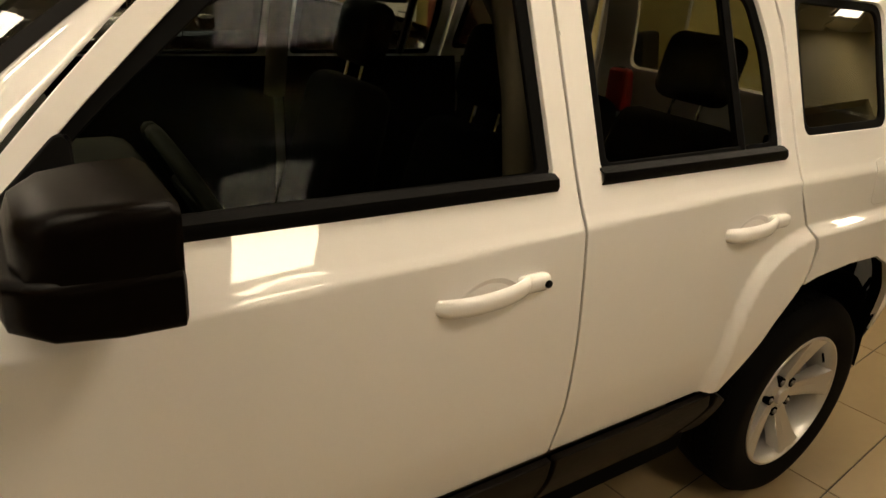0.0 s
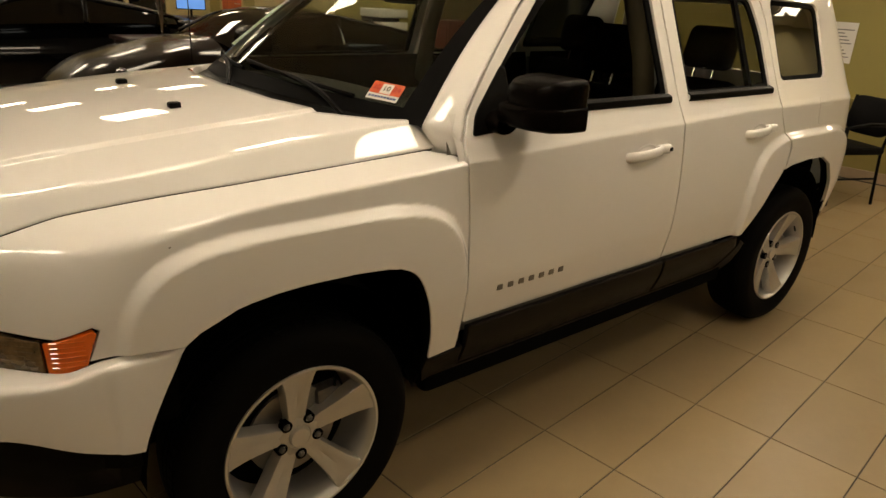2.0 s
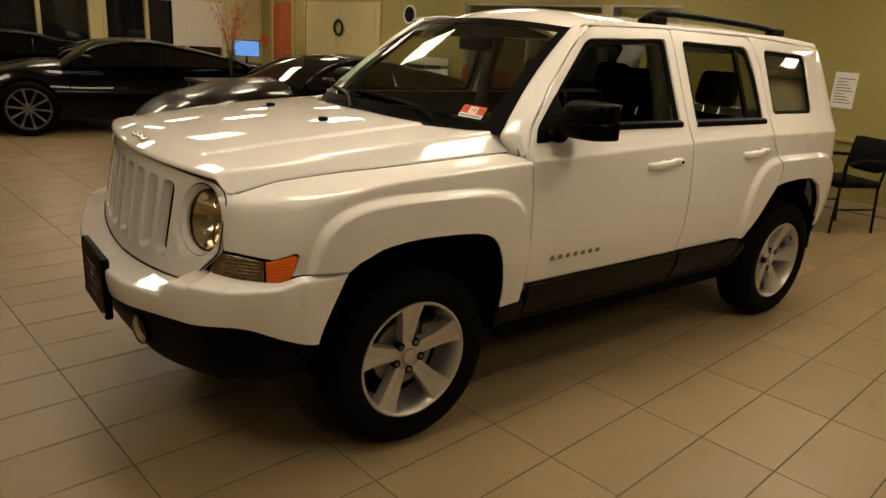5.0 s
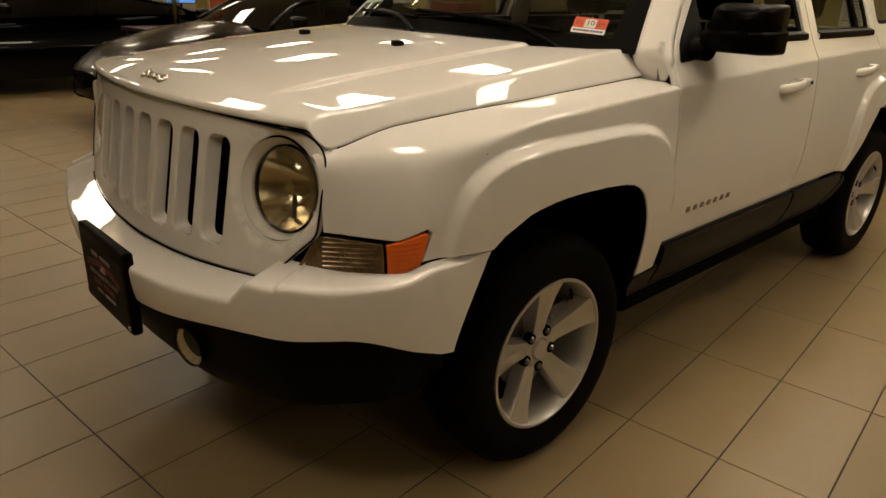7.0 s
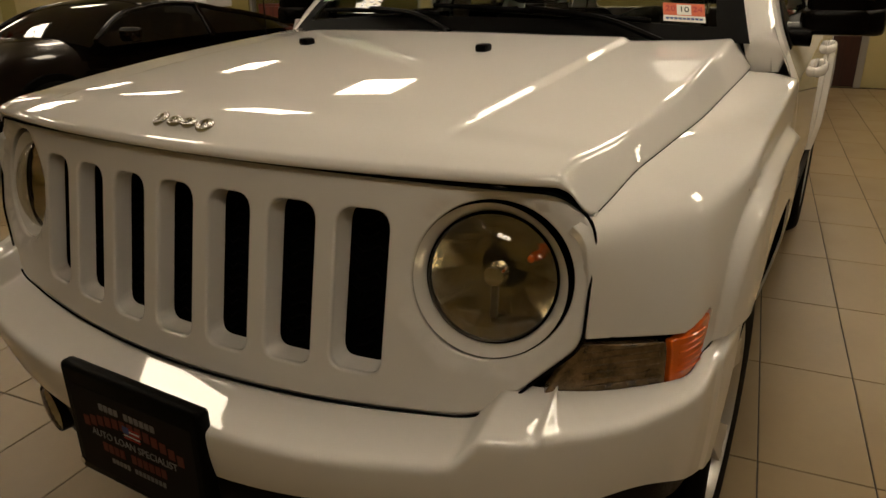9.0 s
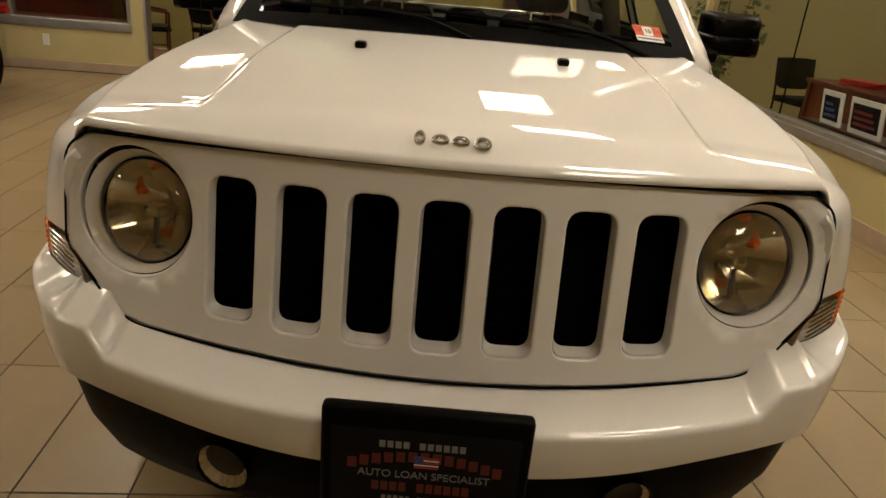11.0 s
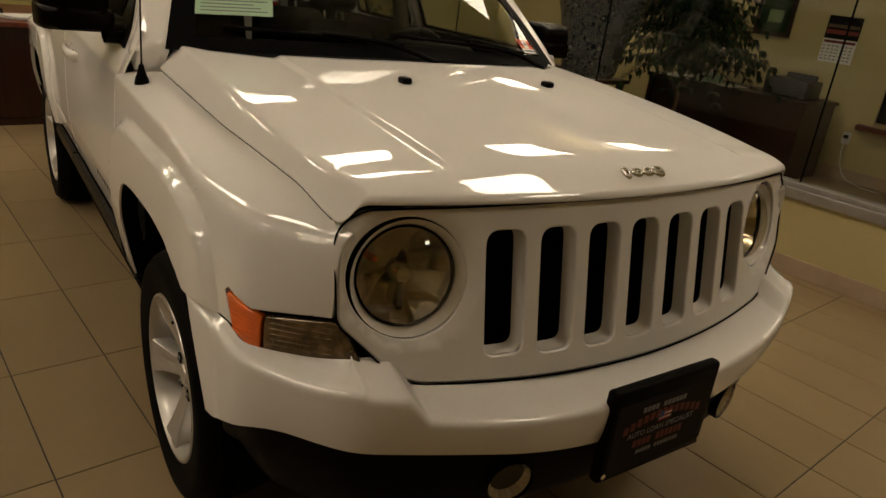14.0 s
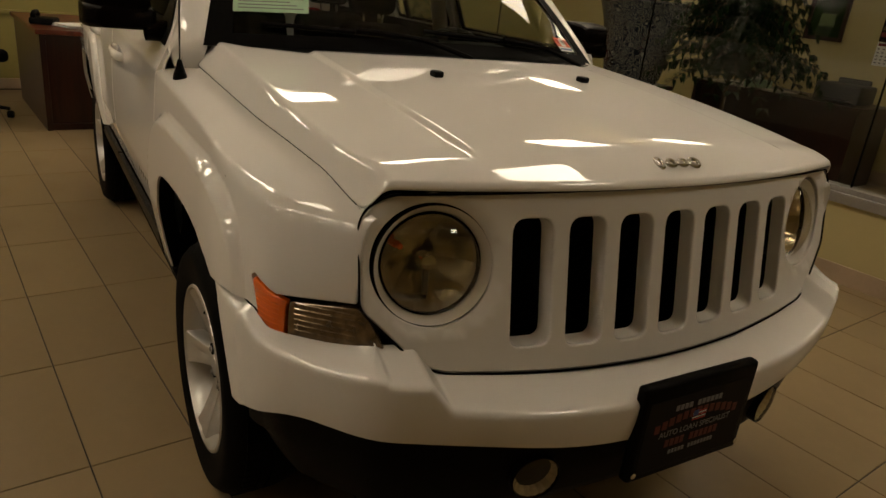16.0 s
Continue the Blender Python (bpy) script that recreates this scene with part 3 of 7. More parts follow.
# front wing
outline = [(x, wing_shoulder(x) + 0.006 + wing_top(x)[0]) for x in (0.652, 0.61, 0.56, 0.51, 0.46, 0.40, 0.30, 0.20)]
outline += [(x, shoulder(x) + rise) for x, rise in ((0.10, 0.130), (-0.25, 0.130), (-0.435, 0.128))]
outline += [(-0.508, 1.112), (-0.512, 1.09), (-0.512, 1.0), (-0.522, 0.8), (-0.538, 0.56), (-0.54, 0.485), (-0.41, 0.475)]
outline += [tuple(p) for p in spline(arch_f, 60)[::-1] if p[0] < 0.2 and p[1] > 0.478]
outline += [(0.268, 0.772), (0.30, 0.748), (0.39, 0.750), (0.480, 0.747), (0.456, 0.812), (0.468, 0.8215), (0.535, 0.803), (0.649, 0.818)]
pair("front_fender", panel("front_fender", fender, outline, step=(0.010, 0.008), edge=0.0025, flip=True), white_paint)

# doors
fd = rounded([(-0.5425, 0.552), (-0.5265, 0.80), (-0.516, 1.0), (-0.514, 1.100), (-0.552, 1.182), (-0.683, 1.322), (-0.838, 1.470), (-0.985, 1.576), (-1.548, 1.592), (-1.5545, 1.08), (-1.5685, 0.80), (-1.5655, 0.552)],
             [0.01, 0.1, 0.03, 0.03, 0.04, 0.1, 0.1, 0.05, 0.02, 0.1, 0.1, 0.01])
fw = rounded([(-0.598, 1.182), (-0.712, 1.305), (-0.955, 1.525), (-1.497, 1.548), (-1.500, 1.182)], [0.015, 0.1, 0.045, 0.03, 0.02])
rd = rounded([(-1.571, 0.552), (-1.574, 0.80), (-1.560, 1.08), (-1.556, 1.592), (-2.235, 1.586), (-2.285, 1.45), (-2.288, 1.08), (-2.375, 0.93), (-2.352, 0.83)],
             [0.01, 0.1, 0.1, 0.02, 0.05, 0.1, 0.05, 0.05, 0.01])[:]
rd = rd + [(-2.335, 0.812), (-2.27, 0.737), (-2.20, 0.632), (-2.137, 0.552)]
rw_ = rounded([(-1.622, 1.182), (-1.622, 1.545), (-2.185, 1.540), (-2.232, 1.40), (-2.232, 1.182)], [0.02, 0.03, 0.045, 0.06, 0.02])
qp = [(-2.296, 1.08), (-2.294, 1.45), (-2.243, 1.592), (-3.02, 1.560), (-3.08, 1.30), (-3.14, 1.12), (-3.22, 0.95), (-3.21, 0.62), (-3.08, 0.53), (-2.99, 0.52)] + arch_r[::-1][1:4] + \
     [(-2.74, 0.845), (-2.58, 0.852), (-2.42, 0.842), (-2.362, 0.83), (-2.384, 0.93)]
qw = rounded([(-2.335, 1.205), (-2.350, 1.533), (-2.815, 1.520), (-2.775, 1.205)], [0.03, 0.04, 0.05, 0.04])
for nm, poly, hole in (("front_door", fd, fw), ("rear_door", rd, rw_), ("quarter_panel", qp, qw)):
    obs = pair(nm, panel(nm, side, poly, [hole], step=(0.03 if nm == "front_door" else 0.012, 0.009), edge=0.0025, flip=True), white_paint)
    for s, ob in zip((1, -1), obs):
        # pane, seal and lower moulding in the opening
        c = np.mean(hole, axis=0)
        tint = {"front_door": side_glass, "rear_door": privacy_glass, "quarter_panel": tint_glass}[nm]
        pane = panel("window_pane", lambda x, z: tuple(np.array(side(x, z)) - (0, 0.014, 0.004)), [tuple(c + (np.array(p) - c) * 0.985) for p in hole], depth=0.003, edge=0.001,
                     step=(0.2, 0.06), flip=True)
        part("window_pane", pane[0 if s > 0 else 1], tint, ob, "clear window pane" if nm == "front_door" else "dark tinted window pane")
        inner = [tuple(c + (np.array(p) - c) * (1 - 0.03 / np.linalg.norm(np.array(p) - c))) for p in hole]
        seal = panel("window_seal", lambda x, z: tuple(np.array(side(x, z)) - (0, 0.009, 0.003)), hole, [inner], depth=0.006, edge=0.003, step=(0.2, 0.06), flip=True)
        part("window_seal", seal[0 if s > 0 else 1], seal_rubber, ob, "black rubber window seal")
        if nm != "quarter_panel":
            x0, x1 = (-0.66, -1.502) if nm == "front_door" else (-1.618, -2.236)
            rows = []
            for x in np.linspace(x0, x1, 14):
                y = side(x, 1.172)[1]
                rows.append([(x, s * (y + o), z) for o, z in ((0.0, 1.156), (0.008, 1.158), (0.012, 1.168), (0.008, 1.182), (-0.01, 1.190))])
            part("belt_moulding", patch(rows, back=0.003), black_plastic, ob, "black belt moulding", smooth=True)

# pillar and roof side rail
frame_poly = rounded([(-0.945, 1.577), (-0.965, 1.592), (-1.10, 1.612), (-2.6, 1.612), (-3.00, 1.590), (-3.02, 1.566), (-2.243, 1.598), (-1.55, 1.598), (-0.985, 1.582)],
                     [0.005, 0.02, 0.05, 0.1, 0.01, 0.01, 0.02, 0.02, 0.02])
pair("pillar_rail", panel("pillar_rail", side, frame_poly, step=(0.05, 0.03), flip=True), white_paint)
roof_poly = rounded([(-0.93, 0.555), (-1.10, 0.588), (-2.6, 0.588), (-3.03, 0.555), (-3.03, -0.555), (-2.6, -0.588), (-1.10, -0.588), (-0.93, -0.555), (-0.895, 0.0)],
                    [0.03, 0.1, 0.1, 0.03, 0.03, 0.1, 0.1, 0.03, 0.4])
part("roof_panel", panel("roof_panel", roof, roof_poly, step=(0.1, 0.05))[0], white_paint, jeep)
for s in (1, -1):
    pts = spline([(-1.45, 0.53 * s, 1.618), (-1.53, 0.53 * s, 1.655), (-1.65, 0.53 * s, 1.668), (-2.2, 0.535 * s, 1.662), (-2.62, 0.53 * s, 1.645), (-2.75, 0.525 * s, 1.60)], 30)
    rail_ob = part("roof_rail", tube(pts, 0.017, 8), black_plastic, jeep, "black roof rail", smooth="all")
    for x in (-1.56, -2.68):
        part("rail_foot", box(x - 0.07, x + 0.07, 0.53 * s - 0.025, 0.53 * s + 0.025, roof(x, 0.53)[2] - 0.01, 1.655, 0.012), black_plastic, rail_ob)

# bonnet
def lip(y):
    return nose(y, 1.03)[0] + 0.014


rear_y, rear_x = (0.0, 0.30, 0.50, 0.64, 0.70, 0.744), (-0.175, -0.195, -0.245, -0.345, -0.43, -0.488)
across = list(np.linspace(0, 0.55, 22)) + list(np.linspace(0.56, 0.72, 36)) + list(np.linspace(0.735, 0.90, 10)) + list(np.linspace(0.91, 1.0, 28))
along = list(np.linspace(0, 0.024, 12)) + list(np.linspace(0.03, 0.16, 34)) + list(np.linspace(0.175, 1.0, 44))
rows = []
for a in [-v for v in across[::-1]] + across[1:]:
    k = min(1.0, max(0.0, 1 - (1 - abs(a)) * 0.71 / 0.038))
    yf = abs(a) * hood_edge(0.62)
    xf = lip(yf) - 0.024 * (1 - math.sqrt(1 - k * k))
    xb = np.interp(abs(a) * 0.744, rear_y, rear_x)
    row = []
    for t in along:
        x = xf + (xb - xf) * t
        y = a * hood_edge(min(x, 0.62))
        row.append(hood(x, y))
    p = row[0]
    row = [(p[0] - 0.030, p[1], p[2] - 0.006), (p[0] - 0.004, p[1], p[2] - 0.006), (p[0] - 0.001, p[1], p[2] - 0.004)] + row + [(row[-1][0] - 0.002, row[-1][1], row[-1][2] - 0.03)]
    rows.append(row)
for end in (0, -1):
    s = -1 if end == 0 else 1
    edge = rows[end]
    for dy, dz in ((0.0005, 0.004), (-0.004, 0.010), (-0.03, 0.014)):
        turned = [(x, y + s * dy, z - dz) for x, y, z in edge]
        rows = [turned] + rows if end == 0 else rows + [turned]
hood_ob = part("bonnet", patch(rows), white_paint, jeep, smooth="all")
# black tubes under the edges stand for the shade in the bonnet gap
for s in (1, -1):
    bonnet_gap_path = [(x, s * (hood_edge(min(x, 0.62)) - 0.002), hood_rim(x) - 0.0025) for x in np.linspace(0.60, -0.47, 40)]
    part("bonnet_seal", tube(bonnet_gap_path, 0.0025, 6), seal_rubber, hood_ob, "black line put in for the shaded gap beside the bonnet", smooth="all")

# grille panel with seven slots and two round lamp wells
gp = rounded([(0.0, 1.031), (0.35, 1.029), (0.655, 1.021), (0.707, 0.984), (0.707, 0.812), (0.585, 0.690), (0.30, 0.668), (0.0, 0.660), (-0.30, 0.668), (-0.585, 0.690), (-0.707, 0.812), (-0.707, 0.984), (-0.655, 1.021), (-0.35, 1.029)],
             [0.2, 0.5, 0.02, 0.03, 0.02, 0.05, 0.25, 0.25, 0.25, 0.05, 0.02, 0.03, 0.02, 0.5], 8)
slots = []
for k in range(7):
    y = (k - 3) * 0.1255
    zb = 0.712 + 0.10 * y * y
    slots.append(rounded([(y - 0.044, zb), (y + 0.044, zb), (y + 0.044, 0.978), (y - 0.044, 0.978)], [0.025, 0.025, 0.03, 0.03]))
HLY, HLZ = 0.570, 0.888


def dished(y, z):
    """The grille panel, sunk a little round the lamps."""
    p = nose(y, z)
    return (p[0] - 0.013 * smooth(0.136, 0.113, math.hypot(abs(y) - HLY, z - HLZ)), y, z)


wells = [[(s * HLY + 0.115 * math.cos(a), HLZ + 0.115 * math.sin(a)) for a in np.linspace(0, 2 * math.pi, 56, endpoint=False)] for s in (1, -1)]
grille = part("grille_panel", panel("grille_panel", dished, gp, slots + wells, step=(0.019, 0.019), depth=0.012, edge=0.005)[0], white_paint, jeep, "white grille panel with seven slots")
# near-black tube round the panel draws the shade of its gap
rim = [(y * 1.0035, 0.85 + (z - 0.85) * 1.008) for y, z in gp] + [(gp[0][0] * 1.0035, 0.85 + (gp[0][1] - 0.85) * 1.008)]
part("grille_seal", tube([(nose(y, z)[0] + 0.001 + 0.006 * smooth(1.005, 1.025, z), y, z) for y, z in rim], 0.0023, 6), gap_dark, grille, "black line put in for the shaded gap round the grille")
for k, sl in enumerate(slots):
    y = (k - 3) * 0.1255
    c = np.mean(sl, axis=0)
    rows = []
    loop = dense(sl, 0.012)
    loop.append(loop[0])
    for f, back in ((1.0, 0.008), (0.965, 0.022), (0.92, 0.036)):
        row = []
        for p in loop:
            q = (c[0] + (p[0] - c[0]) * f, c[1] + (p[1] - c[1]) * (1 - (1 - f) * 0.42) + (1 - f) * 0.018)
            X = nose(*q)
            row.append((X[0] - back, X[1], X[2]))
        rows.append(row)
    part("slot_wall", patch(rows), white_paint, grille, "white tapered slot wall", smooth="all")
# dark mesh behind the slots
part("grille_backing", patch([[(nose(y, z)[0] - 0.066, y, z) for y in np.linspace(-0.45, 0.45, 12)] for z in (0.69, 0.85, 1.0)], back=0.004), gap_dark, grille, "black backing of the grille")
bm = None
for z in np.arange(0.72, 0.99, 0.022):
    bm = tube([(nose(y, z)[0] - 0.060, y, z + 0.008 * math.sin(y * 140)) for y in np.linspace(-0.43, 0.43, 60)], 0.0022, 4, bm)
part("grille_mesh", bm, gap_dark, grille, "black wavy grille mesh")

# round headlamps
def nose_frame(y, z):
    """Pose with its z axis out of the panel."""
    p = Vector(nose(y, z))
    a, b = Vector(nose(y + 0.01, z)) - Vector(nose(y - 0.01, z)), Vector(nose(y, z + 0.01)) - Vector(nose(y, z - 0.01))
    n = a.cross(b).normalized()
    a = (a - n * a.dot(n)).normalized()
    m = Matrix((a, n.cross(a), n)).transposed().to_4x4()
    m.translation = p
    return m


for s in (1, -1):
    m = nose_frame(s * HLY, HLZ)
    bez = lathe([(0.1148, -0.020), (0.111, -0.026), (0.104, -0.036), (0.0995, -0.050), (0.098, -0.062)], 72)
    part("lamp_well", bez, white_paint, grille, "white lamp surround", smooth="all", m=m)
    lamp = part("headlamp", lathe([(0.109, -0.056), (0.109, -0.090), (0.100, -0.095), (0.05, -0.13), (0.0, -0.142)], 48), black_plastic, jeep, "round clear headlamp with chrome reflector", smooth=True, m=m @ Matrix.Diagonal((0.915, 0.915, 1, 1)))
    part("lamp_ring", lathe([(0.1095, -0.058), (0.1095, -0.043), (0.1068, -0.041), (0.1065, -0.058)], 56, closed=True), gap_dark, lamp, "black lamp ring", smooth=True)
    # stepped reflector bowl
    rows = []
    for i in range(15):
        f = i / 14
        r = 0.101 * f + 0.003
        rows.append([(r * math.cos(q), r * math.sin(q), -0.132 + 0.080 * f ** 1.7 + 0.0022 * f * (abs(math.sin(5 * q)) - 0.5) + (0.004 if abs(r * math.sin(q)) > 0.058 else 0.0))
                     for q in np.linspace(0, 2 * math.pi, 81)])
    part("reflector_bowl", patch(rows), reflector, lamp, "chrome reflector bowl", smooth=True)
    part("bulb_shield", lathe([(0.0, -0.052), (0.016, -0.056), (0.021, -0.068), (0.019, -0.11)], 24), chrome, lamp, "dull bulb shield", smooth=True)
    part("shield_stay", box(-0.006, 0.006, -0.075, -0.015, -0.080, -0.072, 0.002), alloy_dark, lamp)
    part("turn_bulb", lathe([(0.0, -0.082), (0.006, -0.085), (0.008, -0.095), (0.008, -0.12)], 16), amber_lens, lamp, "amber side bulb", smooth=True, m=pose(s * 0.055, 0.028, 0))
    part("lens", lathe([(0.1068, -0.043), (0.104, -0.033), (0.096, -0.023), (0.075, -0.011), (0.045, -0.003), (0.0, 0.0)], 56), lamp_glass, lamp, "clear domed lens", smooth="all")

# bumper: swept along its plan line
plan = spline([(0.895, 0.0), (0.890, 0.18), (0.872, 0.36), (0.838, 0.51), (0.798, 0.625), (0.750, 0.710), (0.668, 0.780), (0.592, 0.832), (0.548, 0.853), (0.50, 0.864), (0.45, 0.871), (0.405, 0.876)], 170)
plan_n = np.gradient(plan, axis=0)
plan_n = np.stack([-plan_n[:, 1], plan_n[:, 0]], 1)
plan_n /= -np.linalg.norm(plan_n, axis=1)[:, None]


def top_edge(y, x):
    if y < 0.582:
        return 0.658 + 0.105 * max(0, y - 0.0) ** 2
    if y < 0.69:
        return min(0.7415, 0.6935 + (y - 0.582) * 1.25)
    z = 0.741 - 0.018 * smooth(0.69, 0.80, y)
    return z + 0.007 + (0.738 - z) * smooth(0.53, 0.48, x)


def low_edge(y, x):
    z = 0.535 + 0.050 * smooth(0.15, 0.66, y)
    return z + (0.508 - z) * smooth(0.66, 0.40, x)


bump_rows, low_rows = [], []
for i in range(len(plan)):
    (x, y), n = plan[i], plan_n[i]
    zt, zb = top_edge(y, x), low_edge(y, x)
    # inner top point: on the grille panel in front, on the wing at the corner
    qn = np.array((nose(y * 0.985, zt)[0] - 0.012, y * 0.985))
    k = 0.0
    while k < 0.2 and y - k * n[1] > base_y(x - k * n[0], zt) + 0.004:
        k += 0.001
    qc = np.array((x, y)) - n * k
    w = smooth(0.68, 0.745, y)
    q = qn + (qc - qn) * w
    ledge = np.linalg.norm(np.array((x, y)) - q)
    rr = min(0.014, 0.45 * ledge + 0.002)
    row = []
    for t in np.linspace(0, 1, 22):
        if t < 0.4:
            f = t / 0.4
            pf = q + (np.array((x, y)) - n * rr - q) * f
            zf = zt - 0.030 * f * min(1, ledge / 0.08)
        elif t < 0.65:
            a = (t - 0.4) / 0.25 * math.pi / 2
            pf = np.array((x, y)) - n * (rr - rr * math.sin(a))
            zf = zt - 0.030 * min(1, ledge / 0.08) - rr * (1 - math.cos(a))
        else:
            f = (t - 0.65) / 0.35
            z1 = zt - 0.030 * min(1, ledge / 0.08) - rr
            pf = np.array((x, y)) - n * 0.010 * f * f
            zf = z1 + (zb - z1) * f
        p, z = pf, zf
        px = p[0]
        if px < 0.52:
            px = 0.52 - (0.52 - px) * (0.52 - (0.402 - 0.105 * max(0, (z - 0.508) / 0.237) ** 1.25)) / 0.115
        row.append((px, p[1] + (0.004 if px < 0.45 else 0), z))
    bump_rows.append(row)
    inn = 0.040
    low_rows.append([(x - n[0] * d, y - n[1] * d, z) for d, z in ((0.012, zb + 0.012), (inn, zb - 0.004), (inn + 0.004, zb - 0.06), (inn + 0.02, 0.40 + 0.05 * smooth(0.3, 0.7, y)),
                     (inn + 0.06, 0.345 + 0.02 * smooth(0.3, 0.7, y)), (inn + 0.13, 0.325 + 0.02 * smooth(0.3, 0.7, y)))])


def both(rows):
    return [[(x, -y, z) for x, y, z in r] for r in rows[::-1]] + rows[1:]


bm = patch(both(bump_rows))
part("front_bumper", bm, white_paint, jeep, "white front bumper cover", smooth="all")
bm = patch(both(low_rows))
part("lower_bumper", bm, black_plastic, jeep, "black plastic lower bumper", smooth=True)

# corner lamps
def signal_face(x, z):
    p = fender(x, z)
    return (p[0], p[1] + 0.001, p[2])


for nm, poly, mt, lb in (("amber", [(0.553, 0.716), (0.484, 0.738), (0.462, 0.806), (0.470, 0.814), (0.556, 0.7955)], amber_lens, "amber turn signal lens"),
                         ("clear", [(0.688, 0.738), (0.660, 0.729), (0.558, 0.717), (0.561, 0.7965), (0.652, 0.809), (0.664, 0.797)], clear_lens, "smoked clear marker lens")):
    obs = pair("marker_lens", panel("marker_lens", signal_face, [tuple(p) for p in poly], step=(0.02, 0.012), depth=0.01, edge=0.003, flip=True), mt, jeep, lb)
    for s, ob in zip((1, -1), obs):
        bm = None
        zs_ = (0.742, 0.753, 0.764, 0.775, 0.786, 0.797)
        for z in zs_:
            xs = np.linspace(*((0.485, 0.545) if nm == "amber" else (0.57, 0.652)), 6)
            bm = tube([(x, s * (signal_face(x, z)[1] + 0.0008), z) for x in xs], 0.0014, 4, bm)
        part("lens_rib", bm, mt, ob)

# plastic cladding along the sills and behind the front wheel
def clad(x, z):
    return (x, 0.862 - 0.09 * max(0, (0.545 - z) / 0.2) ** 2 + 0.004 * smooth(0.43, 0.40, z), z)


for poly in ([(-0.549, 0.545), (-0.555, 0.40), (-1.562, 0.40), (-1.560, 0.545)], [(-1.575, 0.545), (-1.578, 0.40), (-2.04, 0.40), (-2.13, 0.50), (-2.115, 0.545)]):
    pair("door_cladding", panel("door_cladding", clad, poly, step=(0.08, 0.03), flip=True), cladding_plastic, jeep, "dark plastic door cladding")
pair("sill_cladding", panel("sill_cladding", clad, [(-0.40, 0.47), (-0.54, 0.478), (-0.552, 0.393), (-2.05, 0.393), (-2.15, 0.50), (-2.15, 0.53), (-2.20, 0.50), (-2.18, 0.34), (-0.43, 0.315), (-0.395, 0.36)],
     step=(0.08, 0.03), flip=True, depth=0.05), cladding_plastic, jeep, "dark plastic sill cladding")
pair("rear_bumper_corner", panel("rear_bumper_corner", lambda x, z: (x, base_y(x, z) - 0.004, z), [(-2.99, 0.515), (-3.10, 0.525), (-3.21, 0.615), (-3.23, 0.40), (-3.02, 0.36)], step=(0.05, 0.05), flip=True),
     black_plastic, jeep, "black rear bumper corner")

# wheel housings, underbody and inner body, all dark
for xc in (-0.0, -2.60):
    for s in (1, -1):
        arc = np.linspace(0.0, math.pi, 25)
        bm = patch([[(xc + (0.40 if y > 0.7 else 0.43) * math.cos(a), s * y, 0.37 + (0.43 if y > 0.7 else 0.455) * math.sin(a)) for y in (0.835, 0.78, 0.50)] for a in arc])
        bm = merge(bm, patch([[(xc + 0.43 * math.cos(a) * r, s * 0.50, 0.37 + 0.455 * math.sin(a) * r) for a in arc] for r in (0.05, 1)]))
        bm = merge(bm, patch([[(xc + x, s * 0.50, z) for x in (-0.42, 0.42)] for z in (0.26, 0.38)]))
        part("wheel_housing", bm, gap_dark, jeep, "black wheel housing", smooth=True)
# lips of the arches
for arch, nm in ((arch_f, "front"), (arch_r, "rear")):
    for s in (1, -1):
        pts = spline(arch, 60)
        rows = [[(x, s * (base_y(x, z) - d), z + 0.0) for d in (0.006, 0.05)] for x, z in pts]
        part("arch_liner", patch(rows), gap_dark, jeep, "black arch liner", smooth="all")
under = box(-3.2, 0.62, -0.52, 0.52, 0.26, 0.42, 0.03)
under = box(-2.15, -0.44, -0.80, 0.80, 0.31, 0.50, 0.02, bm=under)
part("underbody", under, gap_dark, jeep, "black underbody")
# shell behind the gaps, its grey and near-black tones standing for the shade in them
inner = []
for x in np.linspace(-0.485, -3.05, 21):
    inner.append([(x, base_y(x, 0.8) - 0.035, z) for z in (0.90 if -3.02 < x < -2.10 else 0.50, 1.0)] + [(x, side(x, 1.14)[1] - 0.03, 1.14)])
for s in (1, -1):
    part("inner_shell", patch([[(x, s * min(y, 0.80), z) for x, y, z in r] for r in inner]), seam_shade_grey, jeep, "inner door shell in grey standing for shaded white paint")
part("front_shell", merge(patch([[(nose(y, z)[0] - 0.16, y, z) for y in np.linspace(-0.66, 0.66, 9)] for z in (0.45, 1.0)]),
                          patch([[(x, y, hood(x, y)[2] - 0.035) for y in np.linspace(-0.64, 0.64, 15)] for x in np.linspace(0.58, -0.28, 12)])), gap_dark, jeep, "dark sheet standing for the shaded engine bay")
for s in (1, -1):
    part("wing_shell", patch([[(x, s * (base_y(x, 0.9) - 0.03), z) for z in (0.84, 0.97)] for x in np.linspace(0.60, -0.50, 16)]), seam_shade_grey, jeep, "inner wing in grey standing for shaded white paint")
    part("corner_shell", patch([[(x - 0.05, s * (base_y(x, 0.8) - 0.035), z) for z in (0.55, 0.97)] for x in np.linspace(0.66, 0.36, 8)]), gap_dark, jeep, "dark sheet standing for the shaded inner corner")
# tail
def tail(y, z):
    xr = -3.27 if z < 1.0 else -3.27 + 0.45 * (z - 1.0) ** 1.4
    return (xr - 0.04 + 0.10 * abs(y / 0.72) ** 4, y * (1 - 0.22 * max(0, z - 1.1) / 0.45), z)


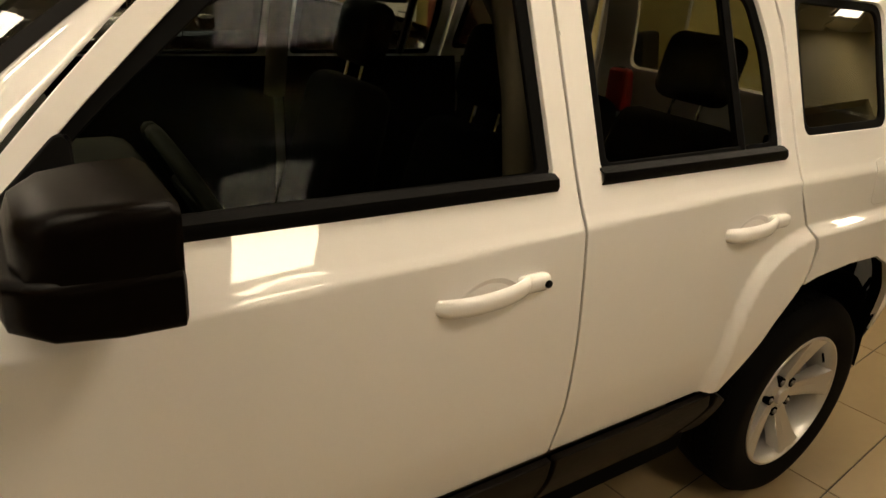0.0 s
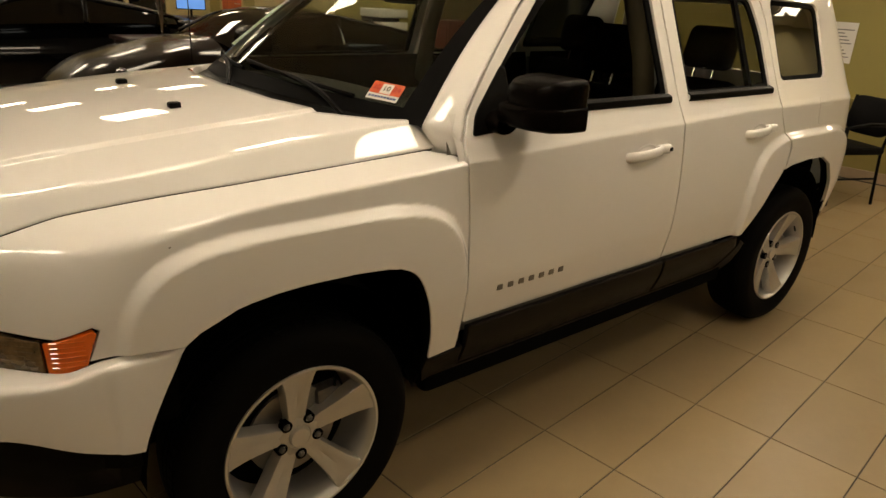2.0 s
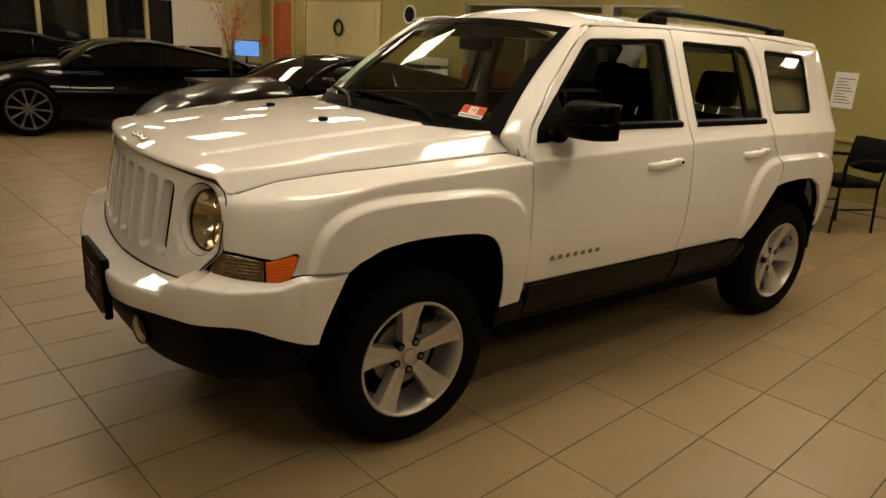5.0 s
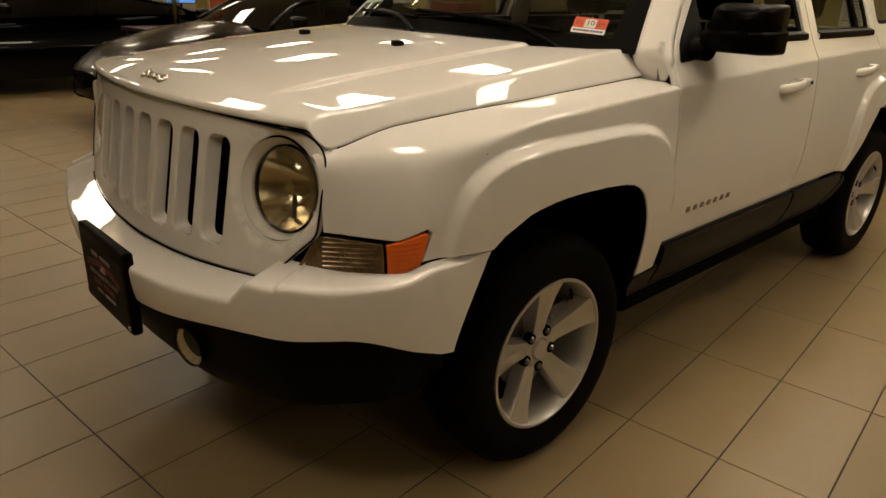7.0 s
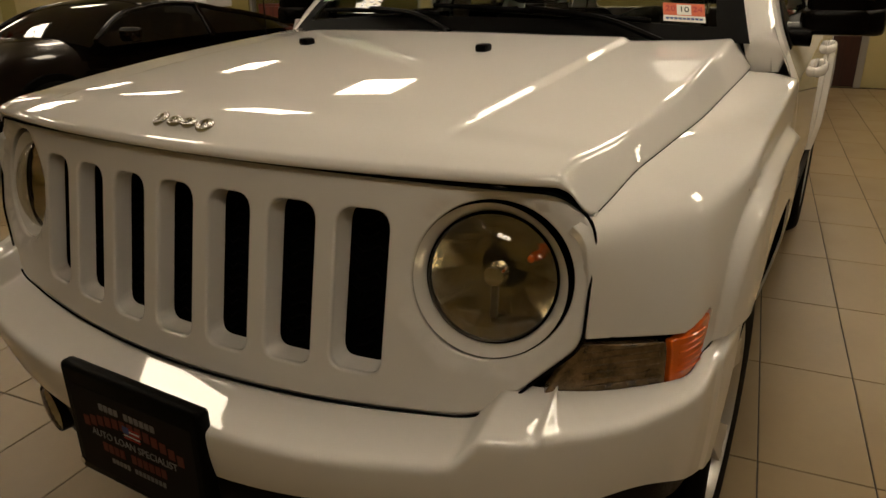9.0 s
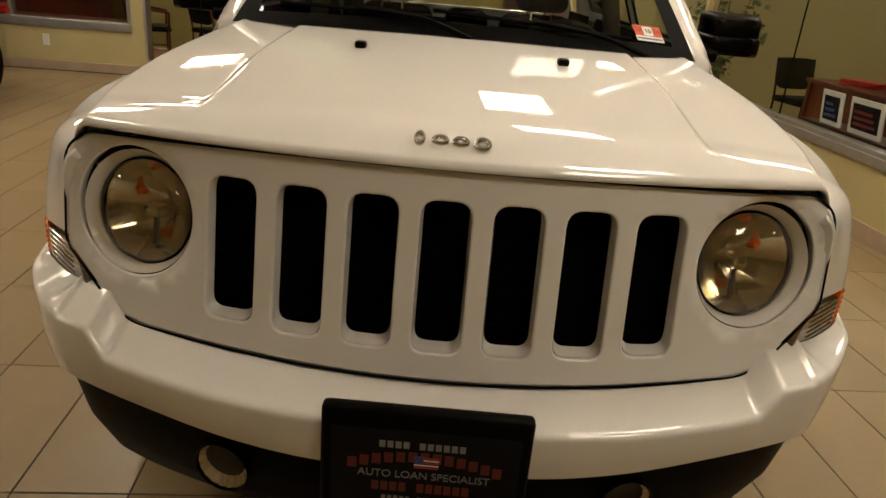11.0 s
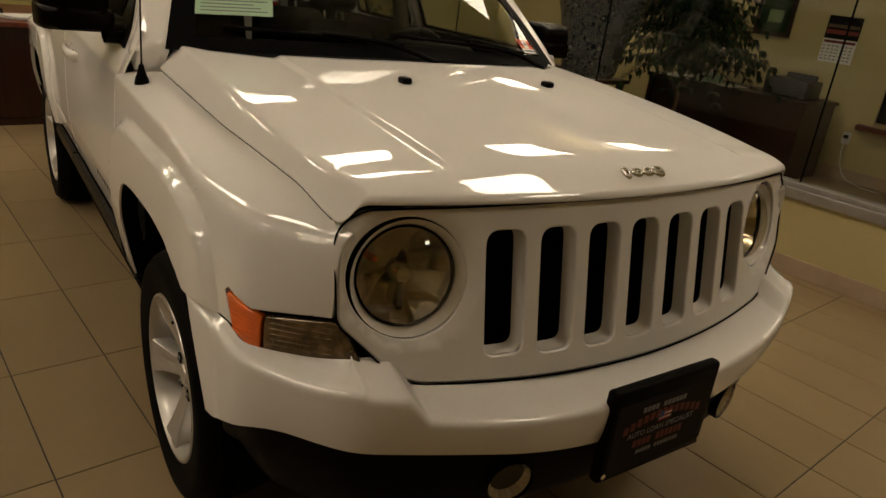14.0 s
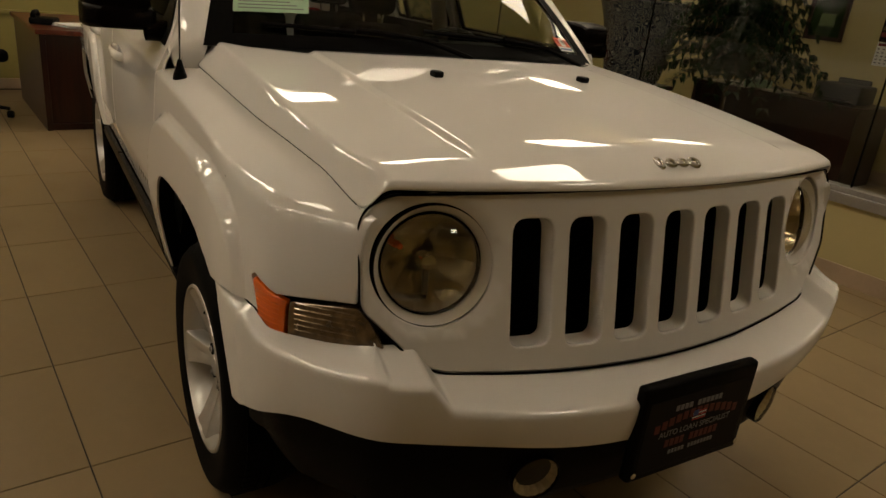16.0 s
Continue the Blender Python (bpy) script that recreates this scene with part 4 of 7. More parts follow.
tg = rounded([(-0.74, 0.5), (0.74, 0.5), (0.74, 1.56), (-0.74, 1.56)], 0.02)
tw_ = rounded([(-0.60, 1.14), (0.60, 1.14), (0.60, 1.50), (-0.60, 1.50)], 0.05)
gate = part("tailgate", panel("tailgate", tail, tg, [tw_], step=(0.08, 0.08), depth=0.02)[0], white_paint, jeep, "white tailgate")
part("window_pane", panel("rear_pane", lambda y, z: (tail(y, z)[0] + 0.008, tail(y, z)[1], z), tw_, step=(0.1, 0.1), depth=0.003, edge=0.001)[0], privacy_glass, gate, "dark tinted rear window")
for s in (1, -1):
    part("tail_lamp", box(-3.30, -3.20, 0.63 * s - 0.06, 0.63 * s + 0.06, 0.93, 1.14, 0.02), red_lens, jeep, "red tail lamp")

# windscreen and cowl
def screen(y, t):
    a = abs(y) / 0.72
    b = np.array((-0.235 - 0.185 * a ** 2.2, y * 0.715 / 0.72, 1.170 - 0.028 * a ** 2))
    u = np.array((-0.905 - 0.05 * a ** 2, y * 0.555 / 0.72, 1.592 - 0.028 * a ** 2))
    p = b + (u - b) * t
    return (p[0] + 0.02 * math.sin(math.pi * t), p[1], p[2] + 0.01 * math.sin(math.pi * t))


part("windscreen", patch([[screen(y, t) for y in np.linspace(-0.72, 0.72, 25)] for t in np.linspace(0.02, 0.985, 14)]), car_glass, jeep, "clear windscreen", smooth="all")
bm = None
for t0, t1 in ((0.0, 0.075), (0.93, 1.0)):
    bm = merge(bm, patch([[tuple(np.array(screen(y, t)) + (0.002, 0, 0.002)) for y in np.linspace(-0.72, 0.72, 25)] for t in np.linspace(t0, t1, 4)]))
for s in (1, -1):
    bm = merge(bm, patch([[tuple(np.array(screen(y * s, t)) + (0.002, 0, 0.002)) for y in (0.672, 0.70, 0.722 + 0.022 * (1 - t))] for t in np.linspace(0, 1, 12)]))
part("screen_surround", bm, seal_rubber, jeep, "black windscreen surround", smooth="all")
seam_z = (1.106, 1.188, 1.325, 1.474, 1.570, 1.60)
seam_x = (-0.508, -0.545, -0.677, -0.832, -0.966, -1.03)
for s in (1, -1):
    rows = []
    for k in [-0.16, -0.12, -0.06] + list(np.linspace(0.01, 1.02, 22)):
        kk = max(k, 0.01)
        w = np.array(screen(0.722 + 0.022 * (1 - kk), kk)) + (0.0, 0.0, 0.004)
        dz = 1.118 + 0.458 * kk
        d = np.array(side(np.interp(dz, seam_z, seam_x) - 0.001, dz)) + (0, 0.001, 0)
        mid = (w + d) / 2 + np.array((0.014, 0.012, 0.007))
        if k < 0:
            f = k / -0.16
            w = w + (np.array((-0.490, 0.752, 1.066)) - w) * f
            d = d + (np.array((-0.508, 0.808, 1.070)) - d) * f
            mid = (w + d) / 2 + np.array((0.014, 0.012, 0.007)) * (1 - 0.8 * f)
        ins = w + np.array((-0.006, -0.012, -0.014))
        row = [ins] + [(1 - f) ** 2 * w + 2 * f * (1 - f) * mid + f * f * d for f in np.linspace(0, 1, 9)]
        row.append(row[-1] + np.array((-0.002, -0.016, 0)))
        rows.append([(p[0], s * p[1], p[2]) for p in row])
    part("foot_backing", merge(patch([[(x, s * y, 1.058) for y in (0.70, 0.80)] for x in (-0.40, -0.53)]),
                               patch([[(x, s * (side(x, z)[1] - 0.012), z) for x in (-0.49, -0.545)] for z in (1.03, 1.08, 1.13, 1.18)])), white_paint, jeep)
    part("screen_pillar", patch(rows), white_paint, jeep, "white windscreen pillar", smooth="all")
part("cowl", patch([[tuple(np.array(screen(y, 0.03)) + (d, 0, h)) for y in np.linspace(-0.66, 0.66, 25)] for d, h in ((-0.01, -0.004), (0.03, -0.022), (0.09, -0.045))]), black_plastic, jeep, "black cowl panel", smooth=True)
for y0, y1, piv in ((-0.10, 0.52, 0.56), (-0.60, -0.06, 0.02)):
    arm = spline([tuple(np.array(screen(piv, 0.0)) + (0.05, 0, 0.0)), tuple(np.array(screen(piv - 0.15, 0.05)) + (0.02, 0, 0.02)), tuple(np.array(screen((y0 + y1) / 2, 0.10)) + (0.015, 0, 0.015))], 10)
    wiper = part("wiper", tube(arm, 0.008, 6), black_plastic, jeep, "black wiper", smooth=True)
    part("wiper_blade", tube([tuple(np.array(screen(y, 0.075 + 0.05 * (y1 - y) / (y1 - y0))) + (0.008, 0, 0.008)) for y in np.linspace(y0, y1, 12)], 0.007, 6), seal_rubber, wiper)
for s in (1, -1):
    z = hood(0.07, 0.253)[2]
    part("washer_nozzle", box(0.055, 0.09, s * 0.253 - 0.014, s * 0.253 + 0.014, z - 0.002, z + 0.016, 0.006), black_plastic, jeep, "black washer nozzle", smooth=True)
# aerial on the passenger wing
p0 = Vector(fender(-0.37, shoulder(-0.37) + 0.04))
aer = part("aerial", lathe([(0.0, -0.005), (0.020, -0.004), (0.018, 0.01), (0.010, 0.032), (0.006, 0.05), (0.0, 0.052)], 16), black_plastic, jeep, "black whip aerial", smooth=True, m=pose(p0.x, -p0.y, p0.z))
part("aerial_rod", tube([(0, 0, 0.04), (0.0, 0.006, 0.4), (-0.004, 0.012, 0.80)], 0.0022, 6), black_plastic, aer)

# ---------------------------------------------------------------- wheels
def rim_point(r, a, d):
    return (r * math.cos(a), d, r * math.sin(a))


def alloy_wheel(m, parent, R=0.345, rim=0.226, spokes=5, phase=math.pi / 2, width=0.205, metal=None, wide=0.46, disc=True):
    """Wheel with its outer face towards +y; the tyre, rim, spokes, nuts and brake are parts."""
    metal = metal or alloy
    h = width / 2
    tyre = lathe([(rim - 0.004, h - 0.012), (rim + 0.006, h - 0.004), (rim + 0.020, h - 0.002), (R - 0.055, h + 0.006), (R - 0.03, h + 0.002), (R - 0.012, h - 0.016), (R - 0.003, h - 0.036), (R, h - 0.07),
                  (R - 0.007, h - 0.071), (R - 0.007, h - 0.077), (R, h - 0.078), (R, 0.004), (R - 0.007, 0.003), (R - 0.007, -0.003), (R, -0.004),
                  (R, -h + 0.07), (R - 0.012, -h + 0.016), (R - 0.055, -h), (rim, -h)], 72, "Y")
    wheel = part("tyre", tyre, tyre_rubber, parent, "black road tyre", smooth=True, m=m)
    if disc:
        bm = None
        for k in range(72):
            a = 2 * math.pi * k / 72
            for d0, d1, off in ((h - 0.036, h - 0.069, 0.0), (h - 0.080, 0.006, 0.5)):
                c = a + off * 2 * math.pi / 72
                blk = [rim_point(r, c + da, d) for r in (R - 0.004, R + 0.001) for d in (d0, d1) for da in (-0.030, 0.030)]
                b = bmesh.new()
                vs = [b.verts.new(p) for p in blk]
                for f in ((4, 5, 7, 6), (0, 1, 5, 4), (2, 3, 7, 6), (0, 2, 6, 4), (1, 3, 7, 5)):
                    b.faces.new([vs[i] for i in f])
                bm = merge(bm, b)
        part("tread", bm, tyre_rubber, wheel, "tread blocks")["kind"] = "stuff"
    barrel = lathe([(rim + 0.003, h - 0.008), (rim + 0.001, h - 0.003), (rim - 0.006, h - 0.002), (rim - 0.012, h - 0.010), (rim - 0.018, h - 0.028), (rim - 0.026, h - 0.10), (rim - 0.03, -h + 0.02)], 72, "Y")
    part("rim", barrel, metal, wheel, "silver alloy rim", smooth=True)
    # near-black disc closes the rim in place of the shaded depth behind
    part("rim_well", lathe([(0.0, -0.01), (0.07, -0.01), (rim - 0.03, -0.03)], 48, "Y"), gap_dark, wheel, "dark disc standing for the shade behind the spokes", smooth=True)
    if disc:
        part("brake_disc", lathe([(0.06, 0.018), (0.13, 0.018), (0.13, 0.008), (0.06, 0.008)], 48, "Y", closed=True), steel_disc, wheel, "worn steel brake disc", smooth=True)
        part("brake_caliper", box(-0.155, -0.075, -0.01, 0.035, 0.02, 0.10, 0.012), steel_disc, wheel, "brake caliper", smooth=True)
    for k in range(spokes):
        a0 = phase + 2 * math.pi * k / spokes
        rows = []
        for r, w, d, t in ((0.030, 0.20, h - 0.052, 0.0), (0.052, 0.25, h - 0.050, 0.004), (0.085, wide * 0.60, h - 0.044, 0.010), (0.125, wide * 0.70, h - 0.034, 0.012),
                           (0.170, wide * 0.84, h - 0.022, 0.012), (rim - 0.022, wide * 1.02, h - 0.012, 0.008), (rim - 0.005, wide * 1.16, h - 0.006, 0.0)):
            row = []
            for f, dd in ((-1.0, -0.045), (-1.0, -0.006), (-0.93, 0.0), (-0.45, t * 0.2), (0.0, -t * 0.35), (0.45, t * 0.2), (0.93, 0.0), (1.0, -0.006), (1.0, -0.045)):
                row.append(rim_point(r, a0 + f * w * 0.5 * (0.205 / max(r, 0.03)), d + dd))
            rows.append(row)
        part("spoke", patch(rows), metal, wheel, "broad silver spoke", smooth=True)
    hub = part("hub", lathe([(0.060, h - 0.075), (0.066, h - 0.056), (0.060, h - 0.050), (0.036, h - 0.046), (0.033, h - 0.050), (0.0, h - 0.050)], 40, "Y"), metal, wheel, "silver hub", smooth=True)
    part("centre_cap", lathe([(0.030, h - 0.052), (0.030, h - 0.042), (0.027, h - 0.038), (0.0, h - 0.036)], 32, "Y"), metal, hub, "round centre cap", smooth=True)
    for k in range(5):
        a = phase + 2 * math.pi * (k + 0.5) / 5
        c = rim_point(0.0572, a, h - 0.052)
        # raised near-black collar gives the shade of a recess round each nut
        part("lug_nut_recess", lathe([(0.0165, -0.012), (0.0165, 0.0078), (0.0110, 0.0082), (0.011, -0.012)], 18, "Y", closed=True), gap_dark, hub, "near-black collar painted as the shade of a nut recess", m=pose(*c))
        part("lug_nut", lathe([(0.0095, -0.01), (0.0095, 0.010), (0.006, 0.014), (0.0, 0.0145)], 6, "Y"), steel_disc, hub, "dull steel lug nut", m=pose(*c))
    part("valve", tube([rim_point(rim - 0.03, phase + 0.62, h - 0.03), rim_point(rim - 0.055, phase + 0.62, h - 0.012)], 0.004, 6), seal_rubber, wheel, "black valve")
    return wheel


# the face of each wheel stands at 0.84 from the middle
first_wheel = alloy_wheel(pose(-0.005, 0.752, 0.343, 0, 4, 0), jeep)
for m in (pose(-2.628, 0.745, 0.345, 0, -16, 0), pose(-0.005, -0.752, 0.343, 0, 30, 180), pose(-2.628, -0.745, 0.345, 0, 8, 180)):
    copy_thing(first_wheel, m)

# ---------------------------------------------------------------- fittings of the off-roader
# door mirrors
for s in (1, -1):
    # outline across y and z, lofted along x
    def ring(x, y0, y1, z0, z1, r):
        return [(x, s * y, z - 0.02) for y, z in rounded([(y0, z0), (y1, z0), (y1, z1), (y0, z1)], r, 6)]
    rows = [ring(-0.632, 0.872, 0.955, 1.215, 1.272, 0.025), ring(-0.642, 0.850, 0.992, 1.196, 1.292, 0.03), ring(-0.672, 0.838, 1.014, 1.184, 1.306, 0.028), ring(-0.72, 0.834, 1.022, 1.180, 1.311, 0.022),
            ring(-0.775, 0.832, 1.024, 1.179, 1.312, 0.02), ring(-0.786, 0.838, 1.018, 1.185, 1.306, 0.02), ring(-0.772, 0.842, 1.014, 1.189, 1.302, 0.02)]
    b = patch([r + r[:1] for r in rows])
    b.faces.new([b.verts.new(p) for p in rows[0]])
    bmesh.ops.remove_doubles(b, verts=b.verts[:], dist=1e-5)
    mir = part("door_mirror", b, mirror_plastic, jeep, "black door mirror", smooth=True)
    low = [ring(-0.612, 0.850, 0.935, 1.186, 1.226, 0.018), ring(-0.622, 0.836, 0.985, 1.176, 1.236, 0.02), ring(-0.66, 0.826, 1.018, 1.172, 1.240, 0.018), ring(-0.72, 0.824, 1.026, 1.170, 1.241, 0.014),
           ring(-0.782, 0.824, 1.028, 1.170, 1.241, 0.014), ring(-0.786, 0.830, 1.022, 1.175, 1.236, 0.014)]
    b = patch([r + r[:1] for r in low])
    b.faces.new([b.verts.new(p) for p in low[0]])
    bmesh.ops.remove_doubles(b, verts=b.verts[:], dist=1e-5)
    part("lower_shell", b, mirror_plastic, mir, "black lower mirror shell", smooth=True)
    part("mirror_glass", slab(rounded([(s * 0.842, 1.169), (s * 1.014, 1.169), (s * 1.014, 1.282), (s * 0.842, 1.282)], 0.02, 5), 0.004, "X", at=-0.776), chrome, mir, "mirror glass")
    arm_line = [(3.6 + 2.0 * math.cos(a), 1.155 + 0.030 * math.sin(a) + 0.006 * math.cos(a)) for a in np.linspace(0, 2 * math.pi, 15)]
    arm = [[(-0.566 - 0.022 * k, s * y, z) for k, z in arm_line] for y in (0.785, 0.81, 0.835, 0.862)]
    part("mirror_arm", patch(arm), mirror_plastic, mir, smooth="all")
    tri = rounded([(-0.549, 1.122), (-0.672, 1.128), (-0.722, 1.172), (-0.722, 1.300), (-0.704, 1.302), (-0.574, 1.178)], [0.012, 0.03, 0.01, 0.008, 0.01, 0.02])
    pm = panel("sail_panel", lambda x, z: tuple(np.array(side(x, z)) + (0, 0.005, 0)), tri, step=(0.03, 0.03), depth=0.014, edge=0.005, flip=True)
    part("sail_panel", pm[0 if s > 0 else 1], black_plastic, mir, "black sail panel")

# door handles with scooped grips
for x0, x1, z in ((-1.215, -1.425, 1.000), (-2.0, -2.195, 1.013)):
    for s in (1, -1):
        yb = base_y((x0 + x1) / 2, z)
        pts = spline([(x0, yb - 0.004, z - 0.004), (x0 - 0.02, yb + 0.018, z - 0.003), (x0 - 0.06, yb + 0.032, z), (x0 - 0.12, yb + 0.034, z + 0.003), (x1 + 0.045, yb + 0.030, z + 0.008), (x1, yb + 0.012, z + 0.010)], 22)
        rows = []
        for i, p in enumerate(pts):
            w = 0.014 + 0.005 * smooth(0, 4, i) - 0.003 * smooth(17, 21, i)
            rows.append([(p[0], s * (p[1] + o * 0.55), p[2] + u) for u, o in ((w, -0.016), (w * 0.8, -0.003), (w * 0.3, 0.003), (-w * 0.3, 0.003), (-w * 0.8, -0.004), (-w, -0.018), (0, -0.022), (w, -0.016))])
        hd = part("door_handle", patch(rows), white_paint, jeep, "white pull handle", smooth="all")
        part("handle_base", box(x1 - 0.035, x1 + 0.035, s * (yb + 0.008) - 0.014, s * (yb + 0.008) + 0.014, z - 0.008, z + 0.026, 0.012, 3), white_paint, hd, smooth=True)
        sc = lathe([(0.045, 0.0012), (0.040, -0.001), (0.02, -0.008), (0, -0.010)], 28, "Y")
        for v in sc.verts:
            v.co.x *= 1.5
        part("grip_scoop", sc, white_paint, hd, smooth="all", m=pose((x0 + x1) / 2 - 0.01, s * (yb + 0.0015), z - 0.012) @ Matrix.Diagonal((1, s, 1, 1)))
        if x0 > -1.5 and s > 0:
            part("key_lock", lathe([(0.0075, 0.0), (0.0075, 0.004), (0.004, 0.005), (0.0, 0.005)], 18, "Y"), gap_dark, hd, "dark key lock", m=pose(x1 - 0.022, yb + 0.022, z + 0.009))
# fuel flap outline on the driver's side
pm = panel("fuel_flap", lambda x, z: tuple(np.array(side(x, z)) + (0, 0.0015, 0)), rounded([(-2.66, 1.00), (-2.66, 1.13), (-2.80, 1.13), (-2.80, 1.00)], 0.03), step=(0.03, 0.03), depth=0.004, edge=0.002, flip=True)
part("fuel_flap", pm[0], white_paint, jeep, "white fuel flap")

# name plates as plain bars and discs
y0 = base_y(-0.8, 0.64) + 0.002
for s in (1, -1):
    for k in range(7):
        x = -0.672 - 0.0465 * k
        yb = base_y(x, 0.648)
        part("badge_bar", box(x - 0.012, x + 0.012, s * yb - 0.003, s * yb + 0.003, 0.638, 0.658, 0.003), badge_grey, jeep, "grey raised badge bar")
for k, (y, w, h, dz) in enumerate(((-0.057, 0.020, 0.036, -0.001), (-0.022, 0.030, 0.026, -0.004), (0.013, 0.030, 0.026, -0.004), (0.050, 0.031, 0.034, -0.008))):
    x = lip(y) - 0.047
    b = lathe([(1.0, -0.2), (1.0, 0.5), (0.8, 0.9), (0.55, 0.9), (0.42, 0.5), (0.42, -0.2)], 24, closed=True)
    p = Vector(hood(x, y))
    mm = Matrix.Translation(p + Vector((0.004, 0, 0.006 + dz * 0.3))) @ look((0, 0, 0), (-0.45, 0, -0.89)).to_3x3().to_4x4() @ pose(0, 0, 0, 0, 0, 0) @ Matrix.Diagonal((w * 0.52, h * 0.5, 0.007, 1))
    part("emblem_disc", b, chrome, jeep, "chrome emblem disc", smooth=True, m=mm)

# dealer plate in a black frame
plate = part("plate_frame", box(0.872, 0.902, -0.178, 0.178, 0.432, 0.665, 0.010, 3), black_plastic, jeep, "black dealer plate frame", smooth=True)
PX = 0.9025
part("plate_face", box(0.8985, PX, -0.160, 0.160, 0.450, 0.630, 0.002), print_dark, plate, "black dealer plate")


def flat_text(text, size, mat, parent, y, z, x, squeeze=1.0):
    return part("lettering", writing(text, size), mat, parent, m=Matrix.Translation((x, y, z)) @ pose(0, 0, 0, 90, 0, 90) @ Matrix.Diagonal((squeeze, 1, 1, 1)))


flat_text("AUTO LOAN SPECIALIST", 0.0205, print_grey, plate, 0, 0.540, PX + 0.001)
for k in range(11):
    if k != 4:
        part("plain_bar", box(PX, PX + 0.001, -0.078 + 0.0135 * k, -0.068 + 0.0135 * k, 0.594, 0.607), print_grey, plate)
        part("plain_bar", box(PX, PX + 0.001, -0.088 + 0.0155 * k, -0.076 + 0.0155 * k, 0.505, 0.523), red_dim, plate)
for k in range(13):
    a = (k - 6) * 0.0205
    part("plain_bar", box(PX, PX + 0.001, a - 0.0075, a + 0.0075, 0.568 - 1.3 * a * a, 0.588 - 1.3 * a * a), red_dim, plate)
for k in range(14):
    if k != 5:
        part("plain_bar", box(PX, PX + 0.001, -0.070 + 0.0104 * k, -0.063 + 0.0104 * k, 0.484, 0.494), print_grey, plate)
for k in range(5):
    part("flag_stripe", box(PX + 0.001, PX + 0.0018, -0.018, 0.024, 0.557 + 0.005 * k, 0.5595 + 0.005 * k), red_print if k % 2 == 0 else paper, plate)
part("flag_field", box(PX + 0.0018, PX + 0.0024, -0.018, -0.002, 0.568, 0.582), blue_print, plate)
for y in (-0.165, 0.165):
    part("plate_screw", lathe([(0.007, 0.0), (0.007, 0.003), (0.0, 0.004)], 12, "X"), chrome, plate, "chrome screw", m=pose(0.902, y, 0.455))

# fog lamps and lower openings
for s in (1, -1):
    m = Matrix.Translation((0.832, s * 0.370, 0.462)) @ look((0, 0, 0), (-1, -s * 0.22, 0.05)).to_3x3().to_4x4()
    fog = part("fog_lamp", lathe([(0.054, -0.03), (0.054, 0.002), (0.052, 0.005), (0.050, 0.002), (0.050, -0.03)], 36, closed=True), black_plastic, jeep, "round fog lamp", smooth=True, m=m)
    rows = [[(r * math.cos(a), r * math.sin(a), -0.03 + 0.028 * (r / 0.05) ** 2 + 0.001 * math.cos(18 * a)) for a in np.linspace(0, 2 * math.pi, 37)] for r in np.linspace(0.002, 0.05, 6)]
    part("fog_reflector", patch(rows), fog_pattern, fog, "chrome reflector")
    part("fog_lens", lathe([(0.050, 0.002), (0.038, 0.009), (0.02, 0.013), (0.0, 0.014)], 32), lamp_glass, fog, "clear lens", smooth="all")

# inspection sticker inside the windscreen, window sheet on the other side
def on_screen(y, t, off=0.004):
    o = Vector(screen(y, t))
    a = (Vector(screen(y + 0.02, t)) - Vector(screen(y - 0.02, t))).normalized()
    n = a.cross(Vector(screen(y, t + 0.02)) - Vector(screen(y, t - 0.02))).normalized()
    m = Matrix((a, n.cross(a), n)).transposed().to_4x4()
    m.translation = o + n * off
    return m


ms = on_screen(0.595, 0.125)
st = part("inspection_sticker", box(-0.052, 0.052, -0.004, 0.040, -0.0006, 0), orange_print, jeep, "orange and white inspection sticker", m=ms)
part("sticker_strip", box(-0.052, 0.052, -0.026, -0.0045, -0.0006, 0), paper, st)
part("sticker_centre", box(-0.018, 0.018, -0.002, 0.034, 0.0002, 0.0008), paper, st)
for tt, x, z, mt in (("10", 0.0, 0.016, print_dark), ("20", -0.034, 0.018, red_print), ("24", 0.034, 0.018, red_print)):
    part("lettering", writing(tt, 0.026), mt, st, m=pose(x, z, 0.0012))
for k in range(9):
    part("plain_bar", box(-0.046 + 0.0104 * k, -0.038 + 0.0104 * k, -0.019, -0.012, 0.0002, 0.0008), blue_print, st)
ms = on_screen(-0.565, 0.222, 0.008)
sh = part("window_sheet", box(-0.11, 0.11, -0.02, 0.23, -0.001, 0), paper_green, jeep, "pale green printed buyer sheet", m=ms)
for k in range(7):
    part("plain_bar", box(-0.095, 0.095 - 0.02 * (k % 3), -0.006 + 0.014 * k, -0.002 + 0.014 * k, 0.0002, 0.0006), print_grey, sh)

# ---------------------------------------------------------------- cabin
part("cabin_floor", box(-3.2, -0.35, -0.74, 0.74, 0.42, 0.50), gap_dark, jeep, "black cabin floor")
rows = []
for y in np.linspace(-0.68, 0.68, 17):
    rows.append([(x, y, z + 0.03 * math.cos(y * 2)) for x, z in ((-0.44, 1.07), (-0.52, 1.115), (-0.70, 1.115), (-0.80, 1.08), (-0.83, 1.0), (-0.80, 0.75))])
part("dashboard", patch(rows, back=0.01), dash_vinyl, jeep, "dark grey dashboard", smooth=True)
part("instrument_hood", box(-0.88, -0.70, 0.22, 0.56, 1.06, 1.17, 0.04, 3), dash_vinyl, jeep, "dark instrument hood", smooth=True)
ring = [(0.185 * math.cos(a), 0.185 * math.sin(a), 0) for a in np.linspace(0, 2 * math.pi, 41)]
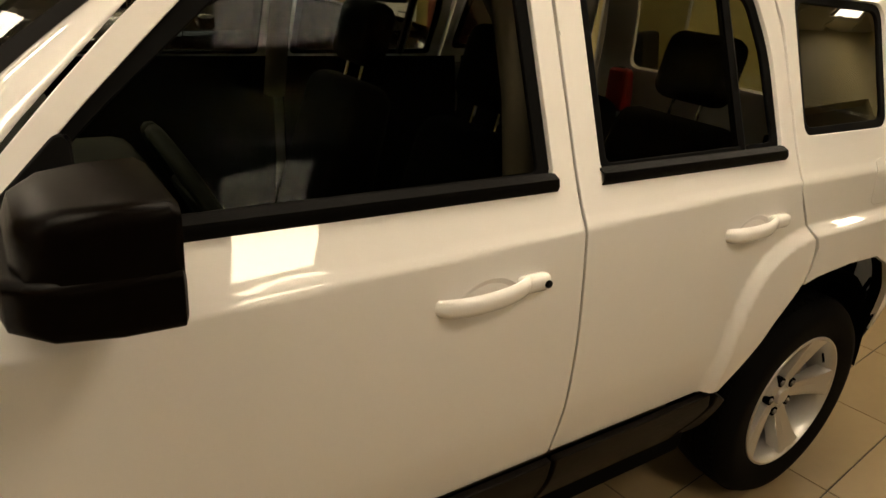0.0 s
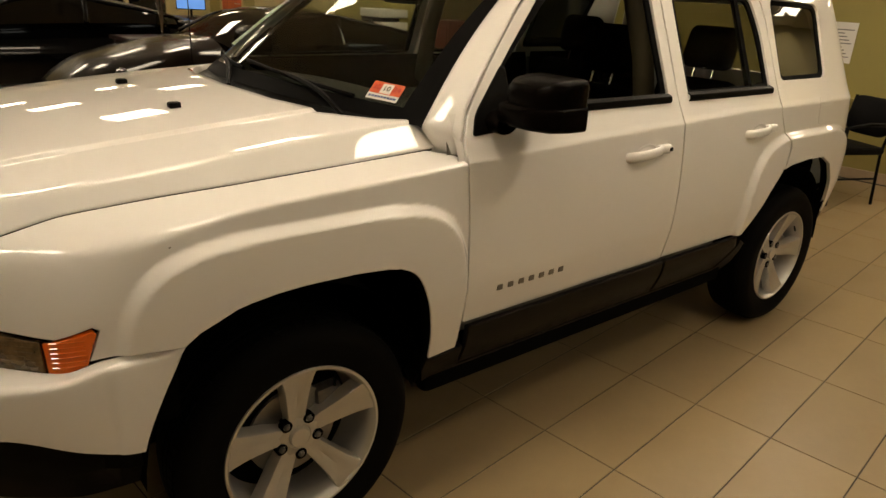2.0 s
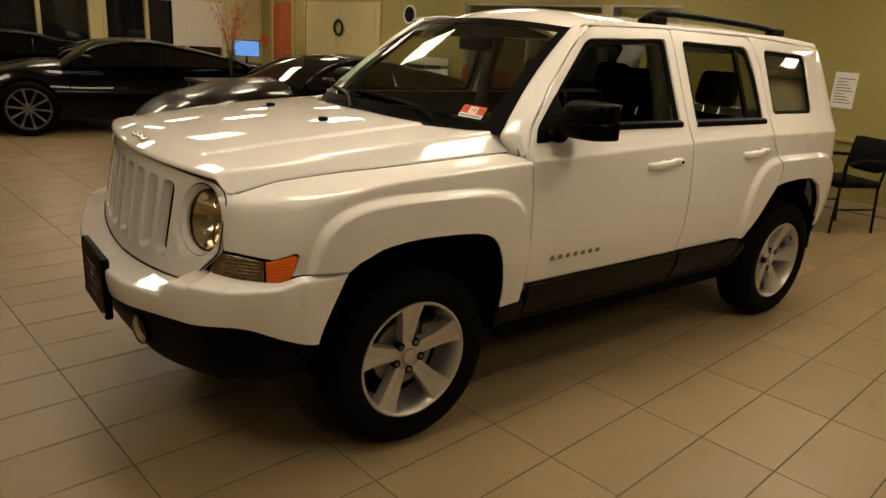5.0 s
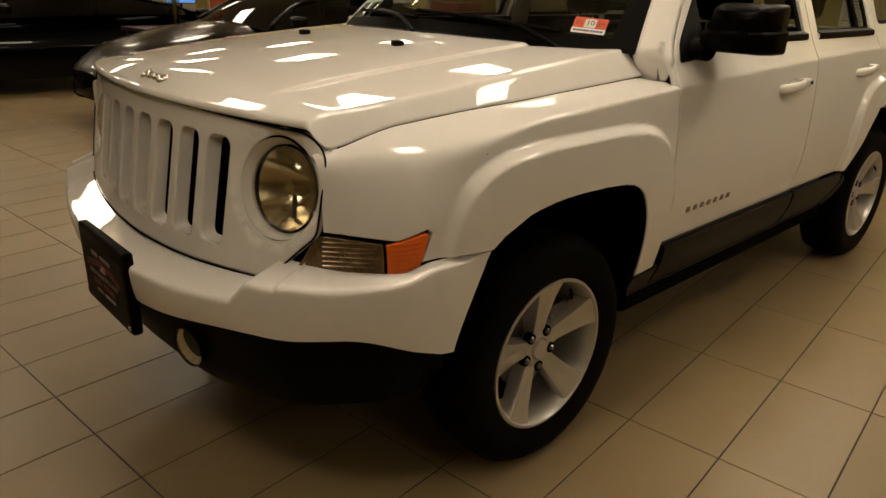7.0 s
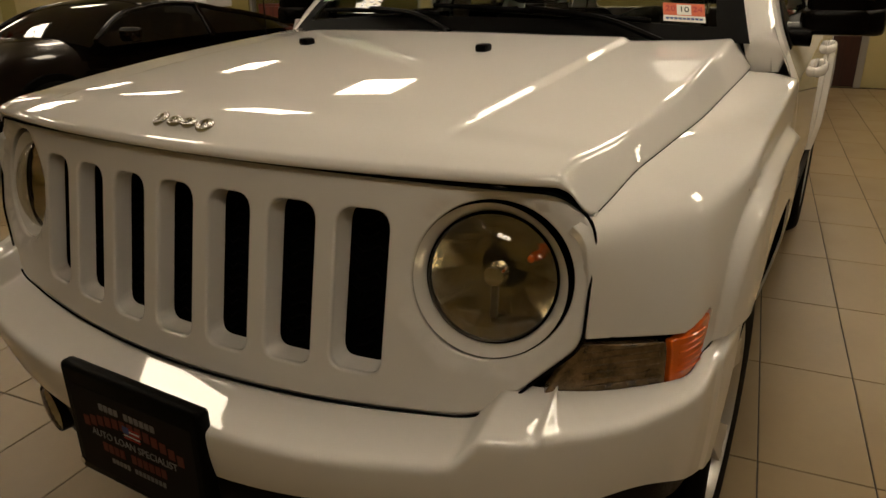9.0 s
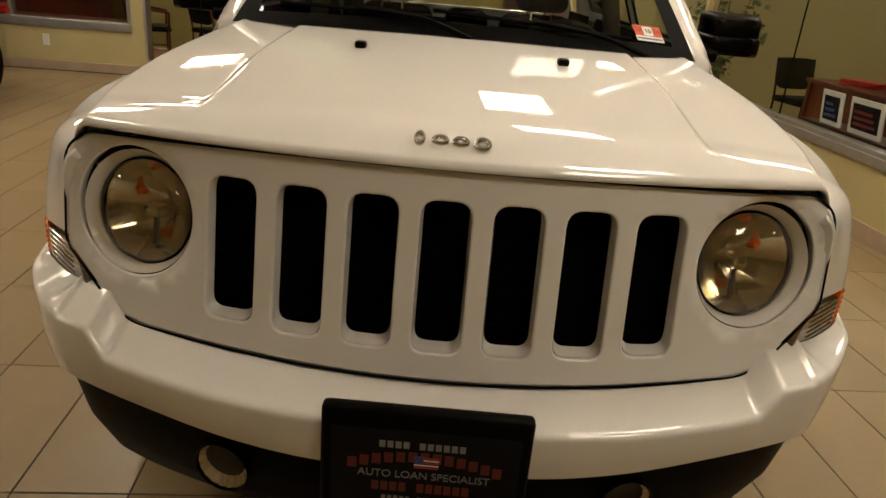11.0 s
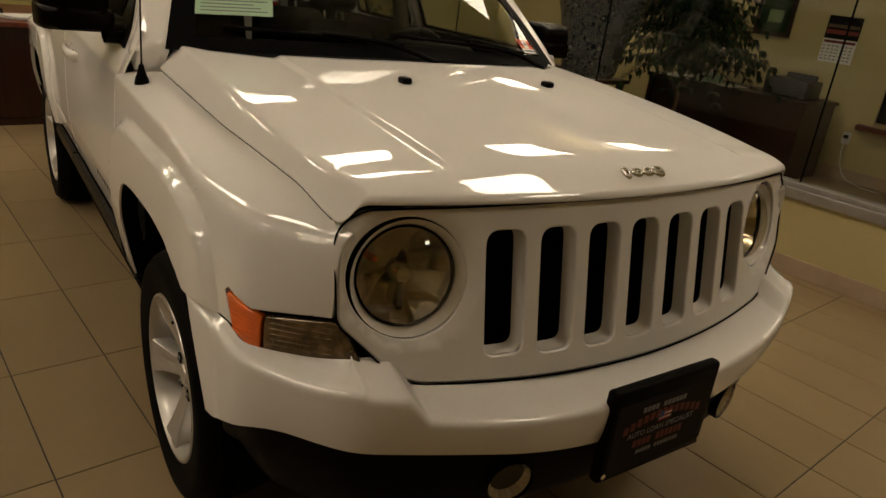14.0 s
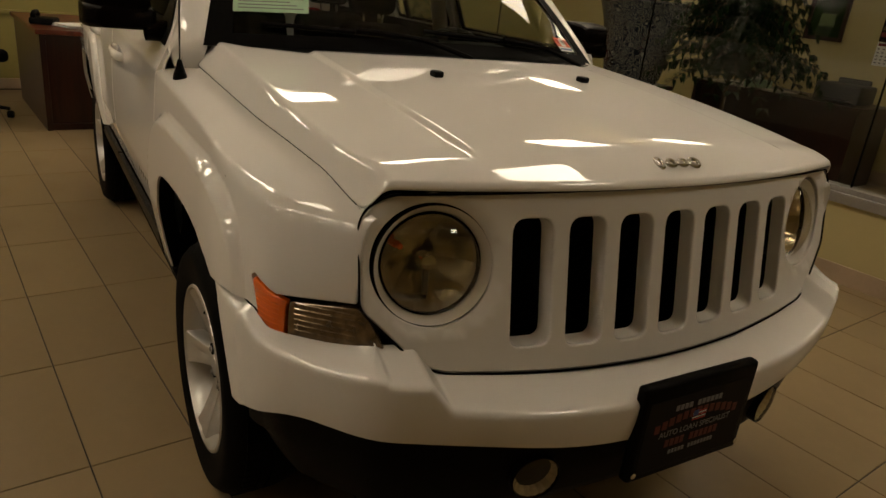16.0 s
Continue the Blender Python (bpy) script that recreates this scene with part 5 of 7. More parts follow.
wheel_ = part("steering_wheel", tube(ring, 0.016, 8), dash_vinyl, jeep, "black steering wheel", smooth="all", m=pose(-0.98, 0.38, 1.04, 0, -62, 0))
part("wheel_hub", box(-0.07, 0.07, -0.09, 0.09, -0.02, 0.02, 0.015), dash_vinyl, wheel_, smooth=True)
for a in (0, 180, 90):
    part("wheel_spoke", box(0.05, 0.18, -0.02, 0.02, -0.01, 0.01, 0.006), dash_vinyl, wheel_, m=pose(0, 0, 0, 0, 0, a))


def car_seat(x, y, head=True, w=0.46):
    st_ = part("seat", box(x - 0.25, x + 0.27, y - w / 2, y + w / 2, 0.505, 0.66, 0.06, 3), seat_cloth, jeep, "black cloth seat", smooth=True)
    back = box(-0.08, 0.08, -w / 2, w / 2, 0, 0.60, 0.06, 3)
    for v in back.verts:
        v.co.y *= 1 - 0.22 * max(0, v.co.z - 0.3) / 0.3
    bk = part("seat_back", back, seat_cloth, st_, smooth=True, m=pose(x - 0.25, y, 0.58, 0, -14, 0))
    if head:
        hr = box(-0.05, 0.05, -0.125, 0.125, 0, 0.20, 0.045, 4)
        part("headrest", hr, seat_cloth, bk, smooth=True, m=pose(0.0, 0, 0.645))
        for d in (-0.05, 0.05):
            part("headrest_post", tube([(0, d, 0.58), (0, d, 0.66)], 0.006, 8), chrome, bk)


car_seat(-1.27, 0.36)
car_seat(-1.27, -0.36)
for y in (0.40, -0.40):
    car_seat(-1.98, y, True, 0.50)
car_seat(-1.98, 0.0, False, 0.30)
for s in (1, -1):
    part("pillar_trim", tube([(-1.53, s * 0.70, 1.05), (-1.53, s * 0.65, 1.30), (-1.53, s * 0.56, 1.54)], 0.04, 8), trim_beige, jeep, "tan centre pillar trim", smooth="all")
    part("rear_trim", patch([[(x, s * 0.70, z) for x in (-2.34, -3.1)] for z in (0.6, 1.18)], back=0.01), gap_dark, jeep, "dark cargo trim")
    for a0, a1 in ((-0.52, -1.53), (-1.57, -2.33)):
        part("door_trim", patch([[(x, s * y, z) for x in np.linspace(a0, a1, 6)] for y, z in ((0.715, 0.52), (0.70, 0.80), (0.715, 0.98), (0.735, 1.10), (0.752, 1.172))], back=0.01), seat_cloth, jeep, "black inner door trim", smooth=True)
    part("window_bar", tube([(-2.09, s * (side(-2.09, z)[1] - 0.022), z) for z in (1.18, 1.36, 1.54)], 0.016, 6), black_plastic, jeep, "black window divider")
part("headliner", patch([[(x, y, roof(x, y)[2] - 0.03) for y in np.linspace(-0.52, 0.52, 9)] for x in (-1.0, -2.0, -3.0)], back=0.01), trim_beige, jeep, "tan headliner")
mirror_in = part("cabin_mirror", box(-0.90, -0.87, -0.12, 0.12, 1.44, 1.51, 0.015), black_plastic, jeep, "black cabin mirror", smooth=True)
part("mirror_stem", tube([(-0.87, 0, 1.48), (-0.84, 0, 1.54)], 0.01, 6), black_plastic, mirror_in)

# ---------------------------------------------------------------- the other cars: local x forward, origin on the floor under the middle
def coupe(name, label, m, paint, roof_h=1.23, nose_h=0.70, length=4.45, width=1.86, rim_mat=None, mirrors=True):
    car = thing(name, label, "car", m, "parked sports cars")
    hl, hw = length / 2, width / 2
    xs = hl * np.sin(np.linspace(-math.pi / 2, math.pi / 2, 61))

    def top(x):
        """Height of the bonnet, belt and tail line."""
        f = x / hl
        return 0.62 + (nose_h - 0.62) * smooth(1.0, 0.8, f) + 0.20 * smooth(0.95, 0.40, f) + 0.04 * smooth(0.5, -0.3, f) - 0.08 * smooth(-0.72, -1.0, f)

    def half(x):
        f = abs(x) / hl
        hips = 0.035 * math.exp(-((x + 1.25) / 0.5) ** 2) + 0.03 * math.exp(-((x - 1.25) / 0.45) ** 2)
        return hw * (1 - 0.42 * max(0, (f - 0.55) / 0.45) ** 2.6) - 0.045 + hips

    rows = []
    for x in xs:
        w, h = half(x), top(x)
        row = []
        for a in np.linspace(-1, 1, 33):
            s = abs(a)
            if s > 0.62:
                k = (s - 0.62) / 0.38
                y, z = w * (1 - 0.05 * k * k), 0.56 - 0.38 * k
            else:
                k = s / 0.62
                y, z = w * min(1.0, k * 1.02) ** 0.9 if k < 0.9 else w * (0.91 + 0.9 * (k - 0.9)), 0.56 + (h - 0.56) * (1 - k ** 3.2)
            fender_top = 0.06 * math.exp(-((abs(x) - 1.25) / 0.42) ** 2) * math.exp(-((s - 0.48) / 0.12) ** 2)
            k = max(0.0, (abs(x) / hl - 0.84) / 0.16)
            r = math.sqrt(max(0.0, 1 - 0.94 * k * k))
            row.append((x, math.copysign(y * (0.45 + 0.55 * r), a), 0.40 + (z + fender_top - 0.40) * (0.35 + 0.65 * r)))
        rows.append(row)
    b = patch(rows)
    b.faces.new([b.verts.new(p) for p in rows[0]])
    b.faces.new([b.verts.new(p) for p in rows[-1]])
    bmesh.ops.remove_doubles(b, verts=b.verts[:], dist=1e-4)
    # wheel openings: the body is uncut, dark discs on it stand for the shaded arches
    body = part("body", b, paint, car, smooth=True)
    for sx in (1.25, -1.25):
        for s in (1, -1):
            part("arch_shadow", lathe([(0.0, 0.0), (0.36, 0.0), (0.36, -0.04)], 36, "Y"), gap_dark, body, "dark disc standing for a shaded wheel arch", m=pose(sx, s * (half(sx) + 0.004), 0.36) @ Matrix.Diagonal((1, s, 1, 1)))
    # greenhouse
    ws0, ws1, rr, rb = 0.80, 0.12, -0.75, -1.85

    def cabin(x):
        if x > ws1:
            t = (ws0 - x) / (ws0 - ws1)
            return top(x) - 0.01 + (roof_h - 0.03 - top(x)) * math.sin(t * math.pi / 2) ** 1.05
        if x > rr:
            return roof_h - 0.03 + 0.03 * math.sin((ws1 - x) / (ws1 - rr) * math.pi) - 0.05 * ((ws1 - x) / (ws1 - rr)) ** 2
        t = (rr - x) / (rr - rb)
        return (roof_h - 0.08) + (top(rb) - roof_h + 0.08) * t ** 1.25

    def strip(x0, x1, n=9, inner=0.0):
        out = []
        for x in np.linspace(x0, x1, n):
            h = cabin(x)
            wid = (half(x) - 0.10) * (1 - 0.30 * max(0, h - 0.85) / 0.42)
            out.append([(x, y, h - 0.05 * (abs(y) / wid) ** 2.5) for y in np.linspace(-wid, wid, 13)])
        return out

    part("roof", patch(strip(ws1, rr), back=0.01), paint, car, smooth="all")
    part("windscreen", patch(strip(ws0, ws1)), tint_glass, car, "dark windscreen", smooth="all")
    part("rear_window", patch(strip(rr, rr + 0.62 * (rb - rr))), tint_glass, car, "dark rear window", smooth="all")
    part("engine_lid", patch(strip(rr + 0.62 * (rb - rr), rb), back=0.01), paint, car, smooth="all")
    for s in (1, -1):
        side_rows, rail = [], []
        for x in np.linspace(ws0 - 0.08, rb + 0.35, 24):
            h = cabin(x)
            wid = (half(x) - 0.10) * (1 - 0.30 * max(0, h - 0.85) / 0.42)
            bz = top(x) - 0.06
            upper = (x, s * wid, h - 0.052)
            lower = (x, s * (half(x) - 0.055), bz)
            side_rows.append([lower, tuple((np.array(lower) + upper) / 2 + (0, s * 0.012, 0)), upper])
            rail.append((x, s * (wid + 0.004), h - 0.05))
        part("side_window", patch(side_rows), tint_glass, car, "dark side window", smooth="all")
        part("roof_rail", tube(rail, 0.022, 8), paint, car, smooth="all")
        for x in (-0.42,):
            h = cabin(x)
            wid = (half(x) - 0.10) * (1 - 0.30 * max(0, h - 0.85) / 0.42)
            part("door_pillar", tube([(x, s * (half(x) - 0.05), top(x) - 0.06), (x - 0.05, s * (wid + 0.003), h - 0.05)], 0.028, 6), paint, car)
        part("shut_line", tube([(0.72, s * (half(0.72) - 0.002), 0.30), (0.76, s * (half(0.76) + 0.0), 0.62), (0.70, s * (half(0.7) - 0.055), top(0.7) - 0.05)], 0.004, 4), gap_dark, car)
        lamp_p = (hl - 0.42, s * (half(hl - 0.42) - 0.16), top(hl - 0.42) - 0.125)
        part("headlamp", lathe([(0.10, -0.02), (0.09, 0.02), (0.05, 0.04), (0.0, 0.045)], 24), smoked_lens, car, "dark oval headlamp", smooth="all", m=Matrix.Translation(lamp_p) @ pose(0, 0, 0, 0, 55, 0))
        part("tail_lamp", box(-hl + 0.03, -hl + 0.12, s * 0.55 - 0.18, s * 0.55 + 0.18, 0.66, 0.72, 0.015), red_lens, car, "red tail lamp")
        part("side_marker", box(hl - 0.62, hl - 0.54, s * half(hl - 0.58) - 0.006, s * half(hl - 0.58) + 0.006, 0.52, 0.55), red_lens, car, "red side marker")
        if mirrors:
            part("door_mirror", box(0.50, 0.62, s * (hw + 0.02) - 0.08, s * (hw + 0.02) + 0.08, 0.90, 1.01, 0.03, 3), paint, car, smooth=True)
    part("front_intake", box(hl - 0.07, hl - 0.02, -0.42, 0.42, 0.26, 0.40, 0.02), gap_dark, car, "black intake")
    part("cabin_seat", merge(box(-0.45, -0.30, -0.60, -0.12, 0.5, 1.08, 0.05), box(-0.45, -0.30, 0.12, 0.60, 0.5, 1.08, 0.05)), seat_cloth, car, "dark seats")
    w0 = None
    for sx in (1.25, -1.25):
        for s in (1, -1):
            mm = pose(sx, s * (half(sx) - 0.068), 0.335, 0, 11, 0 if s > 0 else 180)
            if w0 is None:
                w0 = alloy_wheel(mm, car, R=0.335, rim=0.252, spokes=10, width=0.25, metal=rim_mat or alloy, wide=0.14, disc=False)
            else:
                copy_thing(w0, mm)
    return car


coupe("sports_car", "glossy black sports coupe with ten-spoke wheels parked in the showroom", Matrix.Translation((-1.05, -8.15, 0)) @ pose(0, 0, 0, 0, 0, -1), black_car_paint, rim_mat=alloy_dark)
coupe("sports_car", "dark brown sports coupe with a long bonnet beside the white car", Matrix.Translation((-2.75, -5.0, 0)) @ pose(0, 0, 0, 0, 0, 2), brown_car_paint, roof_h=1.23, nose_h=0.72)
coupe("sports_car", "black sports coupe standing by the shop windows", Matrix.Translation((0.3, -10.4, 0)) @ pose(0, 0, 0, 0, 0, 4), black_car_paint)

# ---------------------------------------------------------------- the showroom's far side
def desk(name, label, m, w, d, h, mat, top_mat=None, drawers=0):
    """Panel desk: top, two sides, front; drawers with handles on one end. Local x along the width."""
    ob = thing(name, label, "desk", m)
    part("desktop", box(-w / 2, w / 2, -d / 2, d / 2, h - 0.035, h, 0.006), top_mat or mat, ob)
    for s in (-1, 1):
        part("side_panel", box(s * (w / 2 - 0.045) - 0.02, s * (w / 2 - 0.045) + 0.02, -d / 2 + 0.02, d / 2 - 0.02, 0, h - 0.036), mat, ob)
    part("front_panel", box(-w / 2 + 0.07, w / 2 - 0.07, -d / 2 + 0.05, -d / 2 + 0.075, 0.05, h - 0.036), mat, ob)
    for k in range(drawers):
        z = 0.08 + k * (h - 0.14) / drawers
        dr = part("drawer", box(w / 2 - 0.50, w / 2 - 0.07, d / 2 - 0.05, d / 2 - 0.02, z, z + (h - 0.17) / drawers, 0.004), mat, ob)
        part("handle", tube([(w / 2 - 0.34, d / 2 - 0.02, z + 0.1), (w / 2 - 0.33, d / 2, z + 0.1), (w / 2 - 0.24, d / 2, z + 0.1), (w / 2 - 0.23, d / 2 - 0.02, z + 0.1)], 0.005, 6), rail_metal, dr)
    part("plinth", box(-w / 2 + 0.03, w / 2 - 0.03, -d / 2 + 0.03, d / 2 - 0.03, 0.0, 0.05), mat, ob)
    return ob


def side_chair(m, label, fabric, frame, name="side_chair", arms=False):
    ob = thing(name, label, "chair", m)
    part("seat", box(-0.24, 0.24, -0.23, 0.23, 0.42, 0.48, 0.02, 3), fabric, ob, smooth=True)
    back = slab(rounded([(-0.20, 0.0), (0.20, 0.0), (0.225, 0.31), (-0.225, 0.31)], 0.09, 8), 0.05, "Y", 0.015, at=-0.025)
    part("backrest", back, fabric, ob, smooth=True, m=pose(0, 0.235, 0.54, -10, 0, 0))
    for sx in (-0.22, 0.22):
        part("leg", tube([(sx, -0.21, 0.0), (sx, -0.20, 0.43)], 0.012, 8), frame, ob)
        part("leg", tube([(sx, 0.25, 0.0), (sx, 0.21, 0.43), (sx, 0.245, 0.62), (sx, 0.285, 0.84)], 0.012, 8), frame, ob)
        part("stretcher", tube([(sx, -0.20, 0.22), (sx, 0.23, 0.22)], 0.009, 6), frame, ob)
        if arms:
            part("armrest", tube([(sx * 1.1, -0.20, 0.43), (sx * 1.12, -0.21, 0.64), (sx * 1.12, 0.0, 0.67), (sx * 1.08, 0.24, 0.66)], 0.016, 8), frame, ob, smooth="all")
    return ob


def office_chair(m, label):
    ob = thing("office_chair", label, "chair", m)
    part("seat", box(-0.26, 0.26, -0.25, 0.25, 0.45, 0.55, 0.04, 3), office_black, ob, smooth=True)
    back = box(-0.25, 0.25, -0.04, 0.04, 0, 0.62, 0.04, 3)
    for v in back.verts:
        v.co.y -= 0.06 * (v.co.x / 0.25) ** 2
    part("backrest", back, office_black, ob, smooth=True, m=pose(0, 0.27, 0.56, -10, 0, 0))
    part("gas_lift", tube([(0, 0, 0.10), (0, 0, 0.45)], 0.028, 10), office_black, ob)
    for k in range(5):
        a = 2 * math.pi * k / 5 + 0.3
        leg = part("base_leg", tube([(0.03 * math.cos(a), 0.03 * math.sin(a), 0.11), (0.30 * math.cos(a), 0.30 * math.sin(a), 0.075)], 0.022, 6, taper=0.014), office_black, ob)
        part("caster", lathe([(0.0, -0.022), (0.028, -0.022), (0.03, -0.012), (0.03, 0.012), (0.028, 0.022), (0.0, 0.022)], 16, "Y"), office_black, leg, smooth=True, m=pose(0.30 * math.cos(a), 0.30 * math.sin(a), 0.03, 0, 0, math.degrees(a) + 90))
    for s in (-1, 1):
        part("armrest", tube([(s * 0.27, 0.05, 0.50), (s * 0.31, 0.06, 0.60), (s * 0.31, -0.06, 0.72), (s * 0.31, -0.16, 0.72), (s * 0.31, 0.16, 0.72)], 0.02, 8), office_black, ob, smooth="all")
    return ob


def paper_stack(name, label, m, n, w, d, mat, step=0.004):
    ob = thing(name, label, "papers", m)
    rnd = random.Random(n)
    for k in range(n):
        part("sheet", box(-w / 2, w / 2, -d / 2, d / 2, k * step, k * step + step * 0.8), mat, ob, m=pose(rnd.uniform(-0.01, 0.01), rnd.uniform(-0.01, 0.01), 0, 0, 0, rnd.uniform(-9, 9)))
    return ob


# round table with a tall vase of dried orange branches between the cars
tb = thing("side_table", "dark wooden table between the parked cars", "table", at_room(-2.95, -6.55))
part("tabletop", box(-0.55, 0.55, -0.35, 0.35, 0.72, 0.76, 0.008), mahogany, tb)
for sx in (-0.48, 0.48):
    for sy in (-0.28, 0.28):
        part("leg", box(sx - 0.03, sx + 0.03, sy - 0.03, sy + 0.03, 0, 0.72, 0.004), mahogany, tb)
vase = thing("glass_vase", "tall clear glass vase with dried orange branches on the table", "vase", at_room(-2.85, -6.40, 0.76))
part("vase_body", lathe([(0.0, 0.003), (0.062, 0.003), (0.066, 0.02), (0.060, 0.2), (0.066, 0.40), (0.062, 0.40), (0.056, 0.2), (0.06, 0.02), (0.0, 0.012)], 24), window_glass, vase, smooth="all")
rnd = random.Random(11)
for k in range(16):
    a, r = rnd.uniform(0, 6.28), rnd.uniform(0.1, 0.42)
    h = rnd.uniform(0.8, 1.15)
    pts = spline([(0.0, 0.0, 0.02), (0.03 * math.cos(a), 0.03 * math.sin(a), 0.36), (r * 0.5 * math.cos(a + 0.3), r * 0.5 * math.sin(a + 0.3), 0.36 + (h - 0.36) * 0.55), (r * math.cos(a), r * math.sin(a), h)], 8)
    br = part("branch", tube(pts, 0.004, 5, taper=0.0015), bark, vase)
    bm = None
    for j in range(14):
        p = pts[rnd.randrange(4, 8)] + np.array([rnd.gauss(0, 0.025) for _ in range(3)])
        b = bmesh.new()
        bmesh.ops.create_icosphere(b, subdivisions=1, radius=rnd.uniform(0.008, 0.02), matrix=Matrix.Translation(p) @ pose(0, 0, 0, rnd.uniform(0, 180), rnd.uniform(0, 180), 0) @ Matrix.Diagonal((1, 0.6, 0.35, 1)))
        bm = merge(bm, b)
    part("blossoms", bm, flower_red, br, "orange dried blossoms")
side_chair(at_room(-2.55, -7.05, 0, 160), "red leather chair with wooden frame at the table", red_leather, cherry, "dining_chair")
side_chair(at_room(-3.35, -7.1, 0, 190), "red leather chair with wooden frame at the table", red_leather, cherry, "dining_chair")

# dark stand with red flowers near the front
st = thing("display_stand", "tall dark wooden display stand with red flowers", "stand", at_room(0.96, -4.45))
part("stand_body", box(-0.40, 0.40, -0.25, 0.25, 0.04, 1.02, 0.01), office_black, st)
part("stand_top", box(-0.43, 0.43, -0.28, 0.28, 1.02, 1.06, 0.008), office_black, st)
part("plinth", box(-0.38, 0.38, -0.23, 0.23, 0, 0.04), gap_dark, st)
pot = thing("flower_pot", "pot of red and orange flowers on the dark stand", "plant", at_room(0.72, -4.45, 1.06))
part("pot", lathe([(0.0, 0.0), (0.07, 0.0), (0.09, 0.14), (0.08, 0.14), (0.0, 0.12)], 20), red_leather, pot, smooth=True)
bm = None
for k in range(90):
    a, r, h = rnd.uniform(0, 6.28), abs(rnd.gauss(0, 0.13)), rnd.uniform(0.14, 0.42)
    b = bmesh.new()
    bmesh.ops.create_grid(b, x_segments=1, y_segments=2, size=0.5, matrix=Matrix.Translation((r * math.cos(a), r * math.sin(a), h)) @ pose(0, 0, 0, rnd.uniform(-60, 60), rnd.uniform(-60, 60), rnd.uniform(0, 360)) @ Matrix.Diagonal((0.03, 0.07, 1, 1)))
    bm = merge(bm, b)
part("leaves", bm, leaf_green, pot)
bm = None
for k in range(40):
    a, r, h = rnd.uniform(0, 6.28), abs(rnd.gauss(0, 0.12)), rnd.uniform(0.18, 0.40)
    b = bmesh.new()
    bmesh.ops.create_icosphere(b, subdivisions=1, radius=rnd.uniform(0.015, 0.035), matrix=Matrix.Translation((r * math.cos(a), r * math.sin(a), h)) @ Matrix.Diagonal((1, 1, 0.6, 1)))
    bm = merge(bm, b)
part("petals", bm, flower_red, pot)

# doors and fittings in the long wall
def wall_door(name, label, v0, v1, h, mat, frame_mat, u=-6.405):
    ob = thing(name, label, "door", ROOM, kind="structure")
    part("door_leaf", box(u, u + 0.02, v0 + 0.05, v1 - 0.05, 0.01, h - 0.05), mat, ob)
    for v in (v0, v1 - 0.06):
        part("door_frame", box(u, u + 0.045, v, v + 0.06, 0, h, 0.004), frame_mat, ob)
    part("door_frame", box(u, u + 0.045, v0, v1, h, h + 0.06, 0.004), frame_mat, ob)
    part("door_handle", tube([(u + 0.02, v1 - 0.14, 1.0), (u + 0.07, v1 - 0.14, 1.0), (u + 0.07, v1 - 0.26, 1.0)], 0.009, 8), rail_metal, ob)
    return ob


wall_door("door_1", "orange wooden door in a pale frame", -11.5, -10.6, 2.03, orange_door, wall_cream)
dd = thing("door_2", "pair of cream doors with a dark wreath", "door", ROOM, kind="structure")
for v0, v1 in ((-10.2, -8.95), (-8.94, -7.7)):
    lf = part("door_leaf", box(-6.405, -6.38, v0, v1, 0.02, 2.02, 0.004), wall_cream, dd)
    for z0, z1 in ((0.15, 0.95), (1.05, 1.9)):
        part("door_panel", box(-6.38, -6.37, v0 + 0.15, v1 - 0.15, z0, z1, 0.004), wall_cream, lf)
part("wreath", lathe([(0.10, 0.0), (0.13, 0.03), (0.16, 0.0), (0.13, -0.03)], 24, "X", closed=True), leaf_green, dd, "dark wreath", m=pose(-6.35, -8.95, 1.55))
for nm, v, z, r, mt, lb in (("wall_clock", -6.9, 1.83, 0.16, white_plastic, "round white wall clock with a dark face"), ("wall_sign", -11.85, 1.20, 0.13, orange_print, "round yellow warning sign on the wall")):
    ob = thing(nm, lb, "clock" if nm == "wall_clock" else "sign", ROOM @ pose(-6.40, v, z))
    part("disc", lathe([(r, 0.0), (r, 0.03), (r - 0.02, 0.035), (r - 0.03, 0.02), (0.0, 0.02)], 32, "X"), mt, ob, smooth=True)
    if nm == "wall_clock":
        part("clock_face", lathe([(r - 0.035, 0.021), (0.0, 0.022)], 32, "X"), print_dark, ob)

# printer on a cabinet by the long wall
cab = thing("printer_cabinet", "white two-door cabinet under the printer", "cabinet", at_room(-6.05, -5.95, 0, 90))
part("body", box(-0.55, 0.55, -0.28, 0.28, 0.0, 0.70, 0.005), white_plastic, cab)
for s in (-1, 1):
    d = part("door", box(s * 0.275 - 0.265, s * 0.275 + 0.265, -0.30, -0.281, 0.06, 0.68, 0.004), white_plastic, cab)
    part("handle", box(s * 0.06 - 0.008, s * 0.06 + 0.008, -0.32, -0.30, 0.35, 0.48, 0.003), rail_metal, d)
pr = thing("office_printer", "white office printer with a dark control panel", "printer", at_room(-6.02, -6.0, 0.70, 90))
part("lower_unit", box(-0.26, 0.26, -0.24, 0.24, 0.0, 0.30, 0.015), white_plastic, pr, smooth=True)
part("paper_slot", box(-0.22, 0.22, -0.25, 0.10, 0.30, 0.36), print_dark, pr)
part("scanner_lid", box(-0.26, 0.26, -0.25, 0.24, 0.36, 0.47, 0.015), white_plastic, pr, smooth=True)
part("control_panel", box(-0.08, 0.12, -0.29, -0.24, 0.33, 0.38, 0.008), print_dark, pr, m=pose(0, 0, 0, 10, 0, 0))
fr = thing("framed_certificate", "white certificate in a thin frame standing on the cabinet", "picture", at_room(-5.85, -5.5, 0.70, 90) @ pose(0, 0, 0, -12, 0, 0))
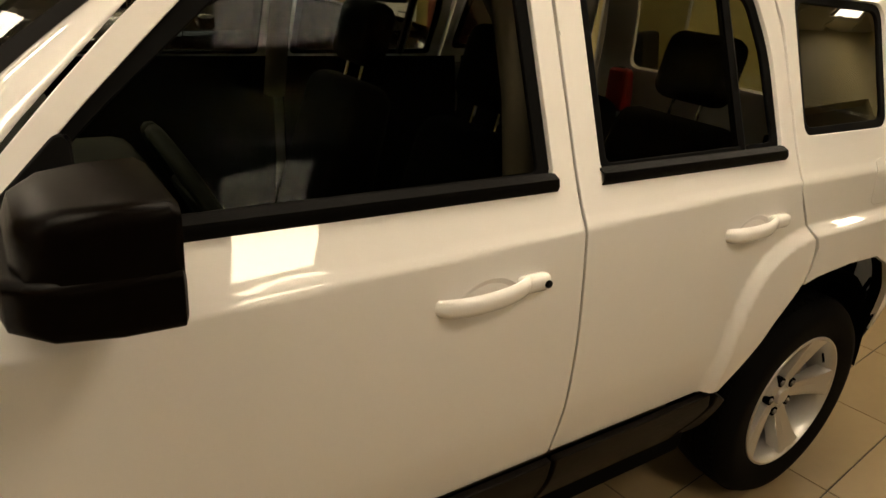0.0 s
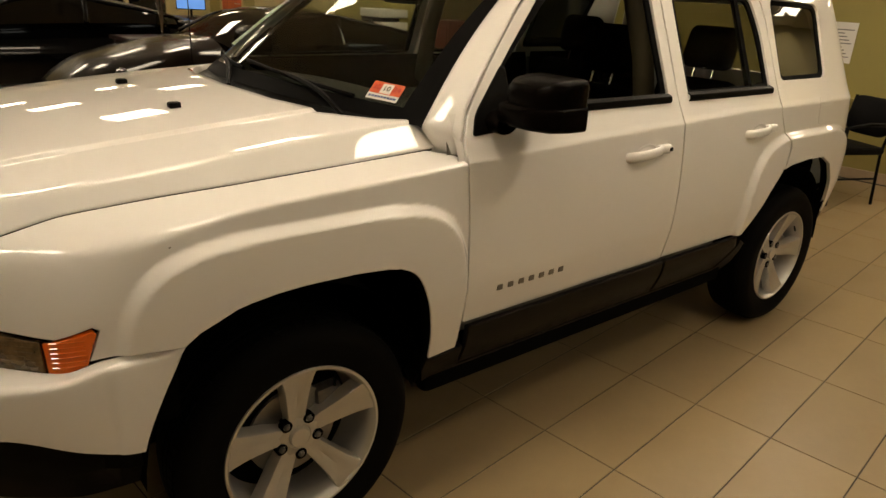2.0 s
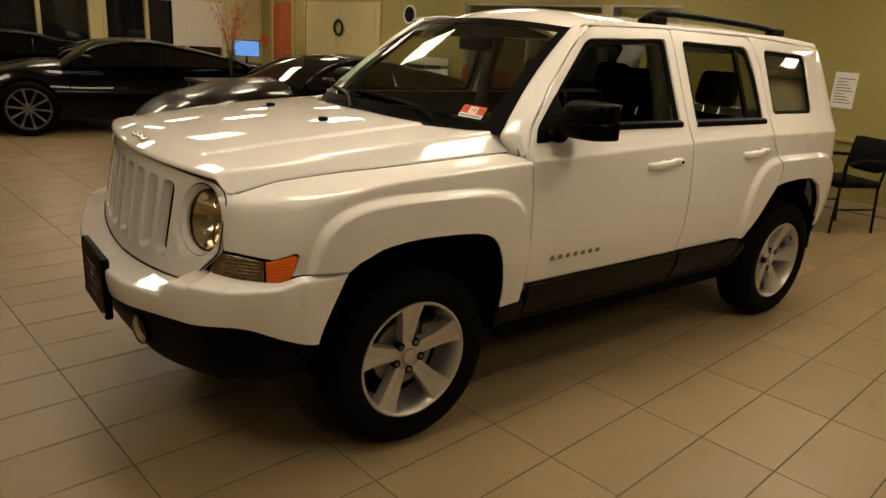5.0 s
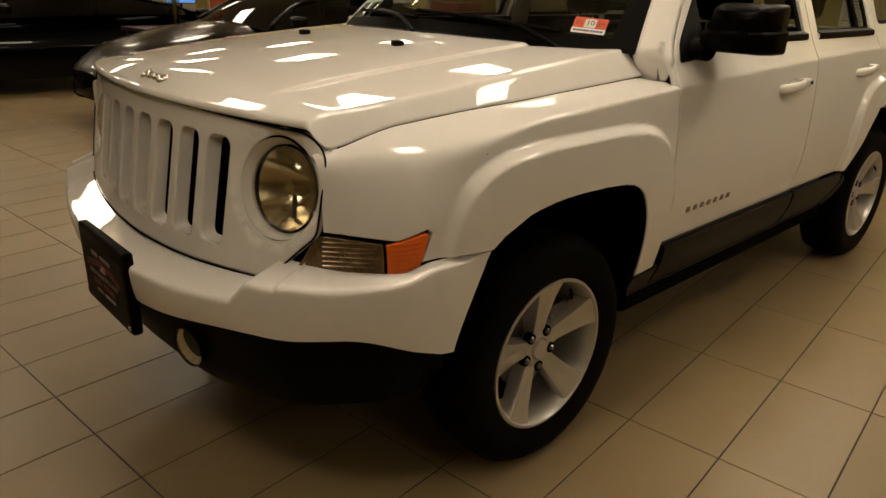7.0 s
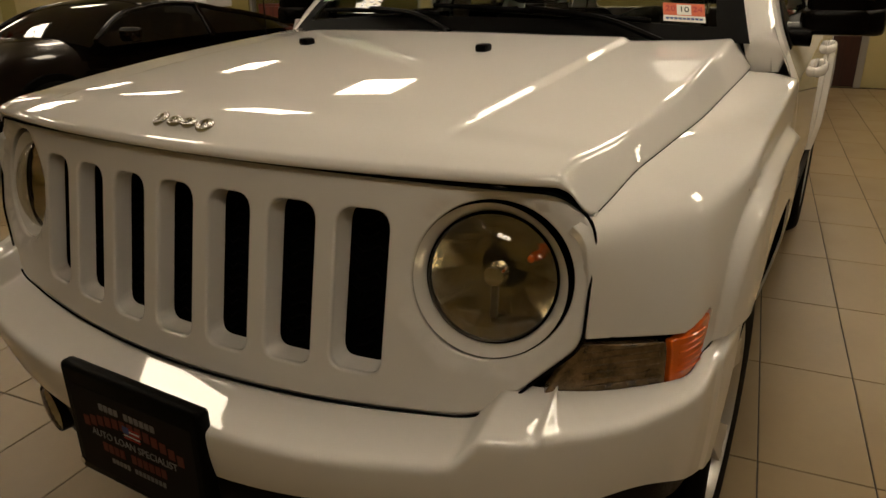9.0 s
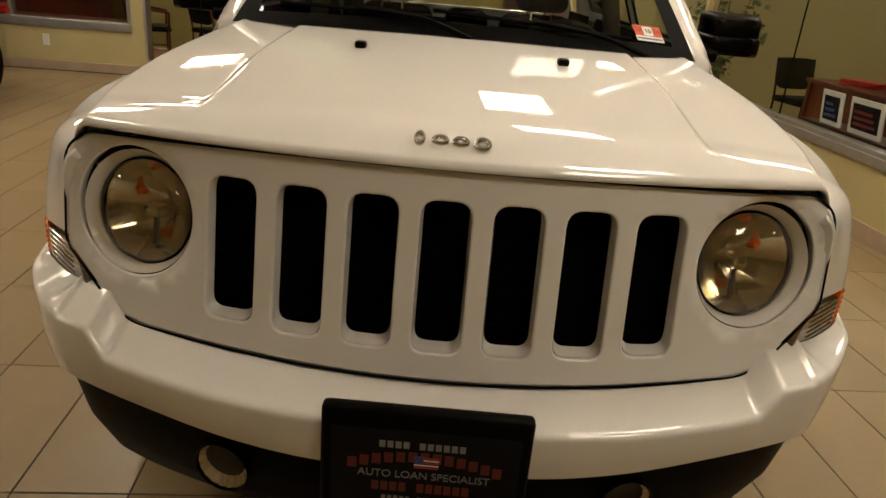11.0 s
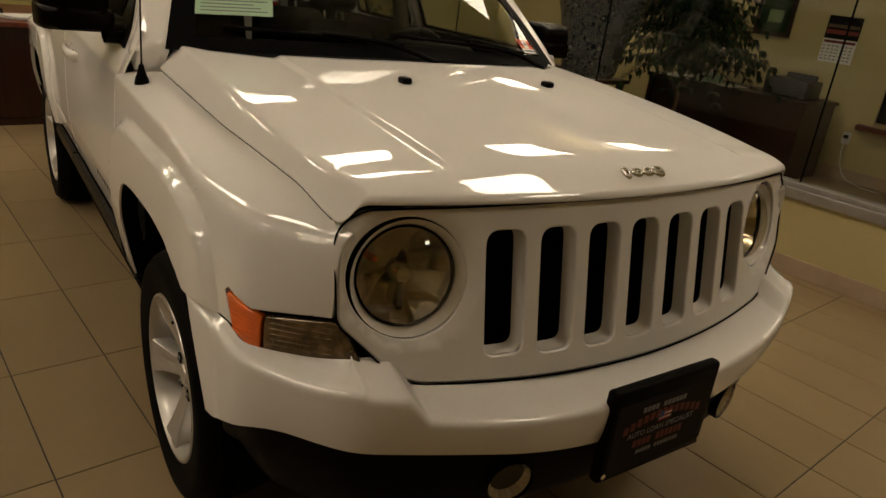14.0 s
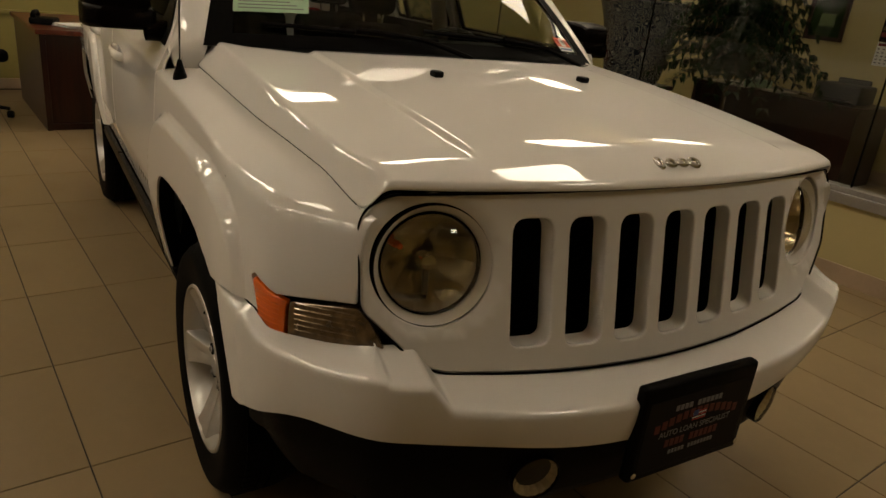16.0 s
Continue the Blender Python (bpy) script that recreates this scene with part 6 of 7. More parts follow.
part("frame", box(-0.15, 0.15, -0.006, 0.006, 0, 0.22, 0.003), grey_plastic, fr)
part("sheet", box(-0.135, 0.135, -0.008, -0.0065, 0.015, 0.205), paper, fr)
cb2 = thing("filing_cabinet", "red-brown wooden filing cabinet by the wall", "cabinet", at_room(-6.1, -4.75, 0, 90))
part("body", box(-0.25, 0.25, -0.25, 0.25, 0, 1.1, 0.006), cherry, cb2)
for k in range(3):
    d = part("drawer", box(-0.23, 0.23, -0.27, -0.25, 0.05 + 0.35 * k, 0.37 + 0.35 * k, 0.004), cherry, cb2)
    part("handle", box(-0.06, 0.06, -0.285, -0.27, 0.22 + 0.35 * k, 0.235 + 0.35 * k, 0.003), rail_metal, d)

# computer place by the far wall
dk = desk("work_desk", "dark desk with a glowing monitor by the far wall", at_room(-5.2, -10.9, 0, 20), 1.4, 0.7, 0.74, mahogany)
mo = thing("monitor", "flat monitor with a blue-white picture on the desk", "monitor", at_room(-5.35, -10.7, 0.74, 150))
part("stand", merge(lathe([(0.0, 0.0), (0.10, 0.0), (0.10, 0.012), (0.0, 0.016)], 20), box(-0.02, 0.02, 0.0, 0.03, 0.01, 0.2)), office_black, mo)
part("housing", box(-0.26, 0.26, -0.02, 0.02, 0.14, 0.46, 0.008), office_black, mo)
part("screen", box(-0.245, 0.245, -0.023, -0.0205, 0.155, 0.445), screen_blue, mo)

# ---------------------------------------------------------------- rear wall, corridor and back room
nt_ = thing("wall_notice", "white printed notice sheets pinned to the yellow wall", "notice", ROOM @ pose(-6.407, 0.07, 1.04))
part("sheet", box(0, 0.004, -0.11, 0.11, 0.0, 0.36), paper, nt_)
for k in range(9):
    part("plain_bar", box(0.004, 0.005, -0.085, 0.085 - 0.025 * (k % 4), 0.05 + 0.03 * k, 0.06 + 0.03 * k), print_grey, nt_)
sw = thing("light_switch", "white double light switch plate on the yellow wall", "switch", ROOM @ pose(-6.409, 0.90, 0.99))
part("plate", box(0, 0.006, -0.06, 0.06, -0.055, 0.055, 0.002), white_plastic, sw)
for s in (-1, 1):
    part("toggle", box(0.006, 0.014, s * 0.025 - 0.006, s * 0.025 + 0.006, -0.012, 0.012, 0.002), white_plastic, sw)
dr = thing("door_3", "dark red wooden door at the end of the corridor", "door", ROOM, kind="structure")
part("door_leaf", box(-8.895, -8.86, 1.14, 2.02, 0.01, 2.03), door_red, dr)
for v in (1.10, 2.02):
    part("door_frame", box(-8.895, -8.84, v - 0.04, v + 0.04, 0, 2.07, 0.004), rail_metal, dr)
part("door_frame", box(-8.895, -8.84, 1.14, 1.98, 2.03, 2.07, 0.004), rail_metal, dr)
part("door_handle", lathe([(0.0, 0.06), (0.025, 0.055), (0.028, 0.04), (0.012, 0.025), (0.012, 0.0), (0.03, 0.0)], 20, "X"), chrome, dr, m=pose(-8.86, 1.95, 1.0))
side_chair(at_room(-5.42, 0.52, 0, 60), "black padded visitor chair with arms by the yellow wall", office_black, office_black, "visitor_chair", arms=True)

# doorway frame of the back room, its floor and what stands in it
df = thing("door_4", "grey metal door frame of the back room", "door frame", ROOM, kind="structure")
for v in (-2.88, -1.91):
    part("jamb", box(-6.57, -6.40, v, v + 0.03, 0, 2.03, 0.003), rail_metal, df)
part("head", box(-6.57, -6.40, -2.85, -1.91, 2.0, 2.03, 0.003), rail_metal, df)
wf = thing("window_4", "interior office window in a metal frame", "window", ROOM, kind="structure")
for v in (-5.58, -4.3, -3.05):
    part("mullion", box(-6.53, -6.44, v - 0.02, v + 0.02, 0.55, 2.03, 0.003), rail_metal, wf)
part("head", box(-6.53, -6.44, -5.6, -3.02, 2.0, 2.03, 0.003), rail_metal, wf)
for a, b_ in ((-5.56, -4.32), (-4.28, -3.07)):
    part("pane", box(-6.49, -6.484, a, b_, 0.55, 2.0), window_glass, wf)
bf = thing("floor_back", "oak floorboards of the back room", "floor", ROOM, kind="structure")
for k in range(19):
    u = -9.0 + 0.128 * k
    part("floorboard", box(u, u + 0.126, -6.0, -1.0, -0.02, 0.002, 0.001), oak_floor, bf)
part("subfloor", box(-9.0, -6.4, -6.2, 0.95, -0.1, -0.021), grout, bf)
wall("wall_back_1", -9.15, -9.0, -6.2, 1.1, 0, CEILING, wall_yellow, "yellow back wall of the back room")
wall("wall_back_2", -9.0, -6.56, -6.3, -6.15, 0, CEILING, wall_yellow, "yellow side wall of the back room")
wall("wall_back_3", -9.0, -6.56, -1.05, -0.9, 0, CEILING, wall_yellow, "yellow wall of the back room beside the doorway")
desk("back_desk", "red-brown desk in the back room", at_room(-7.6, -4.3, 0, 90), 1.6, 0.7, 0.74, cherry)
side_chair(at_room(-7.3, -3.1, 0, 200), "wooden armchair with dark seat in the back room", office_black, cherry, "armchair", arms=True)
side_chair(at_room(-7.4, -2.3, 0, 230), "wooden armchair with dark seat in the back room", office_black, cherry, "armchair", arms=True)
bx = thing("red_carton", "red and white printed cartons behind the office window", "carton", at_room(-6.75, -4.55, 0.55))
part("carton_body", box(-0.10, 0.10, -0.35, 0.10, 0, 0.09, 0.003), red_print, bx)
part("carton_band", box(-0.101, 0.101, -0.30, 0.05, 0.03, 0.06), paper, bx)
bx2 = thing("grey_carton", "grey printed carton behind the office window", "carton", at_room(-6.75, -5.0, 0.55))
part("carton_body", box(-0.10, 0.10, -0.22, 0.08, 0, 0.10, 0.003), grey_plastic, bx2)
ledge = thing("window_ledge", "dark wooden shelf behind the office window", "shelf", ROOM)
part("board", box(-6.95, -6.58, -5.6, -3.0, 0.52, 0.55, 0.004), cherry, ledge)
part("riser", box(-6.95, -6.92, -5.6, -3.0, 0.0, 0.52), cherry, ledge)

# reception desk behind the car with its chair
rdesk = desk("reception_desk", "red mahogany reception desk behind the white car", at_room(-5.22, -0.17, 0, 90), 0.86, 1.44, 0.76, mahogany, cherry)
paper_stack("paper_stack", "loose printed papers on the reception desk", at_room(-4.8, -0.25, 0.762, 20), 6, 0.22, 0.30, paper)
ph = thing("desk_phone", "black desk telephone among papers", "telephone", at_room(-4.95, -0.47, 0.762, 70))
part("base", box(-0.09, 0.09, -0.10, 0.10, 0, 0.05, 0.012), office_black, ph, smooth=True)
part("handset", tube([(-0.06, -0.09, 0.06), (-0.06, -0.05, 0.085), (-0.06, 0.05, 0.085), (-0.06, 0.09, 0.06)], 0.018, 8), office_black, ph, smooth="all")
office_chair(at_room(-5.12, -1.05, 0, 200), "black swivel office chair with casters beside the desk")
bn = thing("waste_bin", "pale blue plastic waste bin by the wall", "bin", at_room(-6.1, -0.85))
part("bin_body", lathe([(0.0, 0.0), (0.11, 0.0), (0.14, 0.36), (0.13, 0.36), (0.10, 0.01), (0.0, 0.01)], 24), white_plastic, bn, smooth=True)

# ---------------------------------------------------------------- glass partition and office
PV = 2.83
pw = wall("wall_partition", -4.95, 5.0, PV, PV + 0.12, 0, 0.455, wall_cream, "low cream wall of the office partition")
skirting(pw, -4.95, 5.0, PV - 0.012, PV, 0.11)
skirting(pw, -4.965, -4.95, PV - 0.012, PV + 0.12, 0.11)
sill = thing("trim_partition", "brushed metal rail on the partition wall", "trim", ROOM, kind="structure")
part("lower_rail", box(-4.97, 5.0, PV - 0.025, PV + 0.135, 0.455, 0.515, 0.004), rail_metal, sill)
part("upper_rail", box(-4.97, 5.0, PV - 0.008, PV + 0.10, 0.515, 0.545, 0.003), rail_metal, sill)
part("top_rail", box(-4.97, 5.0, PV + 0.02, PV + 0.08, 2.35, 2.42, 0.004), rail_metal, sill)
gw = thing("window_5", "clear glass partition panes with thin dark joints", "window", ROOM, kind="structure")
cuts = [-4.9, -3.35, -1.72, -0.10, 1.5, 3.1, 4.95]
for a, b_ in zip(cuts, cuts[1:]):
    pane = part("pane", box(a + 0.004, b_ - 0.004, PV + 0.045, PV + 0.053, 0.545, 2.35), window_glass, gw)
    pane.visible_shadow = False
for c in cuts[1:-1]:
    part("joint", box(c - 0.004, c + 0.004, PV + 0.044, PV + 0.054, 0.545, 2.35), gap_dark, gw)
part("end_post", box(-4.97, -4.905, PV, PV + 0.10, 0.545, 2.42, 0.004), wall_cream, gw, "pale end post")
part("header", box(-4.97, 5.0, PV, PV + 0.12, 2.42, CEILING), wall_cream, gw)
part("office_header", box(-6.25, -4.97, PV, PV + 0.12, 2.1, CEILING), wall_cream, gw)

# first desk with red folders, chair and framed photographs
desk("office_desk", "red-brown office desk behind the glass", at_room(-3.95, 4.12, 0, 0), 1.15, 0.75, 0.72, cherry)
paper_stack("folder_stack", "red and white folders on the office desk", at_room(-4.05, 4.02, 0.722, 15), 7, 0.34, 0.25, red_print, 0.007)
paper_stack("folder_stack", "red and white folders on the office desk", at_room(-3.6, 4.07, 0.722, -20), 5, 0.30, 0.22, red_print, 0.007)
side_chair(at_room(-4.85, 4.02, 0, 100), "black padded side chair behind the glass", office_black, office_black)
for k, (u, w, h, mt) in enumerate(((-2.88, 0.24, 0.24, blue_print), (-2.50, 0.34, 0.24, red_leather))):
    fr = thing("photo_frame", ("white framed photograph of a blue scene leaning on the glass", "white framed photograph of a red car leaning on the glass")[k], "picture", at_room(u, PV + 0.16, 0.56) @ pose(0, 0, 0, 8, 0, 0))
    part("frame", box(-w / 2, w / 2, 0, 0.015, 0, h, 0.003), white_plastic, fr)
    part("photograph", box(-w / 2 + 0.03, w / 2 - 0.03, -0.002, 0.0, 0.035, h - 0.035), print_dark, fr)
    for j in range(3):
        part("photo_stripe", box(-w / 2 + 0.05, w / 2 - 0.06 - 0.02 * j, -0.003, -0.0021, 0.06 + 0.04 * j, 0.08 + 0.04 * j), mt, fr)
shelf = thing("low_shelf", "dark low shelf under the framed photographs", "shelf", ROOM)
part("board", box(-3.2, -2.1, PV + 0.137, PV + 0.38, 0.52, 0.555, 0.003), mahogany, shelf)
for u in (-3.18, -2.14):
    part("side_panel", box(u, u + 0.03, PV + 0.137, PV + 0.38, 0, 0.52), mahogany, shelf)

# climbing pot plant by the office door
def leaf_mesh(bm, place, size, rnd, narrow=0.55):
    m = Matrix.Translation(place) @ Euler((rnd.uniform(-1.2, 1.2), rnd.uniform(-1.2, 1.2), rnd.uniform(0, 6.28))).to_matrix().to_4x4()
    pts = [(0, -0.5, 0), (narrow * 0.5, -0.1, 0.06), (narrow * 0.4, 0.25, 0.04), (0, 0.55, -0.05), (-narrow * 0.4, 0.25, 0.04), (-narrow * 0.5, -0.1, 0.06)]
    vs = [bm.verts.new(m @ (Vector(p) * size)) for p in pts]
    mid = bm.verts.new(m @ Vector((0, 0, 0)))
    for k in range(6):
        bm.faces.new((vs[k], vs[(k + 1) % 6], mid))


rnd = random.Random(21)
vine = thing("climbing_plant", "leafy green climbing pot plant by the office wall", "plant", at_room(-5.75, 3.45))
part("pot", lathe([(0.0, 0.0), (0.13, 0.0), (0.18, 0.32), (0.16, 0.32), (0.12, 0.28), (0.0, 0.28)], 24), bark, vine, smooth=True)
for k in range(7):
    a = rnd.uniform(0, 6.28)
    pts = spline([(0, 0, 0.25), (0.06 * math.cos(a), 0.06 * math.sin(a), 0.7), (0.25 * math.cos(a), 0.25 * math.sin(a), 1.1 + 0.12 * k), (0.45 * math.cos(a + 0.4), 0.45 * math.sin(a + 0.4), 0.95 + 0.12 * k)], 14)
    stm = part("stem", tube(pts, 0.008, 5, taper=0.003), bark, vine)
    bm = bmesh.new()
    for p in pts[3:]:
        for j in range(5):
            leaf_mesh(bm, Vector(p) + Vector([rnd.gauss(0, 0.05) for _ in range(3)]), rnd.uniform(0.05, 0.09), rnd, 0.7)
    part("leaves", bm, leaf_light, stm)

# second desk along the back wall
desk("office_desk", "dark mahogany office desk against the cream wall", at_room(-2.05, 5.70, 0, 0), 1.76, 0.72, 0.75, mahogany, drawers=2)
dp = thing("desk_printer", "dark grey printer on the mahogany desk", "printer", at_room(-1.52, 5.72, 0.75, 0))
part("body", box(-0.21, 0.21, -0.18, 0.18, 0, 0.17, 0.02, 3), grey_plastic, dp, smooth=True)
part("paper_tray", box(-0.14, 0.14, -0.26, -0.16, 0.02, 0.035), grey_plastic, dp)
part("feeder", box(-0.15, 0.15, 0.10, 0.14, 0.15, 0.24, 0.01), grey_plastic, dp, m=pose(0, 0, 0, -10, 0, 0))
tis = thing("tissue_box", "pale green tissue box with a raised tissue", "tissue box", at_room(-2.30, 5.55, 0.75, 12))
part("carton_body", box(-0.12, 0.12, -0.06, 0.06, 0, 0.085, 0.003), paper_green, tis)
part("tissue", lathe([(0.045, 0.085), (0.03, 0.12), (0.022, 0.16), (0.008, 0.20), (0.0, 0.205)], 9), paper, tis)
paper_stack("paper_stack", "loose white papers on the mahogany desk", at_room(-2.62, 5.50, 0.752, 10), 5, 0.21, 0.29, paper)
paper_stack("paper_stack", "loose white papers on the mahogany desk", at_room(-2.05, 5.50, 0.752, -15), 3, 0.21, 0.29, paper)
cal = thing("wall_calendar", "wall calendar with a town photograph over a month grid", "calendar", ROOM @ pose(-1.40, 6.197, 1.10))
part("page", box(-0.16, 0.16, -0.006, 0, 0.0, 0.22), paper, cal)
part("photograph", box(-0.16, 0.16, -0.008, 0, 0.225, 0.44), print_dark, cal)
part("photo_stripe", box(-0.15, 0.15, -0.0095, -0.008, 0.27, 0.31), red_leather, cal)
part("photo_stripe", box(-0.15, 0.15, -0.0095, -0.008, 0.33, 0.36), bark, cal)
part("month_bar", box(-0.15, 0.15, -0.0075, -0.006, 0.185, 0.21), red_leather, cal)
for r in range(5):
    for c in range(7):
        part("day_bar", box(-0.145 + 0.043 * c, -0.125 + 0.043 * c, -0.0075, -0.006, 0.022 + 0.032 * r, 0.034 + 0.032 * r), print_grey, cal)
pic = thing("wall_picture", "dark framed green picture on the office wall", "picture", ROOM @ pose(-2.10, 6.195, 1.27))
part("frame", merge(merge(box(-0.20, -0.16, -0.025, 0, 0, 0.44, 0.004), box(0.16, 0.20, -0.025, 0, 0, 0.44, 0.004)), merge(box(-0.16, 0.16, -0.025, 0, 0, 0.04), box(-0.16, 0.16, -0.025, 0, 0.40, 0.44))), mahogany, pic)
part("painting", box(-0.16, 0.16, -0.012, -0.002, 0.04, 0.40), leaf_green, pic)
part("painted_shape", box(-0.07, 0.08, -0.014, -0.012, 0.14, 0.26), leaf_light, pic)
ow = thing("window_6", "dark office window with a wooden sill and frame", "window", ROOM, kind="structure")
part("pane", box(-0.85, 0.9, 6.188, 6.196, 0.62, 2.1), window_night, ow)
for u in (-0.93, 0.9):
    part("window_frame", box(u, u + 0.08, 6.16, 6.2, 0.58, 2.18, 0.005), wall_cream, ow)
part("window_sill", box(-0.98, 1.03, 6.08, 6.2, 0.53, 0.58, 0.006), cherry, ow)
bl = thing("window_blind", "cream roller blind pulled halfway over the office window", "blind", ROOM)
part("cloth", box(-0.84, 0.89, 6.14, 6.15, 0.98, 2.25), curtain_cloth, bl)
part("bottom_bar", box(-0.84, 0.89, 6.135, 6.155, 0.96, 0.985, 0.004), curtain_cloth, bl)
ou = thing("wall_outlet", "white wall outlet with a black plug and cord", "outlet", ROOM @ pose(-1.06, 6.197, 0.42))
part("plate", box(-0.04, 0.04, -0.006, 0, -0.06, 0.06, 0.002), white_plastic, ou)
part("plug", box(-0.02, 0.02, -0.035, -0.006, -0.005, 0.03, 0.005), office_black, ou)
part("cord", tube(spline([(0, -0.03, 0.0), (0.02, -0.05, -0.2), (0.12, -0.1, -0.36), (0.3, -0.14, -0.41), (0.5, -0.2, -0.412)], 20), 0.005, 6), white_plastic, ou)
office_chair(at_room(0.02, 5.25, 0, 40), "black swivel office chair with looped arms in the office")

# big patterned planter and feathery indoor tree
mosaic = bpy.data.materials.new("mosaic_glaze")
mosaic.use_nodes = True
N, L = mosaic.node_tree.nodes, mosaic.node_tree.links
tc, v1, v2, r1, mx, n1 = (N.new("ShaderNode" + k) for k in ("TexCoord", "TexVoronoi", "TexVoronoi", "ValToRGB", "Mix", "TexNoise"))
v1.inputs["Scale"].default_value = 13.0
v1.feature = "F1"
v2.feature, v2.inputs["Scale"].default_value = "DISTANCE_TO_EDGE", 13.0
L.new(tc.outputs["Object"], v1.inputs["Vector"]), L.new(tc.outputs["Object"], v2.inputs["Vector"])
wv = N.new("ShaderNodeMath")
wv.operation = "SINE"
ml = N.new("ShaderNodeMath")
ml.operation = "MULTIPLY"
ml.inputs[1].default_value = 30
L.new(v1.outputs["Distance"], ml.inputs[0]), L.new(ml.outputs[0], wv.inputs[0]), L.new(wv.outputs[0], r1.inputs[0])
cr = r1.color_ramp
cr.interpolation = "CONSTANT"
cr.elements[0].color, cr.elements[0].position = (0.012, 0.016, 0.028, 1), 0.0
cr.elements[1].color, cr.elements[1].position = (0.30, 0.31, 0.28, 1), 0.22
for at, tone in ((0.60, (0.16, 0.09, 0.02, 1)), (0.70, (0.34, 0.35, 0.32, 1)), (0.92, (0.02, 0.024, 0.04, 1))):
    cr.elements.new(at).color = tone
mx.data_type = "RGBA"
ed = N.new("ShaderNodeMath")
ed.operation = "LESS_THAN"
ed.inputs[1].default_value = 0.035
L.new(v2.outputs["Distance"], ed.inputs[0]), L.new(ed.outputs[0], mx.inputs[0]), L.new(r1.outputs[0], mx.inputs[6])
mx.inputs[7].default_value = (0.015, 0.02, 0.03, 1)
L.new(mx.outputs[2], N["Principled BSDF"].inputs["Base Color"])
N["Principled BSDF"].inputs["Roughness"].default_value = 0.25
ped = thing("plant_stand", "dark wooden stand under the patterned planter", "stand", at_room(-2.92, 4.3))
part("stand_top", box(-0.30, 0.30, -0.30, 0.30, 0.66, 0.70, 0.006), mahogany, ped)
for sx in (-0.24, 0.24):
    for sy in (-0.24, 0.24):
        part("leg", box(sx - 0.03, sx + 0.03, sy - 0.03, sy + 0.03, 0, 0.66, 0.004), mahogany, ped)
pl = thing("patterned_planter", "large glazed planter with a dark and ochre scroll pattern", "planter", at_room(-2.92, 4.3, 0.70))
part("planter_body", lathe([(0.0, 0.0), (0.24, 0.0), (0.27, 0.05), (0.36, 0.55), (0.41, 0.70), (0.43, 0.74), (0.41, 0.76), (0.38, 0.74), (0.36, 0.68), (0.0, 0.66)], 48), mosaic, pl, smooth=True)
bm = bmesh.new()
for k in range(160):
    a, r = rnd.uniform(0, 6.28), abs(rnd.gauss(0, 0.2))
    leaf_mesh(bm, Vector((r * math.cos(a), r * math.sin(a), 0.68 + rnd.uniform(0, 0.45))), rnd.uniform(0.08, 0.16), rnd, 0.5)
part("leaves", bm, leaf_green, pl)
tree = thing("indoor_tree", "feathery green indoor conifer in a dark pot", "plant", at_room(-2.16, 4.75))
part("pot", lathe([(0.0, 0.0), (0.16, 0.0), (0.21, 0.36), (0.19, 0.36), (0.17, 0.32), (0.0, 0.32)], 24), mahogany, tree, smooth=True)
part("trunk", tube([(0, 0, 0.3), (0.01, 0, 1.0), (0.0, 0.01, 1.9)], 0.022, 8, taper=0.008), bark, tree)
